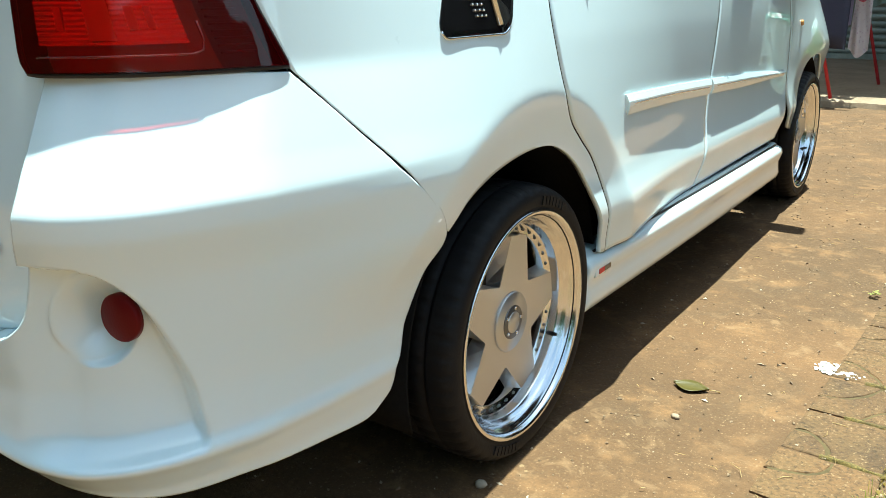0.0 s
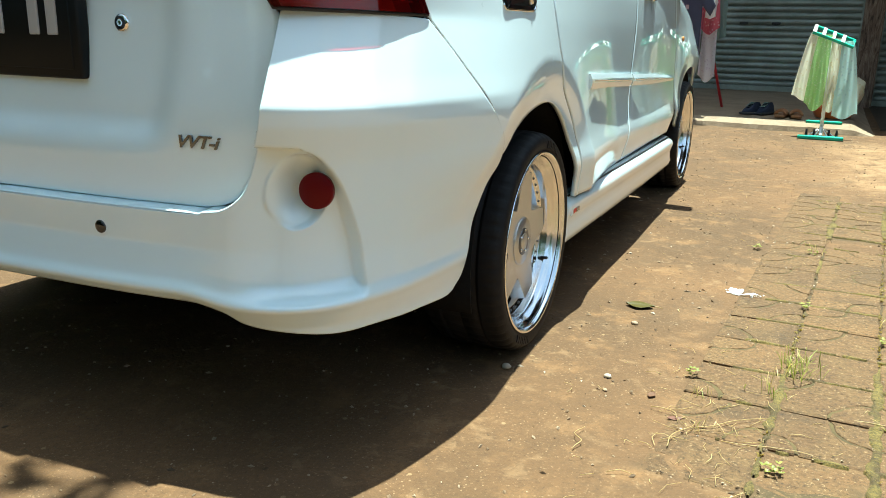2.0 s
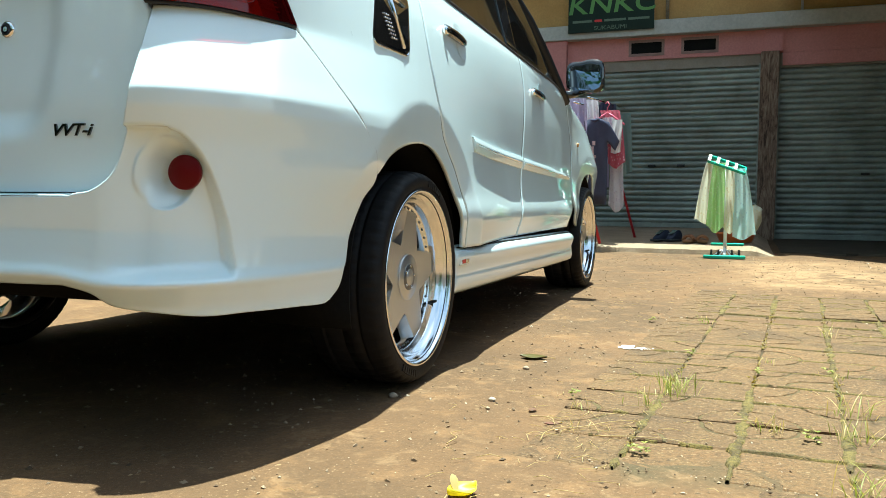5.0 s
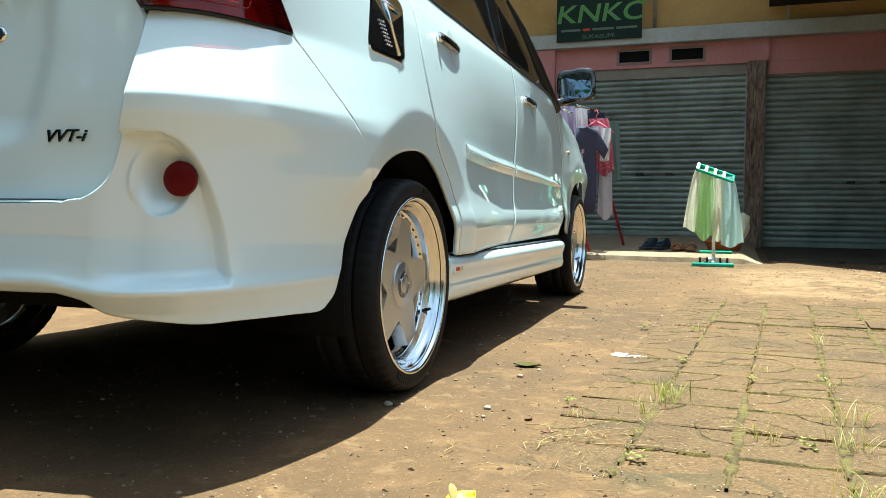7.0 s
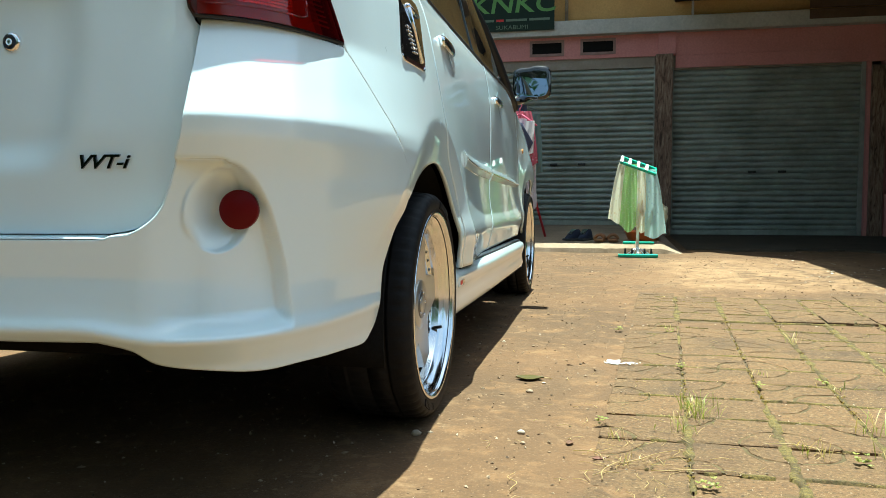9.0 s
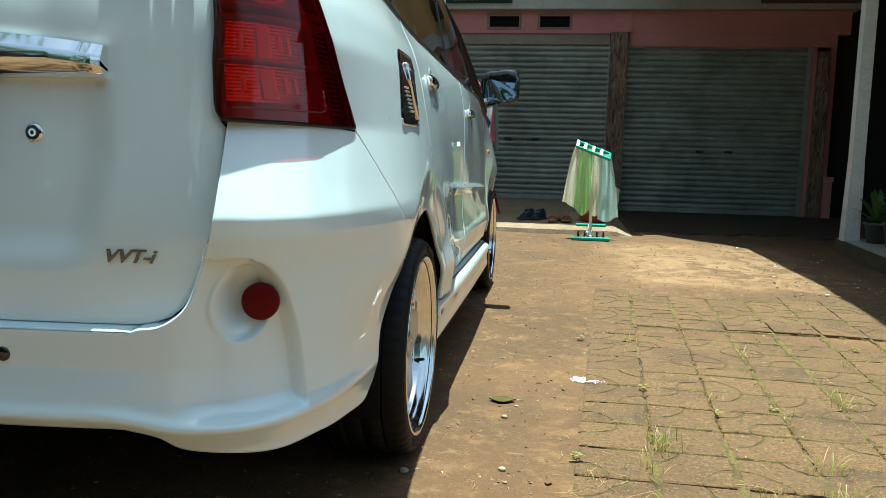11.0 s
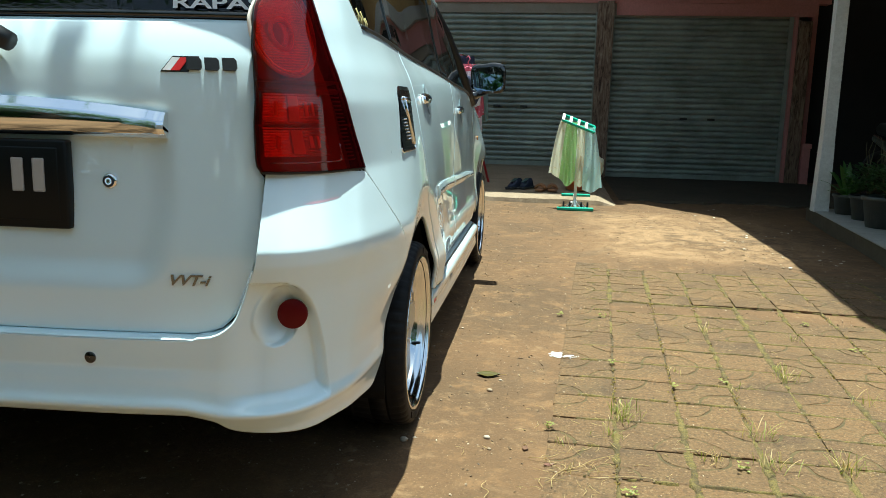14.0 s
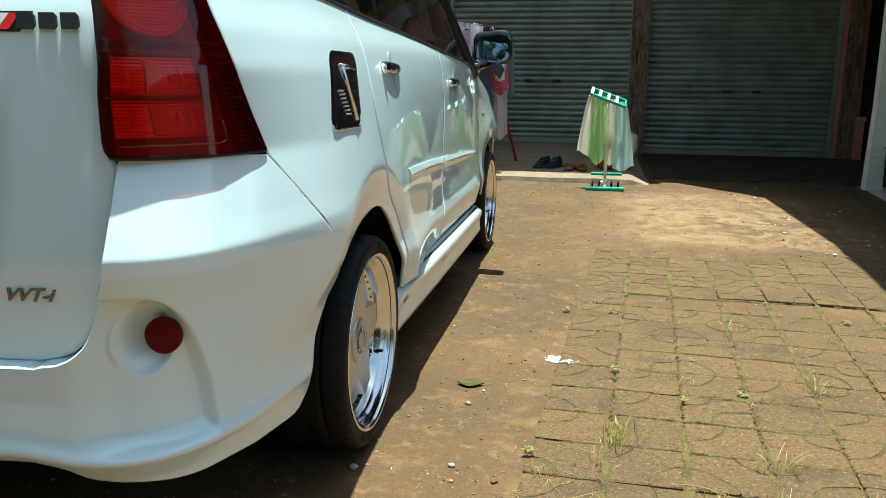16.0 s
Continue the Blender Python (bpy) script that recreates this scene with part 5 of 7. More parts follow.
# near-black base puts the deep porch shade into walls and roof slab
PORCH_SHADE = speckled("porch_shade", (0.018, 0.016, 0.018), (0.028, 0.024, 0.024), 2.0, 0.8)
bm = bmesh.new()
lo = [(3.38, 2.2), (3.62, 5.38), (9.0, 5.38), (9.0, 2.2)]
a = [bm.verts.new((x, y, -0.1)) for x, y in lo]
b = [bm.verts.new((x, y, 0.115)) for x, y in lo]
bm.faces.new(b[::-1])
for i in range(4):
    bm.faces.new((a[i], a[(i + 1) % 4], b[(i + 1) % 4], b[i]))
bmesh.ops.recalc_face_normals(bm, faces=bm.faces)
porch = tagged(part("floor_porch", bm, speckled("mossy_kerb", (0.085, 0.068, 0.042), (0.12, 0.10, 0.06), 5.0, 0.95, 0.7, 40, 0.006), None, smooth=False), "raised porch floor edged with pale tiles", "floor", kind="structure")
tile_bm = boxes(((0, 0, 0), (0.296, 0.296, 0.008)), bevel=0.002, seg=1)
tile_me = mesh_from("tile", tile_bm, TILE, False)
for i in range(6):
    for j in range(10):
        ob = new("tile", tile_me)
        ob.parent = porch
        ob.matrix_basis = Matrix.Translation((3.375 + 0.0755 * 0.302 * j + 0.302 * i, 2.25 + 0.302 * j, 0.1155)) @ pose(0, 0, 0, 0, 0, -4.3)
tagged(part("wall_porch", boxes(((6.0, 1.4, -0.1), (6.2, 9.6, 3.2))), PORCH_SHADE, None, smooth=False), "house wall at the back of the porch, its shade painted near-black", "wall", kind="structure")
# unseen wall, added to hold back sky light from the right
tagged(part("wall_sky_block", boxes(((9.0, -9.0, -0.1), (9.2, 1.35, 2.2))), BEAM, None, smooth=False), "unseen whitewashed wall along the yard, added to block sky light", "wall", kind="structure")
tagged(part("wall_porch_end", boxes(((4.64, 9.25, -0.1), (6.1, 9.4, 3.2))), PORCH_SHADE, None, smooth=False), "end wall of the porch, its shade painted near-black", "wall", kind="structure")
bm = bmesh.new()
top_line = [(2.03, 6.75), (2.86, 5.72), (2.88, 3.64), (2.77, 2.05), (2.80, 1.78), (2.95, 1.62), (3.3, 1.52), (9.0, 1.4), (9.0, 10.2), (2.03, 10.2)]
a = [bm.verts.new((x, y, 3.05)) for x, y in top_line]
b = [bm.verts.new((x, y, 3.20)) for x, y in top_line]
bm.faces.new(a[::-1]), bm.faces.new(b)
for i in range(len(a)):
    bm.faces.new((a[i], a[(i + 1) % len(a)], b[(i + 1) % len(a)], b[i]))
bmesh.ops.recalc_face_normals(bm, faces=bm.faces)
tagged(part("ceiling_porch", bm, PORCH_SHADE, None, smooth=False), "roof slab over the porch", "roof", kind="structure")
bm = bmesh.new()
rings = [[bm.verts.new((3.650 + sx * h - 0.004 * (h > 0.056), 5.115 + sy * h, z)) for sx, sy in ((-1, -1), (1, -1), (1, 1), (-1, 1))] for h, z in ((0.063, 0.115), (0.063, 0.125), (0.059, 0.30), (0.054, 0.62), (0.050, 0.80), (0.050, 3.05))]
for a, b in zip(rings, rings[1:]):
    for i in range(4):
        bm.faces.new((a[i], a[(i + 1) % 4], b[(i + 1) % 4], b[i]))
bm.faces.new(rings[-1])
bmesh.ops.bevel(bm, geom=[e for e in bm.edges if abs(e.verts[0].co.z - e.verts[1].co.z) > 0.005], offset=0.006, segments=2, affect="EDGES", profile=0.5)
tagged(part("post", bm, WHITE_WALL, None, smooth=False), "white painted porch post with a spreading foot", "post", kind="structure")


# ---- sign, pipe and fittings on the shop front ----
SIGN_GREEN = speckled("dark_green_banner", (0.007, 0.020, 0.012), (0.010, 0.026, 0.016), 3, 0.8)
SIGN_LIME = shader("lime_print", (0.13, 0.27, 0.075), 0.7)[0]
SIGN_PALE = shader("pale_print", (0.13, 0.17, 0.12), 0.7)[0]
sign = thing("shop_sign", "dark green banner sign with lime lettering", "sign", Matrix.Translation((-0.065, WALL_Y - 0.17, 3.0)))
part("banner", boxes(((-0.56, -0.008, -0.275), (0.56, 0.008, 0.30)), bevel=0.004), SIGN_GREEN, sign, smooth=False)


def sign_letters(body, x, z, size, mat, slant=0.0, widen=1.0, fat=0.0):
    bm = text_mesh(body, size, 0.001, 1.0, fat)
    for v in bm.verts:
        a, b, d = v.co
        v.co = Vector((x + a * widen + slant * b, -0.010 - d, z + b))
    bmesh.ops.recalc_face_normals(bm, faces=bm.faces)
    part("lettering", bm, mat, sign, smooth=False)


sign_letters("KNKC", 0.02, 0.07, 0.33, SIGN_LIME, 0.18, 1.25, 0.004)
sign_letters("SUKABUMI", 0.0, -0.225, 0.075, SIGN_PALE, 0, 1.2)
for x0, x1, mat in ((-0.50, -0.24, SIGN_PALE), (-0.21, -0.11, RED_PRINT), (-0.08, 0.20, SIGN_PALE), (0.23, 0.50, SIGN_PALE)):
    part("text_bar", boxes(((x0, -0.0105, -0.145), (x1, -0.0085, -0.115))), mat, sign, smooth=False)
pipe = thing("downpipe", "short rusty downpipe on the upper wall", "pipe", Matrix.Translation((0.645, WALL_Y - 0.03, 2.845)))
bm = bmesh.new()
tube(bm, [(0, 0, 0), (0, 0, 0.45), (0.03, -0.02, 0.55), (0.0, 0, 1.2)], 0.022, 10)
part("pipe", bm, speckled("rusty_pipe", (0.20, 0.15, 0.10), (0.32, 0.27, 0.2), 12), pipe)
tagged(part("trim_joint", boxes(((2.24, WALL_Y + 0.012, 2.84), (2.27, WALL_Y + 0.03, 4.5))), BEAM, None, smooth=False), "vertical joint strip on the upper wall", "strip", kind="structure")
bm = boxes(((3.63, WALL_Y - 0.16, 2.85), (4.85, WALL_Y - 0.145, 3.04)), ((3.63, WALL_Y - 0.16, 2.72), (4.85, WALL_Y - 0.143, 2.84)))
tagged(part("trim_board", bm, speckled("brown_board", (0.10, 0.06, 0.035), (0.14, 0.085, 0.05), 8), None, smooth=False), "brown board along the ledge", "board", kind="structure")

# ---- drying rack with baby clothes ----
GREEN_PLASTIC = shader("green_plastic", (0.03, 0.34, 0.225), 0.4)[0]
WHITE_PLASTIC = shader("white_plastic", (0.75, 0.77, 0.75), 0.4)[0]


def cloth_material(name, a, b, scale=60.0, lo=0.58):
    m, p, nt = shader(name, a, 0.9)
    vo = node(nt, "ShaderNodeTexVoronoi", Scale=scale)
    nt.links.new(coords(nt), vo.inputs["Vector"])
    spots = ramp(nt, vo.outputs["Distance"], [(0.0, (1, 1, 1)), (0.18, (1, 1, 1)), (0.30, (0, 0, 0))])
    nt.links.new(mix(nt, spots, a, b), p.inputs["Base Color"])
    p.inputs["Subsurface Weight"].default_value = 0.0
    bump(nt, p, noise_tex(nt, 300, 3), 0.3, 0.002)
    # thin cloth lets light through
    tr = node(nt, "ShaderNodeBsdfTranslucent", Color=(*a, 1))
    ms = node(nt, "ShaderNodeMixShader", Fac=0.45)
    nt.links.new(p.outputs[0], ms.inputs[1])
    nt.links.new(tr.outputs[0], ms.inputs[2])
    nt.links.new(ms.outputs[0], nt.nodes["Material Output"].inputs[0])
    return m


CLOTH_CREAM = cloth_material("cream_print_cloth", (0.86, 0.85, 0.68), (0.74, 0.60, 0.28), 30)
CLOTH_GREEN = cloth_material("green_dotted_cloth", (0.46, 0.72, 0.30), (0.82, 0.88, 0.70), 45)
CLOTH_BLUE = cloth_material("pale_blue_cloth", (0.60, 0.83, 0.82), (0.40, 0.60, 0.68), 28)
CLOTH_NAVY = cloth_material("faded_navy_jersey", (0.085, 0.092, 0.15), (0.10, 0.105, 0.17), 40)
CLOTH_PINK = cloth_material("red_floral_cloth", (0.60, 0.14, 0.20), (0.85, 0.72, 0.72), 26)
CLOTH_WHITE = cloth_material("white_patterned_cotton", (0.78, 0.74, 0.80), (0.55, 0.42, 0.56), 34)
CLOTH_SAGE = cloth_material("grey_green_towel", (0.26, 0.36, 0.33), (0.30, 0.40, 0.37), 30)
CLOTH_LILAC = cloth_material("lilac_shirt_cloth", (0.42, 0.38, 0.55), (0.60, 0.56, 0.68), 26)


def drape(top, bottom, folds, depth, nz=22, nx=40, sway=0.0, seed=0.0):
    """Cloth between a top line and a bottom line (x0, x1, y, z each), in folds that deepen downwards."""
    (ax, bx, ay, az), (cx, dx, cy, cz) = top, bottom
    bm = bmesh.new()
    rows = []
    for j in range(nz + 1):
        v = j / nz
        row = []
        for i in range(nx + 1):
            u = i / nx
            e = v ** 0.7
            x = (ax + (bx - ax) * u) * (1 - e) + (cx + (dx - cx) * u) * e
            f = depth * (0.25 + 0.75 * v) * math.sin(2 * math.pi * folds * u + 1.3 * math.sin(3 * v + seed) + seed)
            y = ay + (cy - ay) * v + f + sway * v * v
            z = az + (cz - az) * v + 0.015 * v * math.sin(5 * u + seed) - 0.02 * v * math.cos(2 * math.pi * (u - 0.5))
            row.append(bm.verts.new((x, y, z)))
        rows.append(row)
    for a, b in zip(rows, rows[1:]):
        for i in range(nx):
            bm.faces.new((a[i], a[i + 1], b[i + 1], b[i]))
    return bm


RX, RY = 1.50, 5.58
rack = thing("drying_rack", "white and green plastic drying rack standing on the mud", "drying rack", Matrix.Translation((RX, RY, 0)))
bm = bmesh.new()
tube(bm, [(0, 0, 0.06), (0, 0, 0.80)], 0.015, 14)
part("post", bm, WHITE_PLASTIC, rack)
part("foot_bar", boxes(((-0.175, -0.20, 0.0), (0.175, -0.14, 0.03)), bevel=0.009), GREEN_PLASTIC, rack, smooth=False)
part("foot_bar", boxes(((-0.13, 0.21, 0.092), (0.16, 0.26, 0.118)), bevel=0.009), GREEN_PLASTIC, rack, smooth=False)
bm = bmesh.new()
tube(bm, [(0, -0.17, 0.03), (0, -0.05, 0.07), (0, 0.05, 0.085), (0, 0.235, 0.108)], 0.014, 10)
part("foot_spine", bm, WHITE_PLASTIC, rack)
head = Matrix.Translation((0, 0, 0.825)) @ pose(0, 0, 0, 32, 20, 6)
part("rack_head", boxes(((-0.17, -0.060, -0.012), (0.17, -0.040, 0.012)), ((-0.17, 0.040, -0.012), (0.17, 0.060, 0.012)), ((0.150, -0.042, -0.010), (0.172, 0.042, 0.011)), bevel=0.003, seg=1), GREEN_PLASTIC, rack, smooth=False, at=head)
for x in (-0.158, -0.083, -0.003, 0.077):
    part("clip_bar", boxes(((x - 0.013, -0.056, -0.006), (x + 0.013, 0.056, 0.016)), bevel=0.002, seg=1), WHITE_PLASTIC, rack, smooth=False, at=head)
# black stubs stand for the stub legs and the shadow among them
for x in (-0.11, -0.05, 0.06, 0.12):
    bm = bmesh.new()
    tube(bm, [(x, -0.10, 0.008), (x, -0.10, 0.075)], [0.012, 0.008], 8)
    part("shaded_stub", bm, BLACK_TRIM, rack)
    bm = bmesh.new()
    tube(bm, [(x, -0.16, 0.014), (x * 0.25, -0.02, 0.068)], 0.006, 6)
    part("foot_strut", bm, WHITE_PLASTIC, rack)
for args, mat, label in ((((-0.165, -0.06, -0.02, 0.86), (-0.27, -0.10, 0.02, 0.31), 2.5, 0.022, 22, 40, 0, 0.3), CLOTH_CREAM, "cream printed baby cloth hanging from the rack"), (((-0.11, -0.01, -0.045, 0.84), (-0.165, -0.015, -0.05, 0.25), 2.2, 0.022, 22, 40, 0, 1.7), CLOTH_GREEN, "green dotted baby cloth hanging from the rack"), (((0.0, 0.07, -0.03, 0.81), (-0.02, 0.10, -0.01, 0.24), 2.0, 0.02, 22, 40, 0, 2.9), CLOTH_CREAM, "cream baby cloth hanging from the rack"), (((0.06, 0.15, -0.02, 0.79), (0.06, 0.255, -0.02, 0.18), 1.6, 0.025, 22, 40, 0, 4.0), CLOTH_BLUE, "pale blue printed baby cloth hanging from the rack")):
    ob = part("baby_cloth", drape(*args), mat, None, at=Matrix.Translation((RX, RY, 0)))
    tagged(ob, label, "cloth", "cloths on the drying rack")

# ---- clothes horse with laundry before the shutter ----
RED_STEEL = shader("red_painted_steel", (0.45, 0.02, 0.03), 0.4)[0]
horse = thing("clothes_horse", "red steel clothes horse standing before the shutter", "clothes horse", Matrix.Translation((0.04, 6.36, 0.085)) @ pose(0, 0, 0, 0, 0, -10.3))
for y in (-0.55, 0.55):
    for sg in (1, -1):
        bm = bmesh.new()
        tube(bm, [(sg * 0.42, y + 0.02 * sg, 0.01 if y > 0 else 0.0), (sg * 0.04, y + 0.02 * sg, 1.34)], 0.014, 10)
        part("leg", bm, RED_STEEL, horse)
for x, z in ((-0.30, 1.40), (0.30, 1.40), (0.0, 1.30), (-0.15, 1.36), (0.16, 1.36)):
    bm = bmesh.new()
    tube(bm, [(x, -0.60, z), (x, 0.62, z)], 0.009, 10)
    part("rail", bm, CHROME, horse)
WHITE_TEE = cloth_material("white_cotton", (0.80, 0.80, 0.80), (0.78, 0.78, 0.80), 20)
NEARER = Matrix.Translation((0.105, -0.43, 0.036)) @ Matrix.Diagonal((0.945, 1.0, 0.945, 1))
for args, mat, name, label in (
        (((-0.22, -0.02, 6.45, 1.57), (-0.20, 0.02, 6.42, 1.05), 2, 0.02, 16, 30, 0, 0.2), CLOTH_WHITE, "laundry", "white patterned garment over the clothes horse"),
        (((-0.04, 0.12, 6.60, 1.55), (-0.02, 0.14, 6.60, 0.95), 2, 0.03, 16, 30, 0, 1.2), CLOTH_LILAC, "laundry", "lilac shirt over the clothes horse"),
        (((0.08, 0.30, 6.85, 1.54), (0.08, 0.32, 6.85, 1.10), 3, 0.03, 16, 30, 0, 2.2), CLOTH_NAVY, "laundry", "navy cloth over the clothes horse"),
        (((0.20, 0.43, 7.05, 1.46), (0.21, 0.46, 7.05, 0.80), 3, 0.02, 16, 30, 0, 0.9), CLOTH_SAGE, "towel", "grey-green towel over the clothes horse"),
        (((0.18, 0.38, 6.55, 1.44), (0.28, 0.46, 6.52, 0.86), 2, 0.035, 20, 40, 0, 3.0), CLOTH_PINK, "blouse", "red floral blouse on a hanger"),
        (((0.22, 0.34, 6.50, 1.36), (0.22, 0.36, 6.48, 1.10), 2, 0.02, 16, 30, 0, 3.8), CLOTH_WHITE, "laundry", "white cotton garment on the clothes horse"),
        (((0.30, 0.42, 6.60, 1.00), (0.28, 0.445, 6.58, 0.40), 1.5, 0.025, 18, 30, 0, 1.9), CLOTH_WHITE, "trousers", "white patterned trousers hung to dry"),
        (((0.08, 0.24, 6.75, 1.10), (0.10, 0.26, 6.72, 0.62), 3, 0.03, 16, 30, 0, 1.1), CLOTH_LILAC, "laundry", "lilac striped cloth hung to dry"),
        (((-0.12, 0.06, 6.42, 1.56), (-0.10, 0.08, 6.40, 1.16), 2.5, 0.03, 16, 36, 0, 0.7), CLOTH_LILAC, "laundry", "lilac blouse folded over the rail"),
        (((0.05, 0.17, 6.48, 1.55), (0.06, 0.19, 6.46, 1.20), 2, 0.03, 16, 36, 0, 2.7), CLOTH_WHITE, "laundry", "white patterned cotton folded over the rail"),
        (((0.16, 0.27, 6.70, 1.54), (0.16, 0.29, 6.68, 1.22), 2, 0.03, 16, 36, 0, 4.4), CLOTH_NAVY, "laundry", "dark navy cloth folded over the rail"),
        (((0.33, 0.43, 6.46, 1.33), (0.32, 0.42, 6.44, 0.98), 1.5, 0.03, 16, 36, 0, 5.1), WHITE_TEE, "laundry", "plain white top hung beside the floral blouse")):
    tagged(part(name, drape(*args), mat, None, at=NEARER), label, "clothing", "laundry on the clothes horse")
# t-shirt: body with sloping shoulders and two short sleeves
bm = bmesh.new()
out = [(-0.16, 0.0), (-0.155, 0.62), (-0.235, 0.52), (-0.275, 0.61), (-0.17, 0.80), (-0.06, 0.84), (0.0, 0.80), (0.06, 0.84), (0.17, 0.80), (0.275, 0.61), (0.235, 0.52), (0.155, 0.62), (0.16, 0.0)]
vs = [bm.verts.new((x, 0.0, z)) for x, z in out]
bm.faces.new(vs)
bmesh.ops.triangulate(bm, faces=bm.faces)
bmesh.ops.subdivide_edges(bm, edges=bm.edges, cuts=4, use_grid_fill=True)
for v in bm.verts:
    v.co.y = 0.025 * math.sin(v.co.x * 22 + 1.0) * (1 - v.co.z * 0.6) + 0.01 * noise.noise(v.co * 8)
shirt = thicken(part("t_shirt", bm, CLOTH_NAVY, None, at=Matrix.Translation((0.25, 5.98, 0.46)) @ pose(0, 0, 0, 0, 0, -22)), 0.012, 0)
tagged(shirt, "faded navy t-shirt with a pale print, on a hanger", "t-shirt", "laundry on the clothes horse")
bm = bmesh.new()
for x, z, w, h in ((0.0, 0.52, 0.035, 0.10), (-0.03, 0.57, 0.03, 0.03), (0.03, 0.47, 0.03, 0.03), (0.02, 0.60, 0.03, 0.04), (-0.025, 0.46, 0.025, 0.04)):
    box(bm, (x - w / 2, -0.042, z - h / 2), (x + w / 2, -0.036, z + h / 2))
part("shirt_print", bm, shader("faded_pink_print", (0.42, 0.30, 0.32), 0.9)[0], shirt, smooth=False)
hanger = thing("clothes_hanger", "pink plastic clothes hanger hooked on the rail", "hanger", Matrix.Translation((0.36, 6.06, 1.265)))
bm = bmesh.new()
tube(bm, [(-0.17, 0, -0.02), (-0.05, 0, 0.07), (0, 0, 0.10), (0.05, 0, 0.07), (0.17, 0, -0.02)], 0.010, 8)
tube(bm, [(0, 0, 0.10), (0, 0, 0.15), (0.02, 0, 0.18), (0.0, 0, 0.21), (-0.02, 0, 0.19)], 0.006, 8)
part("hanger_bar", bm, shader("pink_plastic", (0.75, 0.16, 0.25), 0.4)[0], hanger)

# ---- footwear and basin on the shop floor ----
def shoe_bm(length, width, height, heel):
    """A low shoe along y: sole outline lofted up to an open collar."""
    bm = bmesh.new()
    prof = [(1.0, 0.0), (1.03, 0.12), (1.0, 0.30), (0.90, 0.62), (0.70, 0.86), (0.55, 1.0)]
    rings = []
    n = 24
    for k, h in prof:
        ring = []
        for i in range(n):
            a = 2 * math.pi * i / n
            y = math.cos(a)
            w = width / 2 * (0.82 + 0.18 * y) * (1.0 if abs(y) < 0.8 else 1.0)
            top = height * (1.0 if y < 0.0 else 1.0 - 0.55 * ease(0.0, 1.0, y))
            ring.append(bm.verts.new((math.sin(a) * w * k, y * length / 2 * (k if y > 0 else 0.35 + 0.65 * k), h * top)))
        rings.append(ring)
    for a, b in zip(rings, rings[1:]):
        for i in range(n):
            bm.faces.new((a[i], a[(i + 1) % n], b[(i + 1) % n], b[i]))
    bm.faces.new(rings[0][::-1])
    return bm


SHOE_NAVY = speckled("navy_mesh_fabric", (0.012, 0.018, 0.045), (0.02, 0.03, 0.06), 30, 0.8)
SOLE = speckled("rubber_sole", (0.03, 0.03, 0.035), (0.06, 0.06, 0.06), 30, 0.8)
TAN = speckled("tan_leather", (0.30, 0.14, 0.06), (0.22, 0.10, 0.045), 20, 0.7)
for x, y, rz in ((0.885, 6.33, 146), (1.005, 6.37, 152)):
    sh = thing("sneaker", "navy sneaker with a dark sole on the concrete", "shoe", Matrix.Translation((x, y, 0.098)) @ pose(0, 0, 0, 0, 0, rz), "sneakers")
    part("sole", boxes(((-0.047, -0.135, 0.0), (0.047, 0.135, 0.022)), bevel=0.01), SOLE, sh, smooth=False)
    part("upper", shoe_bm(0.26, 0.095, 0.09, 0), SHOE_NAVY, sh, at=Matrix.Translation((0, 0, 0.018)))
    for k in range(4):
        part("lace", boxes(((-0.028, 0.0, 0.0), (0.028, 0.008, 0.006)), bevel=0.002, seg=1), CLOTH_SAGE, sh, smooth=False, at=Matrix.Translation((0, 0.0 + 0.022 * k, 0.105 - 0.011 * k)))
for x, y, rz in ((1.16, 6.22, 172), (1.275, 6.24, 184)):
    sd = thing("sandal", "tan leather sandal on the concrete", "sandal", Matrix.Translation((x, y, 0.097)) @ pose(0, 0, 0, 0, 0, rz), "sandals")
    part("sole", boxes(((-0.048, -0.13, 0.0), (0.048, 0.13, 0.028)), bevel=0.012), TAN, sd, smooth=False)
    for y0 in (0.0, 0.07):
        bm = bmesh.new()
        tube(bm, [(0.048 * math.cos(a), y0 + 0.02, 0.022 + 0.045 * math.sin(a)) for a in np.linspace(0, math.pi, 12)], 0.014, 6)
        part("strap", bm, TAN, sd)
basin = thing("basin", "orange plastic basin behind the drying rack", "basin", Matrix.Translation((1.58, 6.42, 0.098)))
bm = lathe([(0.001, 0.004), (0.14, 0.0), (0.15, 0.006), (0.185, 0.085), (0.197, 0.09), (0.197, 0.095), (0.182, 0.092), (0.145, 0.012), (0.001, 0.012)], 40)
for v in bm.verts:
    v.co = Vector((v.co.y, v.co.z, v.co.x))
part("basin_shell", bm, shader("orange_plastic", (0.62, 0.16, 0.04), 0.4)[0], basin)
bm = bmesh.new()
bmesh.ops.create_icosphere(bm, subdivisions=4, radius=1.0)
for v in bm.verts:
    n = noise.noise(v.co * 1.8) * 0.18 + noise.noise(v.co * 5) * 0.06
    v.co = Vector((v.co.x * 0.10, v.co.y * 0.11, v.co.z * 0.17)) * (1 + n)
tagged(part("laundry_bundle", bm, CLOTH_CREAM, None, at=Matrix.Translation((1.71, 6.40, 0.30)) @ pose(0, 0, 0, 0, 18, 0)), "pale crumpled laundry bundle standing in the basin", "laundry")

# ---- pots on the porch ----
POT = speckled("dark_plastic_pot", (0.05, 0.06, 0.056), (0.075, 0.083, 0.078), 10, 0.5)
SOIL = speckled("potting_soil", (0.03, 0.02, 0.012), (0.05, 0.035, 0.02), 30, 0.95)


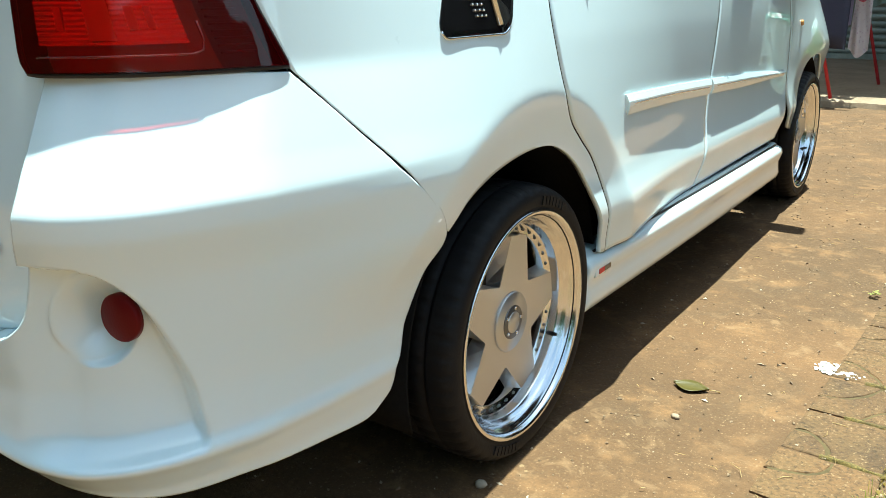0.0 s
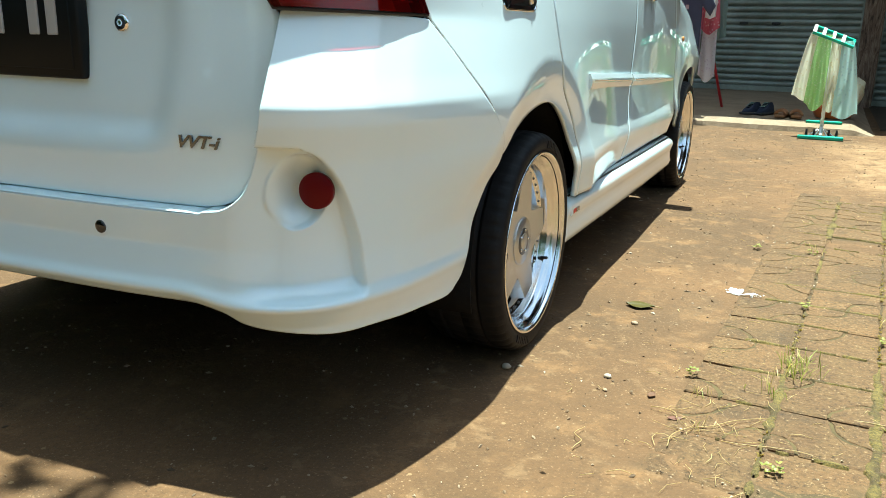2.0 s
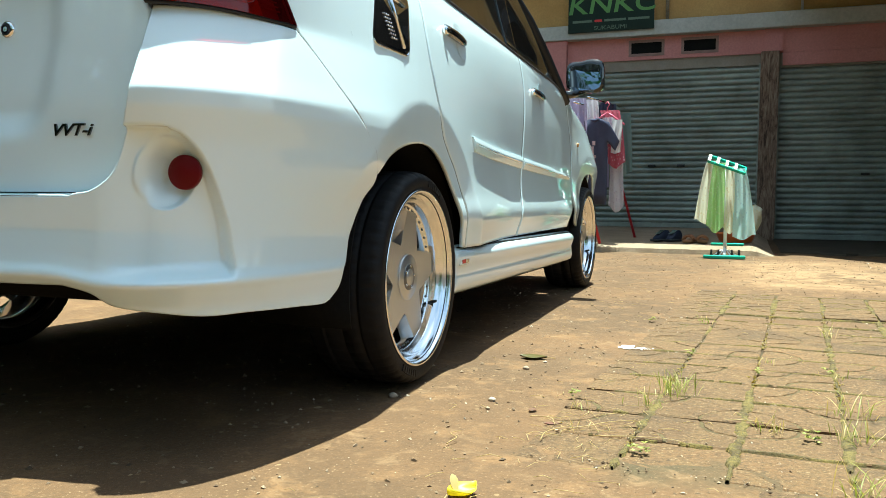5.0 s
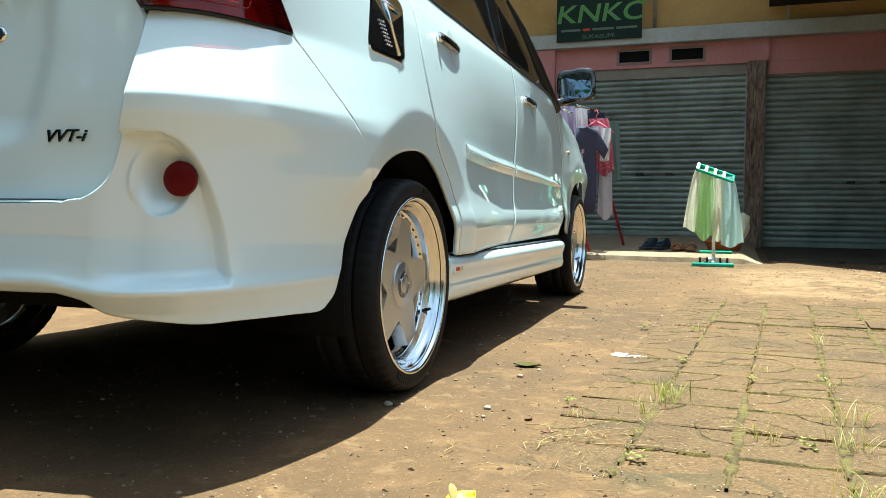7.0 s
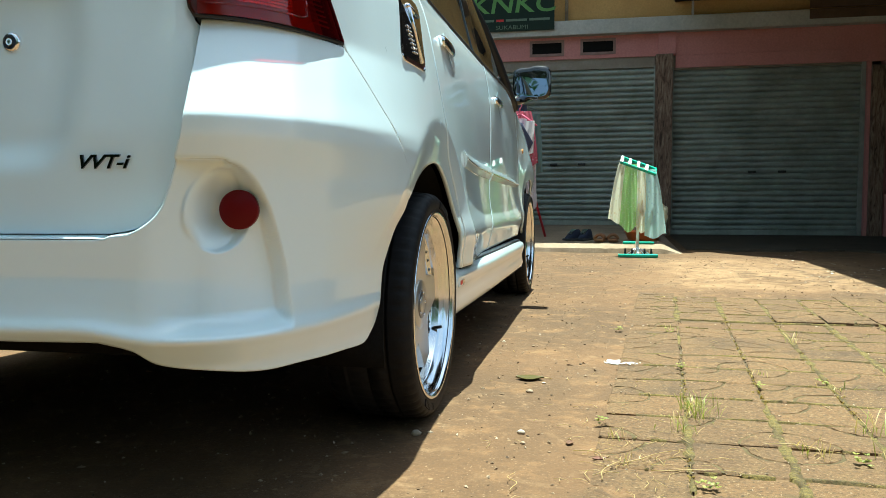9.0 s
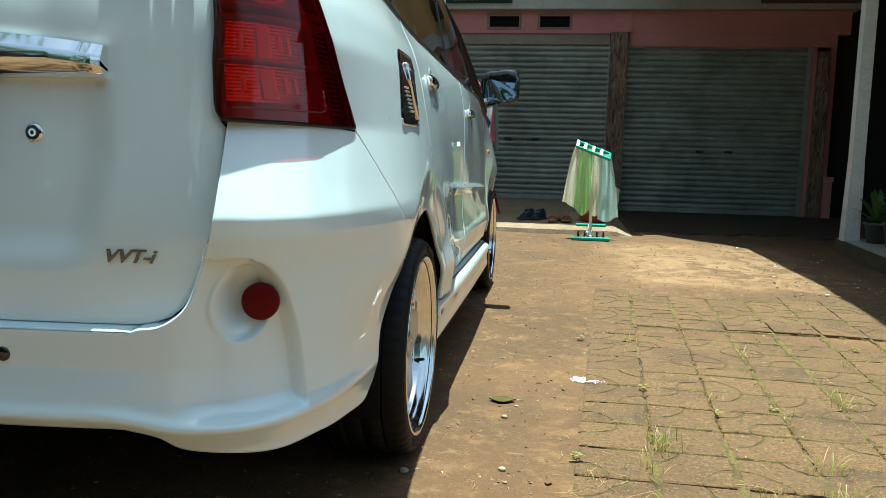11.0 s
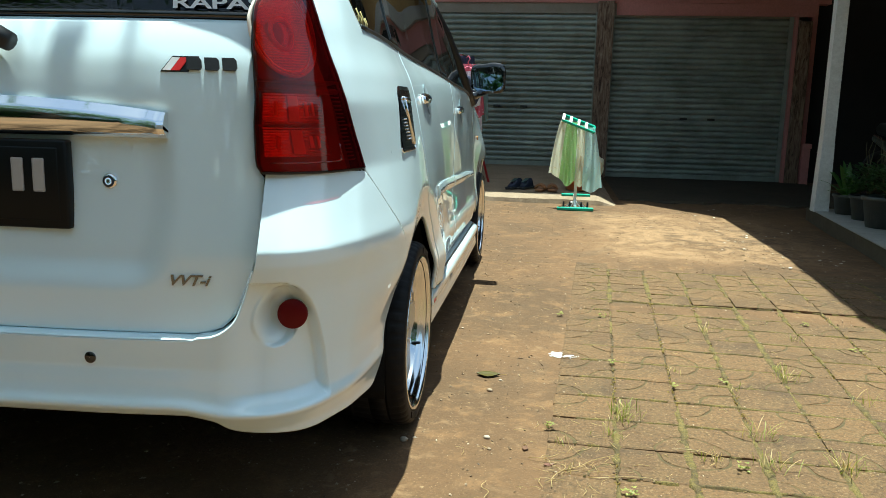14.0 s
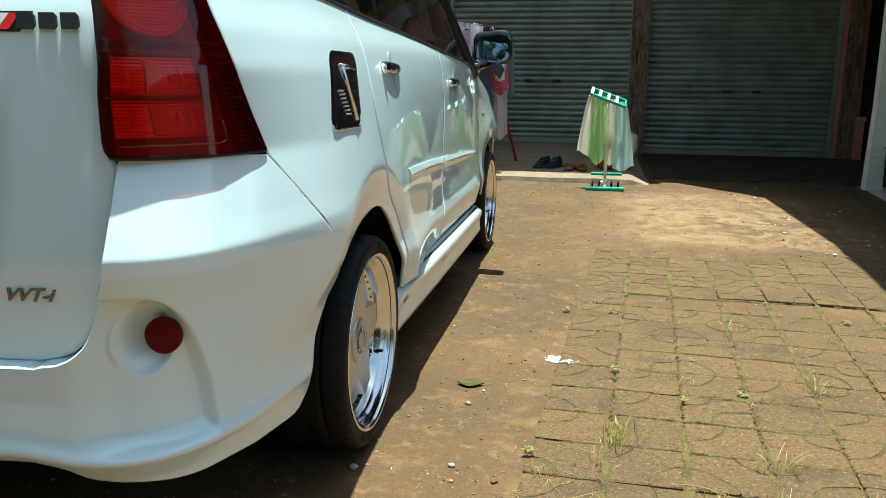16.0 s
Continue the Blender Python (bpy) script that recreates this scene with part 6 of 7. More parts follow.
def leaf_mat(name, a, b):
    m, p, nt = shader(name, a, 0.45)
    isl = nt.nodes.new("ShaderNodeNewGeometry").outputs["Random Per Island"]
    nt.links.new(mix(nt, isl, a, b), p.inputs["Base Color"])
    tr = node(nt, "ShaderNodeBsdfTranslucent", Color=(a[0] * 1.6, a[1] * 1.6, a[2], 1))
    ms = node(nt, "ShaderNodeMixShader", Fac=0.3)
    nt.links.new(p.outputs[0], ms.inputs[1])
    nt.links.new(tr.outputs[0], ms.inputs[2])
    nt.links.new(ms.outputs[0], nt.nodes["Material Output"].inputs[0])
    return m


LEAF = leaf_mat("green_leaf", (0.045, 0.11, 0.025), (0.09, 0.17, 0.04))
LEAF_DARK = leaf_mat("dark_leaf", (0.03, 0.075, 0.025), (0.06, 0.11, 0.035))
GRASS = leaf_mat("grass_blade", (0.15, 0.175, 0.026), (0.31, 0.28, 0.065))
DRY = leaf_mat("dry_straw", (0.42, 0.30, 0.13), (0.55, 0.42, 0.20))


def blade(bm, base, tip, w, droop=0.3, cup=0.15, seg=5):
    """A pointed leaf or blade, folded a little along its midrib."""
    base, tip = Vector(base), Vector(tip)
    d = tip - base
    sidev = d.cross(Vector((0, 0, 1)))
    sidev = sidev.normalized() if sidev.length > 1e-6 else Vector((1, 0, 0))
    prev = None
    for i in range(seg + 1):
        u = i / seg
        c = base + d * u + Vector((0, 0, droop * d.length * (u - u * u) * 2))
        ww = w * (math.sin(math.pi * min(1.0, 0.12 + 0.88 * u)) ** 0.8) if i < seg else 0.0005
        row = [bm.verts.new(c - sidev * ww + Vector((0, 0, cup * ww))), bm.verts.new(c), bm.verts.new(c + sidev * ww + Vector((0, 0, cup * ww)))]
        if prev:
            bm.faces.new((prev[0], prev[1], row[1], row[0]))
            bm.faces.new((prev[1], prev[2], row[2], row[1]))
        prev = row


def potted(x, y, r, h, plant, rnd, label):
    t = thing("potted_plant", label, "plant", Matrix.Translation((x, y, 0.124)), "pots on the porch edge")
    bm = lathe([(0.001, 0.0), (r * 0.74, 0.0), (r * 0.96, h * 0.86), (r * 1.04, h * 0.87), (r * 1.05, h), (r * 0.97, h), (r * 0.93, h * 0.88), (r * 0.9, h * 0.84)], 32)
    for v in bm.verts:
        v.co = Vector((v.co.y, v.co.z, v.co.x))
    part("pot", bm, POT, t)
    bm = lathe([(0.001, h * 0.86), (r * 0.92, h * 0.84)], 24)
    for v in bm.verts:
        v.co = Vector((v.co.y, v.co.z, v.co.x))
    part("soil", bm, SOIL, t)
    bm = bmesh.new()
    if plant == "rosette":
        for i in range(26):
            a, e, l = rnd.uniform(0, 6.28), rnd.uniform(0.2, 1.3), rnd.uniform(0.2, 0.36)
            blade(bm, (0.02 * math.cos(a), 0.02 * math.sin(a), h * 0.86), (l * math.cos(a) * math.cos(e), l * math.sin(a) * math.cos(e), h * 0.9 + l * math.sin(e)), 0.022, 0.25)
        part("leaves", bm, LEAF, t)
    else:
        for i in range(7):
            a = rnd.uniform(0, 6.28)
            pts = [Vector((0.015 * math.cos(a), 0.015 * math.sin(a), h * 0.85))]
            for k in range(5):
                pts.append(pts[-1] + Vector((rnd.uniform(-0.05, 0.05) + 0.02 * math.cos(a), rnd.uniform(-0.05, 0.05) + 0.02 * math.sin(a), rnd.uniform(0.06, 0.12))))
            tube(bm, pts, [0.006 - 0.0008 * k for k in range(6)], 5)
        part("stems", bm, speckled("green_stem", (0.08, 0.09, 0.04), (0.10, 0.07, 0.04), 30), t)
        bm = bmesh.new()
        for i in range(260):
            a, e, rr = rnd.uniform(0, 6.28), rnd.uniform(-0.5, 1.4), 0.16 * rnd.random() ** 0.5 * (1.5 if plant == "bush" else 1)
            c = Vector((rr * math.cos(a), rr * math.sin(a), h + rnd.uniform(0.04, 0.50 if plant == "bush" else 0.24)))
            l = rnd.uniform(0.03, 0.06)
            blade(bm, c, c + Vector((l * math.cos(a), l * math.sin(a), l * math.sin(e) * 0.6)), l * 0.35, 0.1, 0.2, 3)
        part("leaves", bm, LEAF_DARK if plant != "bush" else LEAF, t)


rnd = random.Random(5)
potted(3.80, 4.92, 0.11, 0.17, "rosette", rnd, "spiky green rosette plant in a dark plastic pot")
potted(3.83, 4.56, 0.13, 0.20, "low", rnd, "low leafy plant in a dark plastic pot")
potted(3.80, 4.12, 0.16, 0.24, "low", rnd, "leafy green plant in a wide dark pot")
potted(3.82, 3.62, 0.16, 0.24, "bush", rnd, "bushy green shrub in a dark plastic pot")
potted(4.15, 4.25, 0.15, 0.22, "bush", rnd, "tall leafy shrub in a dark pot behind the others")
# parked scooter in the shade of the porch: dark body with a red front
sc = thing("scooter", "dark scooter with a red front cowl parked in the porch shade", "scooter", Matrix.Translation((5.0, 6.3, 0.02)) @ pose(0, 0, 0, 0, 0, 200))
for y in (-0.60, 0.62):
    bm = lathe([(0.20, -0.04), (0.27, -0.045), (0.285, 0.0), (0.27, 0.045), (0.20, 0.04), (0.19, 0.0)], 32, True)
    part("wheel", bm, RUBBER, sc, at=Matrix.Translation((0, y, 0.285)))
bm = bmesh.new()
tube(bm, [(0, 0.60, 0.30), (0, 0.52, 0.60), (0, 0.40, 0.95)], [0.05, 0.09, 0.05], 12)
part("front_cowl", bm, RED_PRINT, sc)
bm = bmesh.new()
tube(bm, [(0, 0.35, 0.35), (0, 0.05, 0.32), (0, -0.25, 0.55), (0, -0.70, 0.70)], [0.09, 0.10, 0.15, 0.07], 12)
part("body", bm, GLOSS_BLACK, sc)
bm = bmesh.new()
tube(bm, [(0, 0.1, 0.72), (0, -0.3, 0.76), (0, -0.65, 0.80)], [0.08, 0.11, 0.07], 12)
part("seat", bm, BLACK_TRIM, sc)
bm = bmesh.new()
tube(bm, [(-0.32, 0.34, 1.02), (0, 0.40, 0.98), (0.32, 0.34, 1.02)], 0.016, 8)
part("handlebar", bm, BLACK_TRIM, sc)


# ---- litter, stones and weeds on the yard ----
rnd = random.Random(11)


def stone_bm(r, seed, flat=0.6):
    bm = bmesh.new()
    bmesh.ops.create_icosphere(bm, subdivisions=2, radius=r)
    for v in bm.verts:
        v.co *= 1 + 0.35 * noise.noise(v.co / r * 1.4 + Vector((seed, 0, 0)))
        v.co.z *= flat
    return bm


PALE_STONE = speckled("pale_pebble", (0.46, 0.39, 0.30), (0.36, 0.29, 0.21), 40, 0.9)
BROWN_STONE = speckled("brown_pebble", (0.28, 0.20, 0.13), (0.36, 0.27, 0.18), 40, 0.9)
for x, y, r, mat, label in ((0.824, -0.169, 0.012, PALE_STONE, "pale pebble beside the rear tyre"), (1.07, -0.105, 0.0095, PALE_STONE, "pale pebble on the mud"), (1.083, -0.185, 0.006, BROWN_STONE, "small brown pebble on the mud"), (1.048, 0.32, 0.010, BROWN_STONE, "small brown stone on the mud")):
    tagged(part("pebble", stone_bm(r, x * 7), mat, None, at=Matrix.Translation((x, y, ground_z(x, y) + r * 0.4))), label, "stone", "loose pebbles")
# countless grit
bm = bmesh.new()
for i in range(9000):
    x, y = rnd.uniform(-0.6, 3.2), rnd.uniform(-1.3, 5.6)
    r = rnd.choice((0.0012, 0.0015, 0.002, 0.0028, 0.004)) * rnd.uniform(0.8, 1.4)
    m = Matrix.Translation((x, y, ground_z(x, y) + r * 0.3)) @ pose(0, 0, 0, rnd.uniform(0, 90), 0, rnd.uniform(0, 360)) @ Matrix.Diagonal((r * rnd.uniform(0.8, 2.0), r, r * 0.7, 1))
    vs = [bm.verts.new(m @ Vector(c)) for c in ((1, 0, 0), (-1, 0, 0), (0, 1, 0), (0, -1, 0), (0, 0, 1), (0, 0, -1))]
    for a, b, c in ((0, 2, 4), (2, 1, 4), (1, 3, 4), (3, 0, 4), (2, 0, 5), (1, 2, 5), (3, 1, 5), (0, 3, 5)):
        bm.faces.new((vs[a], vs[b], vs[c]))
GRIT, p_, nt_ = shader("grit", (0.4, 0.33, 0.25), 0.9)
nt_.links.new(ramp(nt_, nt_.nodes.new("ShaderNodeNewGeometry").outputs["Random Per Island"], [(0.0, (0.07, 0.045, 0.025)), (0.4, (0.17, 0.11, 0.06)), (0.8, (0.30, 0.22, 0.14)), (1.0, (0.46, 0.37, 0.27))]), p_.inputs["Base Color"])
tagged(part("grit", bm, GRIT, None, smooth=False), "scattered grit and crumbs on the yard", "grit", kind="stuff")


def fallen_leaf(name, x, y, length, width, turn, curl, mat, label):
    bm = bmesh.new()
    rows = []
    for i in range(11):
        u = i / 10
        w = width * math.sin(math.pi * u ** 0.9) ** 1.15 + 0.0004
        row = []
        for j in range(7):
            v = j / 6 - 0.5
            row.append(bm.verts.new(((u - 0.5) * length, v * 2 * w, 0.0015 + curl * (1.2 * v * v * 2 + 0.6 * (u - 0.5) ** 2 * 2) * 1.0)))
        rows.append(row)
    for a, b in zip(rows, rows[1:]):
        for j in range(6):
            bm.faces.new((a[j], b[j], b[j + 1], a[j + 1]))
    at = Matrix.Translation((x, y, ground_z(x, y) + 0.002)) @ pose(0, 0, 0, 0, 0, turn)
    t = thing(name, label, "leaf", at)
    thicken(part("leaf_blade", bm, mat, t), 0.0008, 0)
    bm = bmesh.new()
    tube(bm, [(length * 0.48, 0, 0.003 + curl * 0.3), (length * 0.62, 0.004, 0.005), (length * 0.78, 0.010, 0.001)], 0.0012, 6)
    part("leaf_stalk", bm, DRY, t)


fallen_leaf("fallen_leaf", 1.032, 0.477, 0.088, 0.030, 4, 0.009, leaf_mat("fallen_green_leaf", (0.075, 0.062, 0.014), (0.16, 0.125, 0.025)), "curled green leaf lying on the mud")
fallen_leaf("yellow_leaf", 1.215, -0.755, 0.062, 0.027, 235, 0.020, leaf_mat("yellow_leaf", (0.70, 0.62, 0.05), (0.72, 0.60, 0.06)), "curled yellow leaf lying on the mud")
bm = bmesh.new()
blade(bm, (0.0, 0.0, 0.0), (-0.012, 0.012, 0.026), 0.008, 0.2, 0.3, 4)
tagged(part("leaf_fold", bm, DRY, None, at=Matrix.Translation((1.203, -0.752, ground_z(1.203, -0.752) + 0.006))), "dry folded end of a yellow leaf", "leaf")
fallen_leaf("fallen_leaf", 0.36, -1.12, 0.07, 0.02, 30, 0.012, LEAF, "small green leaf lying in the shade")
fallen_leaf("dry_leaf", 1.19, -0.16, 0.034, 0.009, 80, 0.003, leaf_mat("dry_brown_leaf", (0.17, 0.09, 0.05), (0.2, 0.11, 0.07)), "dry brown leaf on the mud")
fallen_leaf("dry_leaf", 1.26, -0.26, 0.034, 0.009, 20, 0.003, leaf_mat("dry_red_leaf", (0.18, 0.08, 0.05), (0.2, 0.1, 0.07)), "dry reddish leaf by the paving edge")
# white splash of lime on the paving edge
bm = bmesh.new()
for i in range(170):
    a, r = rnd.uniform(0, 6.28), 0.029 * rnd.random() ** 1.1
    x, y, q = 1.295 + r * math.cos(a) * 1.3 + (0.05 if i % 5 == 0 else 0), 0.776 + r * math.sin(a) * 1.5, rnd.uniform(0.001, 0.0058)
    c = [bm.verts.new((x + q * math.cos(k) * rnd.uniform(0.7, 1.2), y + q * math.sin(k) * rnd.uniform(0.7, 1.2), ground_z(x, y) + 0.0035)) for k in np.linspace(0, 6.28, 9)[:-1]]
    bm.faces.new(c)
tagged(thicken(part("lime_splash", bm, WHITE_PRINT, None, smooth=False), 0.0008, -1), "splash of dried white lime on the ground", "stain")

# pale flakes and dead leaves in the shade by the porch
bm = bmesh.new()
for i in range(150):
    x, y = rnd.uniform(2.55, 3.40), rnd.uniform(2.4, 6.2)
    q, a = rnd.uniform(0.004, 0.014), rnd.uniform(0, 6.28)
    z = ground_z(x, y) + 0.004
    c = [bm.verts.new((x + q * math.cos(a + k) * rnd.uniform(0.6, 1.3), y + q * math.sin(a + k) * rnd.uniform(0.6, 1.3), z + rnd.uniform(0, 0.006))) for k in np.linspace(0, 6.28, 6)[:-1]]
    bm.faces.new(c)
FLAKE, p_, nt_ = shader("dead_leaf_flake", (0.3, 0.25, 0.18), 0.8)
nt_.links.new(ramp(nt_, nt_.nodes.new("ShaderNodeNewGeometry").outputs["Random Per Island"], [(0.0, (0.10, 0.06, 0.03)), (0.6, (0.26, 0.19, 0.11)), (1.0, (0.70, 0.66, 0.56))]), p_.inputs["Base Color"])
tagged(thicken(part("leaf_litter", bm, FLAKE, None, smooth=False), 0.001, 0), "pale flakes and dead leaves strewn by the porch", "litter", kind="stuff")

# weeds in the joints
U_, V_ = Vector((0.998, -0.06, 0)), Vector((0.06, 0.998, 0))
NODE = Vector((1.497, 0.51, 0))
CELL = 0.208


def grid_pt(i, j):
    return NODE + U_ * (CELL * i) + V_ * (CELL * j)


def tuft(x, y, n, hgt, spread, dry=0.25):
    bm, bd = bmesh.new(), bmesh.new()
    z = ground_z(x, y) + 0.004
    for i in range(n):
        a, l = rnd.uniform(0, 6.28), hgt * rnd.uniform(0.3, 0.88)
        lean = rnd.uniform(0.15, 1.1)
        bx, by = rnd.gauss(0, spread), rnd.gauss(0, spread)
        target = bd if rnd.random() < dry else bm
        blade(target, (bx, by, 0), (bx + l * math.sin(lean) * math.cos(a), by + l * math.sin(lean) * math.sin(a), l * math.cos(lean)), rnd.uniform(0.0007, 0.0014), 0.25, 0.3, 4)
    t = thing("grass_tuft", "tuft of green and straw-coloured grass in a paving joint", "grass", Matrix.Translation((x, y, z)), "weeds in the joints")
    if len(bm.verts):
        tagged(part("green_grass", bm, GRASS, t), kind="stuff")
    if len(bd.verts):
        tagged(part("dry_grass", bd, DRY, t), kind="stuff")


def clover(x, y, n, r):
    bm = bmesh.new()
    for i in range(n):
        a, d = rnd.uniform(0, 6.28), r * rnd.random() ** 0.6
        c = Vector((d * math.cos(a), d * math.sin(a), rnd.uniform(0.004, 0.022)))
        for k in range(3):
            b = a + 2.1 * k
            blade(bm, c, c + Vector((0.008 * math.cos(b), 0.008 * math.sin(b), 0.003)), 0.0036, 0.1, 0.2, 2)
    t = thing("weed", "small leafy weed growing in the paving", "weed", Matrix.Translation((x, y, ground_z(x, y) + 0.002)), "weeds in the joints")
    part("leaves", bm, GRASS, t)


for x, y, n, h, sp, dry in ((1.497, 0.10, 46, 0.085, 0.022, 0.15), (1.50, 0.18, 30, 0.06, 0.02, 0.2), (1.45, -0.03, 16, 0.07, 0.022, 0.5), (1.905, 0.02, 26, 0.09, 0.022, 0.35), (1.88, -0.20, 30, 0.07, 0.03, 0.4), (1.72, -0.16, 22, 0.06, 0.02, 0.7), (2.135, 0.60, 34, 0.085, 0.018, 0.35), (2.15, 0.72, 20, 0.05, 0.018, 0.5), (2.10, -0.17, 44, 0.08, 0.02, 0.35), (1.955, 1.23, 18, 0.08, 0.016, 0.6), (2.36, 0.40, 10, 0.09, 0.02, 0.4), (2.60, 0.60, 24, 0.07, 0.03, 0.3), (1.735, 0.62, 12, 0.04, 0.02, 0.3), (1.92, 0.45, 14, 0.04, 0.02, 0.4), (2.33, 1.15, 14, 0.05, 0.02, 0.4), (1.535, 1.45, 14, 0.04, 0.02, 0.3), (1.86, -0.55, 26, 0.10, 0.02, 0.4), (1.34, -0.28, 10, 0.05, 0.03, 0.9), (1.30, -0.12, 12, 0.05, 0.015, 0.6), (2.75, 1.0, 20, 0.06, 0.03, 0.3)):
    tuft(x, y, n, h, sp, dry)
for x, y, n, r in ((1.505, 0.67, 9, 0.016), (1.26, 0.0, 8, 0.018), (1.31, 1.39, 9, 0.018), (1.71, 0.44, 6, 0.018), (1.90, 0.52, 7, 0.02), (1.80, -0.22, 10, 0.02), (1.47, -0.42, 10, 0.022), (1.515, 1.40, 8, 0.02), (2.45, 1.42, 8, 0.02), (2.55, 1.05, 9, 0.025)):
    clover(x, y, n, r)
# moss in the open joints: countless
bm = bmesh.new()
for i in range(1500):
    gi, gj = rnd.randint(0, 6), rnd.uniform(-4.4, 10)
    p = grid_pt(gi, gj) + U_ * rnd.gauss(0, 0.005)
    if noise.noise((p.x * 3, p.y * 3, 7.0)) < -0.05:
        continue
    h = rnd.uniform(0.003, 0.007)
    for k in range(3):
        a = rnd.uniform(0, 6.28)
        blade(bm, (p.x, p.y, ground_z(p.x, p.y) + 0.001), (p.x + h * math.cos(a), p.y + h * math.sin(a), ground_z(p.x, p.y) + 0.002 + h), 0.003, 0.1, 0.2, 2)
tagged(part("moss", bm, leaf_mat("moss", (0.18, 0.128, 0.028), (0.30, 0.205, 0.050)), None), "yellow-green moss along the paving joints", "moss", kind="stuff")
MOSS_BED, p_, nt_ = shader("moss_bed", (0.1, 0.09, 0.03), 0.95)
geo_ = nt_.nodes.new("ShaderNodeNewGeometry").outputs["Position"]
c_ = mix(nt_, ramp(nt_, noise_tex(nt_, 14.0, 5, 0.65, geo_), [(0.40, (0, 0, 0)), (0.55, (1, 1, 1))]), (0.100, 0.063, 0.026), (0.200, 0.142, 0.038))
c_ = mix(nt_, ramp(nt_, noise_tex(nt_, 220.0, 3, 0.7, geo_), [(0.35, (0.8, 0.8, 0.8)), (0.6, (0, 0, 0))]), c_, (0.05, 0.045, 0.015))
nt_.links.new(c_, p_.inputs["Base Color"])
bump(nt_, p_, noise_tex(nt_, 260.0, 4, 0.7, geo_), 1.0, 0.006)
bm = bmesh.new()
for axis in (0, 1):
    for gi in range(0, 8 if axis == 0 else 15):
        prev = None
        for k in range(1100 if axis == 0 else 560):
            along = (-5 + k * 0.0137) if axis == 0 else (-0.6 + k * 0.0137)
            p = grid_pt(gi, along) if axis == 0 else grid_pt(along, gi - 4)
            cov = noise.noise((p.x * 2.1 + 3, p.y * 2.1, 7.0 + axis)) + 0.45 * noise.noise((p.x * 23, p.y * 23, 1.0))
            w = (0.0142 if axis == 0 else 0.0066) * ease(-0.60, -0.42, p.y) * min(1.3, max(0.0, cov * 2.6 + (0.5 if axis == 0 else 0.95) + 0.6 * noise.noise((p.x * 41, p.y * 41, 3.0))))
            if w < 0.0015 or p.x > 3.1 or p.y > 2.7 or p.y < -0.56 + 0.06 * noise.noise((p.x * 5, 1.0, 0.0)):
                prev = None
                continue
            d = (U_ if axis == 0 else V_)
            p = p + d * (0.009 * noise.noise((p.x * 14, p.y * 14, 5.0)))
            z = ground_z(p.x, p.y) + 0.0060
            h = 0.001 + 0.0035 * abs(noise.noise((p.x * 60, p.y * 60, 2.0)))
            row = [bm.verts.new((p.x + d.x * w * q, p.y + d.y * w * q, z + e)) for q, e in ((-1.0, -0.012), (-0.7, h * 0.5), (0.0, h), (0.7, h * 0.5), (1.0, -0.012))]
            if prev:
                for i in range(4):
                    bm.faces.new((prev[i], row[i], row[i + 1], prev[i + 1]))
            prev = row
bmesh.ops.recalc_face_normals(bm, faces=bm.faces)
tagged(part("moss", bm, MOSS_BED, None), "low olive moss and soil filling the paving joints", "moss", kind="stuff")
bm = bmesh.new()
for i in range(5200):
    along = rnd.random() < 0.6
    p = grid_pt(rnd.randint(0, 7), rnd.uniform(-5, 10)) if along else grid_pt(rnd.uniform(-0.9, 7), rnd.randint(-5, 10))
    p = p + U_ * rnd.gauss(0, 0.012) + V_ * rnd.gauss(0, 0.012)
    if p.x > 3.1 or p.y > 2.7 or noise.noise((p.x * 4, p.y * 4, 9.0)) < -0.1:
        continue
    r = rnd.uniform(0.0012, 0.0034)
    m = Matrix.Translation((p.x, p.y, ground_z(p.x, p.y) + 0.004 + r * 0.3)) @ pose(0, 0, 0, rnd.uniform(0, 90), 0, rnd.uniform(0, 360)) @ Matrix.Diagonal((r * rnd.uniform(0.8, 1.8), r, r * 0.7, 1))
    vs = [bm.verts.new(m @ Vector(c)) for c in ((1, 0, 0), (-1, 0, 0), (0, 1, 0), (0, -1, 0), (0, 0, 1), (0, 0, -1))]
    for a, b, c in ((0, 2, 4), (2, 1, 4), (1, 3, 4), (3, 0, 4), (2, 0, 5), (1, 2, 5), (3, 1, 5), (0, 3, 5)):
        bm.faces.new((vs[a], vs[b], vs[c]))
tagged(part("soil_crumbs", bm, GRIT, None, smooth=False), "loose soil crumbs along the paving joints", "soil", kind="stuff")
bm = bmesh.new()
for i in range(280):
    near = rnd.random() < 0.25
    x, y = (rnd.gauss(1.32, 0.10), rnd.gauss(-0.25, 0.22)) if near else (rnd.uniform(0.9, 3.0), rnd.uniform(-1.2, 3.0))
    a, l = rnd.uniform(0, 6.28), rnd.uniform(0.008, 0.045) * (1.4 if near else 0.8)
    z = ground_z(x, y) + 0.006
    tube(bm, [(x, y, z), (x + 0.5 * l * math.cos(a), y + 0.5 * l * math.sin(a), z + rnd.uniform(0, 0.005)), (x + l * math.cos(a + 0.3), y + l * math.sin(a + 0.3), z)], rnd.uniform(0.0004, 0.0008), 4)
tagged(part("dry_litter", bm, DRY, None), "short dry stems strewn over the yard", "litter", kind="stuff")
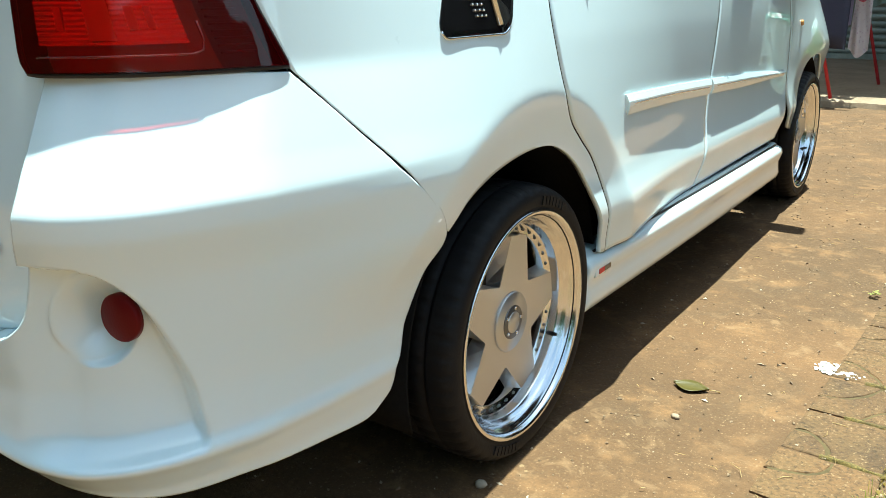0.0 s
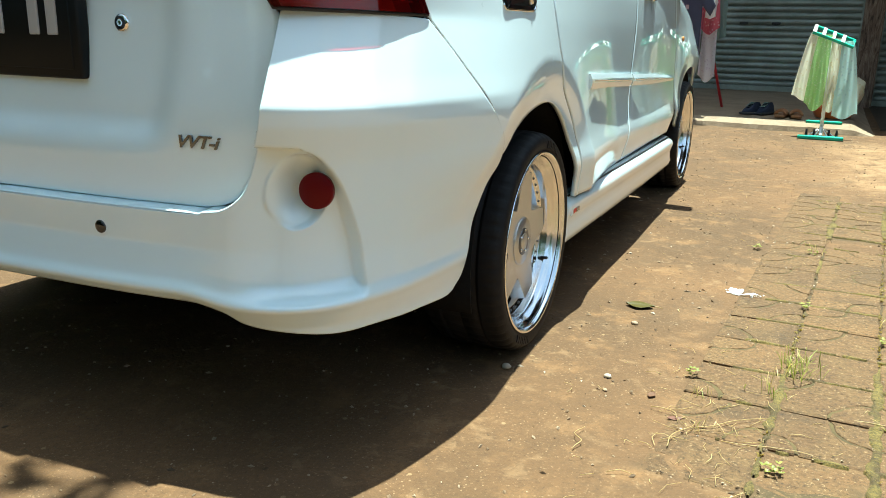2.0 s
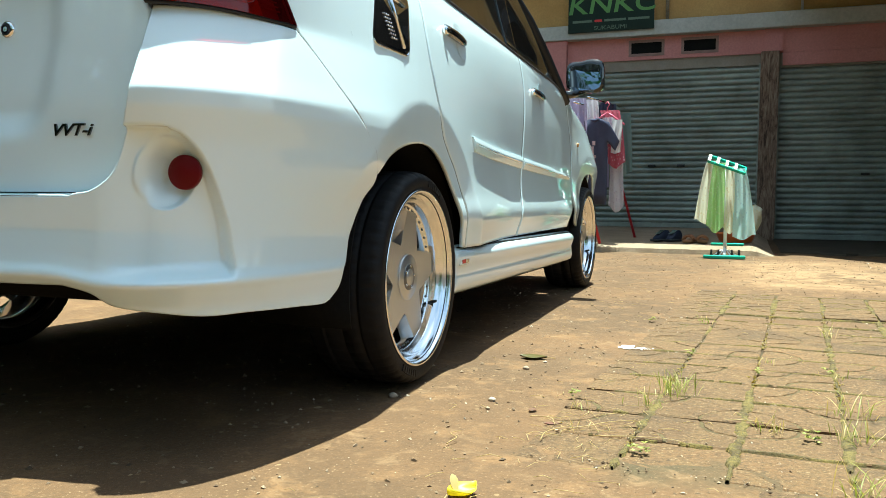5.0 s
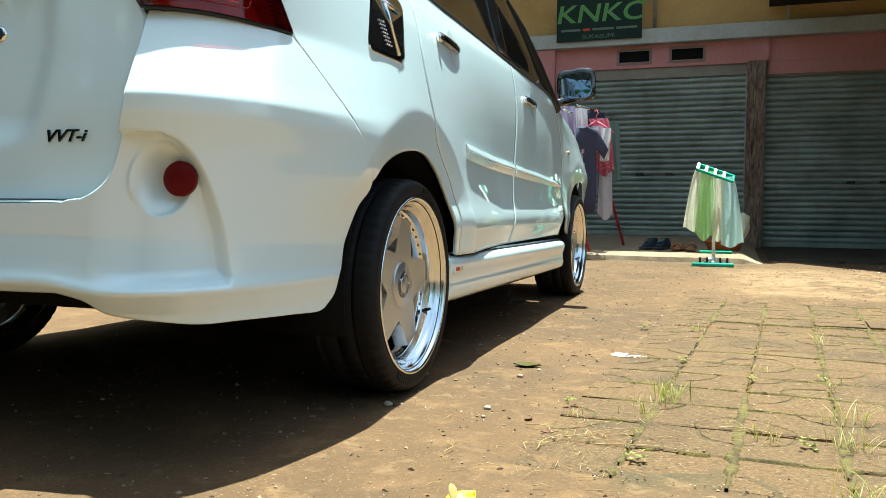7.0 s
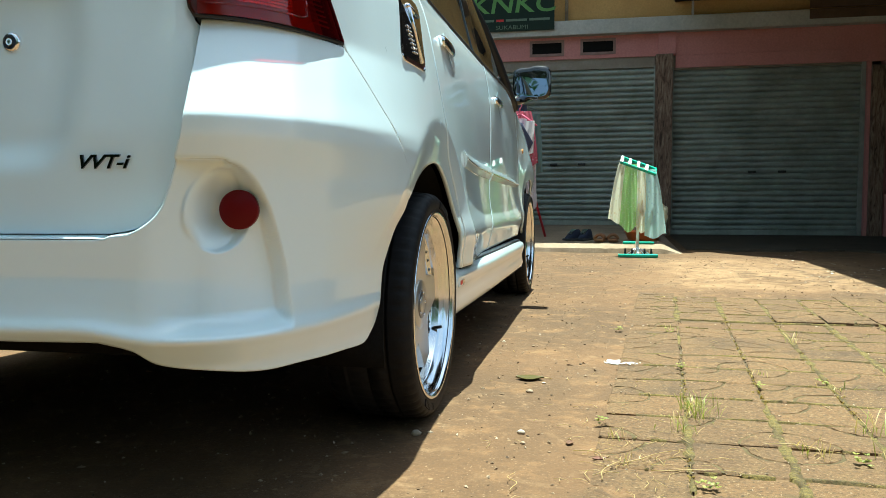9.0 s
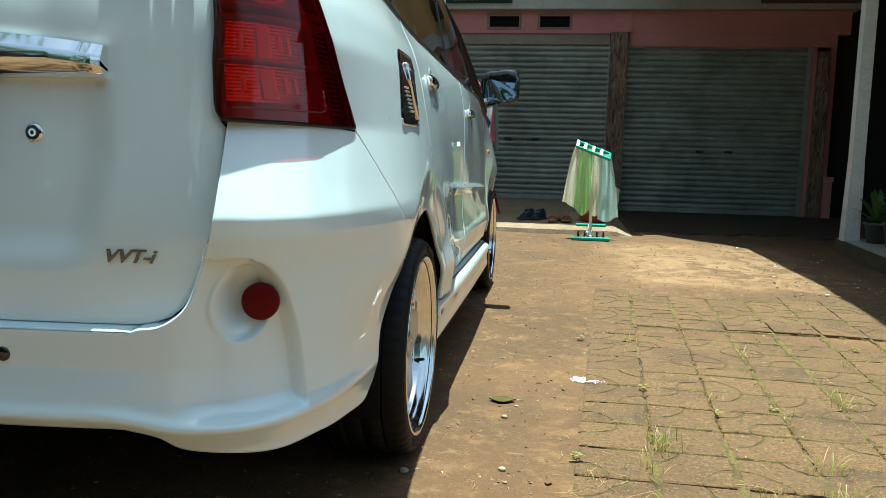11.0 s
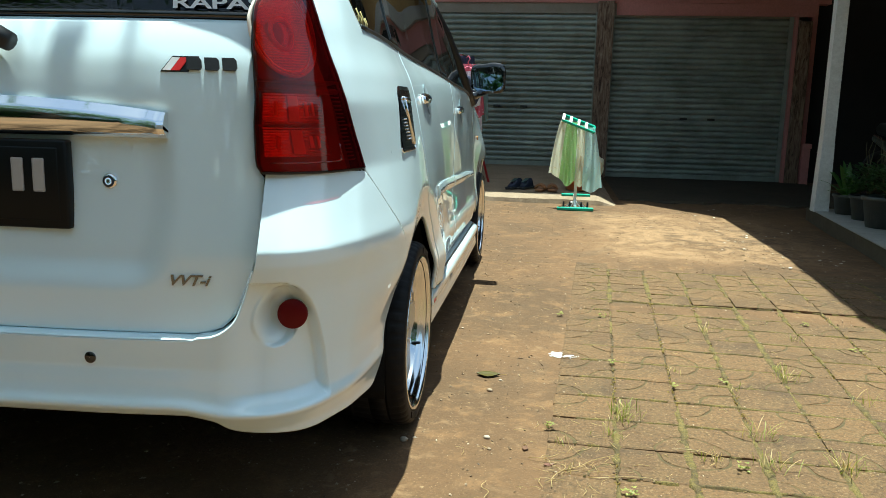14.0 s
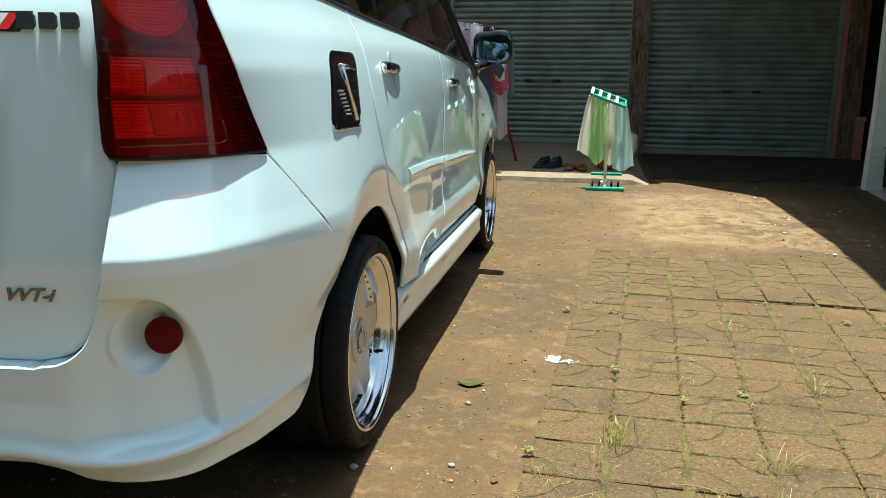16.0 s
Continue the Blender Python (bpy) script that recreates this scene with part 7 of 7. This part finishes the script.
# dry roots and straw across the paving edge
for k, (x, y, l, turn) in enumerate(((1.30, -0.30, 0.22, 40), (1.36, -0.33, 0.20, 5), (1.26, -0.40, 0.16, 70), (1.20, -0.22, 0.10, -30), (1.62, -0.10, 0.18, -15), (1.10, -0.50, 0.10, 100))):
    bm = bmesh.new()
    pts = [Vector((l * u * math.cos(radians(turn)) + 0.008 * math.sin(9 * u + k), l * u * math.sin(radians(turn)) + 0.006 * math.cos(7 * u + k), 0.006 + 0.006 * math.sin(3 * u))) for u in np.linspace(0, 1, 12)]
    tube(bm, pts, [0.0012 - 0.0007 * u for u in np.linspace(0, 1, 12)], 6)
    tagged(part("straw", bm, DRY, None, at=Matrix.Translation((x, y, ground_z(x, y)))), "dry pale plant stem lying on the paving edge", "stem", "dry stems")

# ---- unseen trees and hedge: part shows in the chrome, part blocks sky light ----
BARK = speckled("tree_bark", (0.12, 0.09, 0.06), (0.18, 0.14, 0.10), 10, 0.95, 0.8, 40)
TREE_LEAF = leaf_mat("tree_leaf", (0.035, 0.085, 0.02), (0.07, 0.14, 0.03))


def tree(x, y, height, spread, seed, leaves, label, reach=None):
    r = random.Random(seed)
    t = thing("tree", label, "tree", Matrix.Translation((x, y, -0.02)), "trees round the yard")
    bm = bmesh.new()
    trunk = [Vector((0, 0, 0))]
    for k in range(6):
        trunk.append(trunk[-1] + Vector((r.uniform(-0.15, 0.15), r.uniform(-0.15, 0.15), height * 0.11)))
    tube(bm, trunk, [0.22 - 0.022 * k for k in range(7)], 10)
    part("trunk", bm, BARK, t)
    bm, bl = bmesh.new(), bmesh.new()
    tips = []
    for i in range(11):
        a = 2 * math.pi * i / 11 + r.uniform(-0.3, 0.3)
        b = trunk[r.randint(3, 6)]
        l = spread * r.uniform(0.6, 1.1)
        e = r.uniform(0.2, 0.9)
        if reach and i < 3:
            d = Vector(reach) - b - Vector((x, y, 0)) + Vector((r.uniform(-0.6, 0.6), r.uniform(-0.4, 0.4), r.uniform(-0.3, 0.5)))
        else:
            d = Vector((math.cos(a) * math.cos(e), math.sin(a) * math.cos(e), math.sin(e))) * l
        pts = [b + d * u + Vector((0, 0, 0.3 * math.sin(3 * u))) for u in (0, 0.2, 0.4, 0.6, 0.8, 1.0)]
        tube(bm, pts, [0.07, 0.055, 0.042, 0.03, 0.02, 0.01], 6)
        tips += [(p, 0.22 + 0.22 * k / 5 * spread * 0.5) for k, p in enumerate(pts) if k >= 2]
    part("limbs", bm, BARK, t)
    verts, faces = [], []
    for i in range(leaves):
        c, s = tips[r.randrange(len(tips))]
        c = c + Vector((r.gauss(0, s), r.gauss(0, s), r.gauss(0, s * 0.7)))
        if reach and c.x + x > 0.42:
            continue
        m = Euler((r.uniform(-0.8, 0.8), r.uniform(-0.8, 0.8), r.uniform(0, 6.28))).to_matrix()
        l, w = r.uniform(0.07, 0.13), r.uniform(0.022, 0.04)
        k = len(verts)
        verts += [tuple(c + m @ Vector(q)) for q in ((-l, 0, 0), (0, w, 0.012), (l, 0, -0.01), (0, -w, 0.012))]
        faces.append((k, k + 1, k + 2, k + 3))
    me = bpy.data.meshes.new("crown")
    me.from_pydata(verts, [], faces)
    me.materials.append(TREE_LEAF)
    cr = new("crown", me)
    cr.parent = t


tree(-5.2, -1.8, 6.0, 1.8, 3, 3600, "leafy tree overhanging the back of the car", (-0.30, -0.66, 4.7))
# the last two, nearer trees are added to cut sky light behind the car
for k, (x, y, h) in enumerate(((-12.5, -19.0, 7.0), (-5.5, -22.0, 8.0), (2.0, -20.0, 6.5), (9.0, -23.5, 8.0), (16.5, -19.0, 7.0), (-13.0, -5.0, 7.0), (-12.0, 5.0, 7.0), (-3.6, -7.6, 6.5), (4.2, -8.4, 7.0))):
    tree(x, y, h, 3.2, 20 + k, 7000, "leafy green tree out of view, blocking part of the sky")
# hedge behind shows in the chrome; the left run only blocks sky
bm = bmesh.new()
for i in range(30000):
    side_k = rnd.random()
    x, y = (rnd.uniform(-12, 13), -10.5 + rnd.gauss(0, 0.7)) if side_k < 0.62 else (-4.8 + rnd.gauss(0, 0.4), rnd.uniform(-9, 8))
    z = abs(rnd.gauss(0.0, 3.0))
    c = Vector((x, y, z))
    m = Euler((rnd.uniform(-1, 1), rnd.uniform(-1, 1), rnd.uniform(0, 6.28))).to_matrix()
    vs = [bm.verts.new(c + m @ Vector(q)) for q in ((-0.17, 0, 0), (0, 0.075, 0), (0.17, 0, 0), (0, -0.075, 0))]
    bm.faces.new(vs)
# solid core added under the outer leaves to block low sky
for (ax, ay), (bx, by) in (((-12.5, -10.9), (13.5, -10.9)), ((-5.1, -9.5), (-5.1, 8.5))):
    prev = None
    for k in range(90):
        u = k / 89
        x, y = ax + (bx - ax) * u, ay + (by - ay) * u
        h = 2.7 + 0.9 * noise.noise((k * 0.13, ax, 0.0)) + 0.5 * noise.noise((k * 0.6, ax, 4.0))
        w = 0.5 + 0.2 * noise.noise((k * 0.4, ay, 9.0))
        nx, ny = (0, 1) if ay == by else (1, 0)
        row = [bm.verts.new((x + nx * o * w, y + ny * o * w, z)) for o, z in ((1, -0.05), (1.1, h * 0.5), (0.7, h * 0.9), (0, h), (-0.7, h * 0.9), (-1, -0.05))]
        if prev:
            for i in range(5):
                bm.faces.new((prev[i], row[i], row[i + 1], prev[i + 1]))
        prev = row
tagged(part("hedge", bm, LEAF_DARK, None, smooth=False), "dense green hedge out of view, its left run added to block sky", "hedge", kind="stuff")

# ---- pavers: square blocks with a curved groove, laid skew to the car ----
def paver_bm(corner_k, seed, kind):
    """One paver: raised fields parted by a hand-drawn arc about one corner."""
    r = random.Random(seed)
    g, half, rad = r.uniform(0.0026, 0.0046), CELL / 2 - r.uniform(0.0028, 0.0048), r.uniform(0.080, 0.128)
    sx, sy = ((1, 1), (-1, 1), (-1, -1), (1, -1))[corner_k]
    bm = bmesh.new()
    wob = [r.uniform(0, 6.28) for _ in range(3)]

    def field(pts):
        pts = [(x + r.uniform(-0.002, 0.002), y + r.uniform(-0.002, 0.002)) for x, y in pts]
        if sx * sy < 0:
            pts = pts[::-1]
        cx, cy = sum(p[0] for p in pts) / len(pts), sum(p[1] for p in pts) / len(pts)
        n = len(pts)
        lo = [bm.verts.new((x * sx, y * sy, -0.03)) for x, y in pts]
        mid = [bm.verts.new((x * sx, y * sy, -0.0026)) for x, y in pts]
        hi = [bm.verts.new(((x + (cx - x) * 0.07) * sx, (y + (cy - y) * 0.07) * sy, 0.0012 * r.uniform(-1, 1))) for x, y in pts]
        for a, b in ((lo, mid), (mid, hi)):
            for i in range(n):
                bm.faces.new((a[i], a[(i + 1) % n], b[(i + 1) % n], b[i]))
        bm.faces.new(hi)

    def edge(a, b, n=3):
        """A slightly crooked side between two corners, without its ends."""
        d = 0.0035
        return [(a[0] + (b[0] - a[0]) * k / n + r.uniform(-d, d), a[1] + (b[1] - a[1]) * k / n + r.uniform(-d, d)) for k in range(1, n)]

    def arc(off, back=False):
        ts = np.linspace(0, math.pi / 2, 9)
        q = [(half - (rad * (1 + 0.07 * math.sin(2.1 * t + wob[0]) + 0.04 * math.sin(5 * t + wob[1])) + off) * math.cos(t), half - (rad * (1 + 0.07 * math.sin(2.1 * t + wob[0]) + 0.04 * math.sin(5 * t + wob[1])) + off) * math.sin(t)) for t in ts]
        return q[::-1] if back else q
    A, B, C, D = (half, half), (-half, half), (-half, -half), (half, -half)
    if kind == 0:
        field([A] + edge(A, B) + [B] + edge(B, C) + [C] + edge(C, D) + [D] + edge(D, A))
    elif kind == 1:
        field([A] + arc(-g))
        field(arc(g, True) + [B] + edge(B, C) + [C] + edge(C, D) + [D])
    else:
        field([A] + arc(-g))
        rad *= 0.7
        field([C] + [(-x, -y) for x, y in arc(-g)])
        low = [(-x, -y) for x, y in arc(g, True)]
        rad /= 0.7
        field(arc(g, True) + [B] + low + [D])
    bmesh.ops.recalc_face_normals(bm, faces=bm.faces)
    # moss and soil lie in the groove
    q = half - 0.006
    f = bm.faces.new([bm.verts.new((x, y, -0.0019)) for x, y in ((-q, -q), (q, -q), (q, q), (-q, q))])
    f.material_index = 1
    return bm


GROOVE_SOIL = speckled("groove_soil", (0.060, 0.042, 0.016), (0.115, 0.082, 0.028), 9.0, 0.95, 0.7, 90, 0.004)
paver_meshes = [[mesh_from("paver", paver_bm(k, 10 * k + v, (1, 2, 1, 2, 1, 0)[v]), PAVER, False) for v in range(6)] for k in range(4)]
for group_ in paver_meshes:
    for me_ in group_:
        me_.materials.append(GROOVE_SOIL)
paving = tagged(new("paving"), "old square pavers with curved grooves, half sunk in mud", "paving", kind="structure")
rp = random.Random(2)
for i in range(-1, 9):
    for j in range(-6, 11):
        c = grid_pt(i + 0.5, j + 0.5)
        if c.y < -0.66 or c.y > 2.72 - 0.30 * (c.x - 1.6) and c.x < 2.4 or c.x > 3.15:
            continue
        if 1.44 < c.y < 1.66 and c.x > 1.5:
            continue
        k = (2 if i % 2 else 3) if j % 2 else (1 if i % 2 else 0)
        ob = new("paver", paver_meshes[k if rp.random() < 0.75 else rp.randrange(4)][rp.randrange(6)])
        ob.parent = paving
        sunk = 0.0058 + 0.008 * (1.66 < c.y < 1.88 and c.x > 1.95) + 0.0018 * (-0.2 < c.y < 0.0 and 1.55 < c.x < 2.2) + 0.003 * noise.noise((c.x * 2.2, c.y * 2.2, 4.0)) - 0.0008 * (i == -1) - 0.008 * ease(-0.25, -0.60, c.y)
        ob.matrix_basis = Matrix.Translation((c.x, c.y, ground_z(c.x, c.y) + sunk)) @ pose(0, 0, 0, rp.uniform(-0.7, 0.7), rp.uniform(-0.7, 0.7) - 1.2 * (i == -1), -3.44 + rp.uniform(-1.2, 1.2))
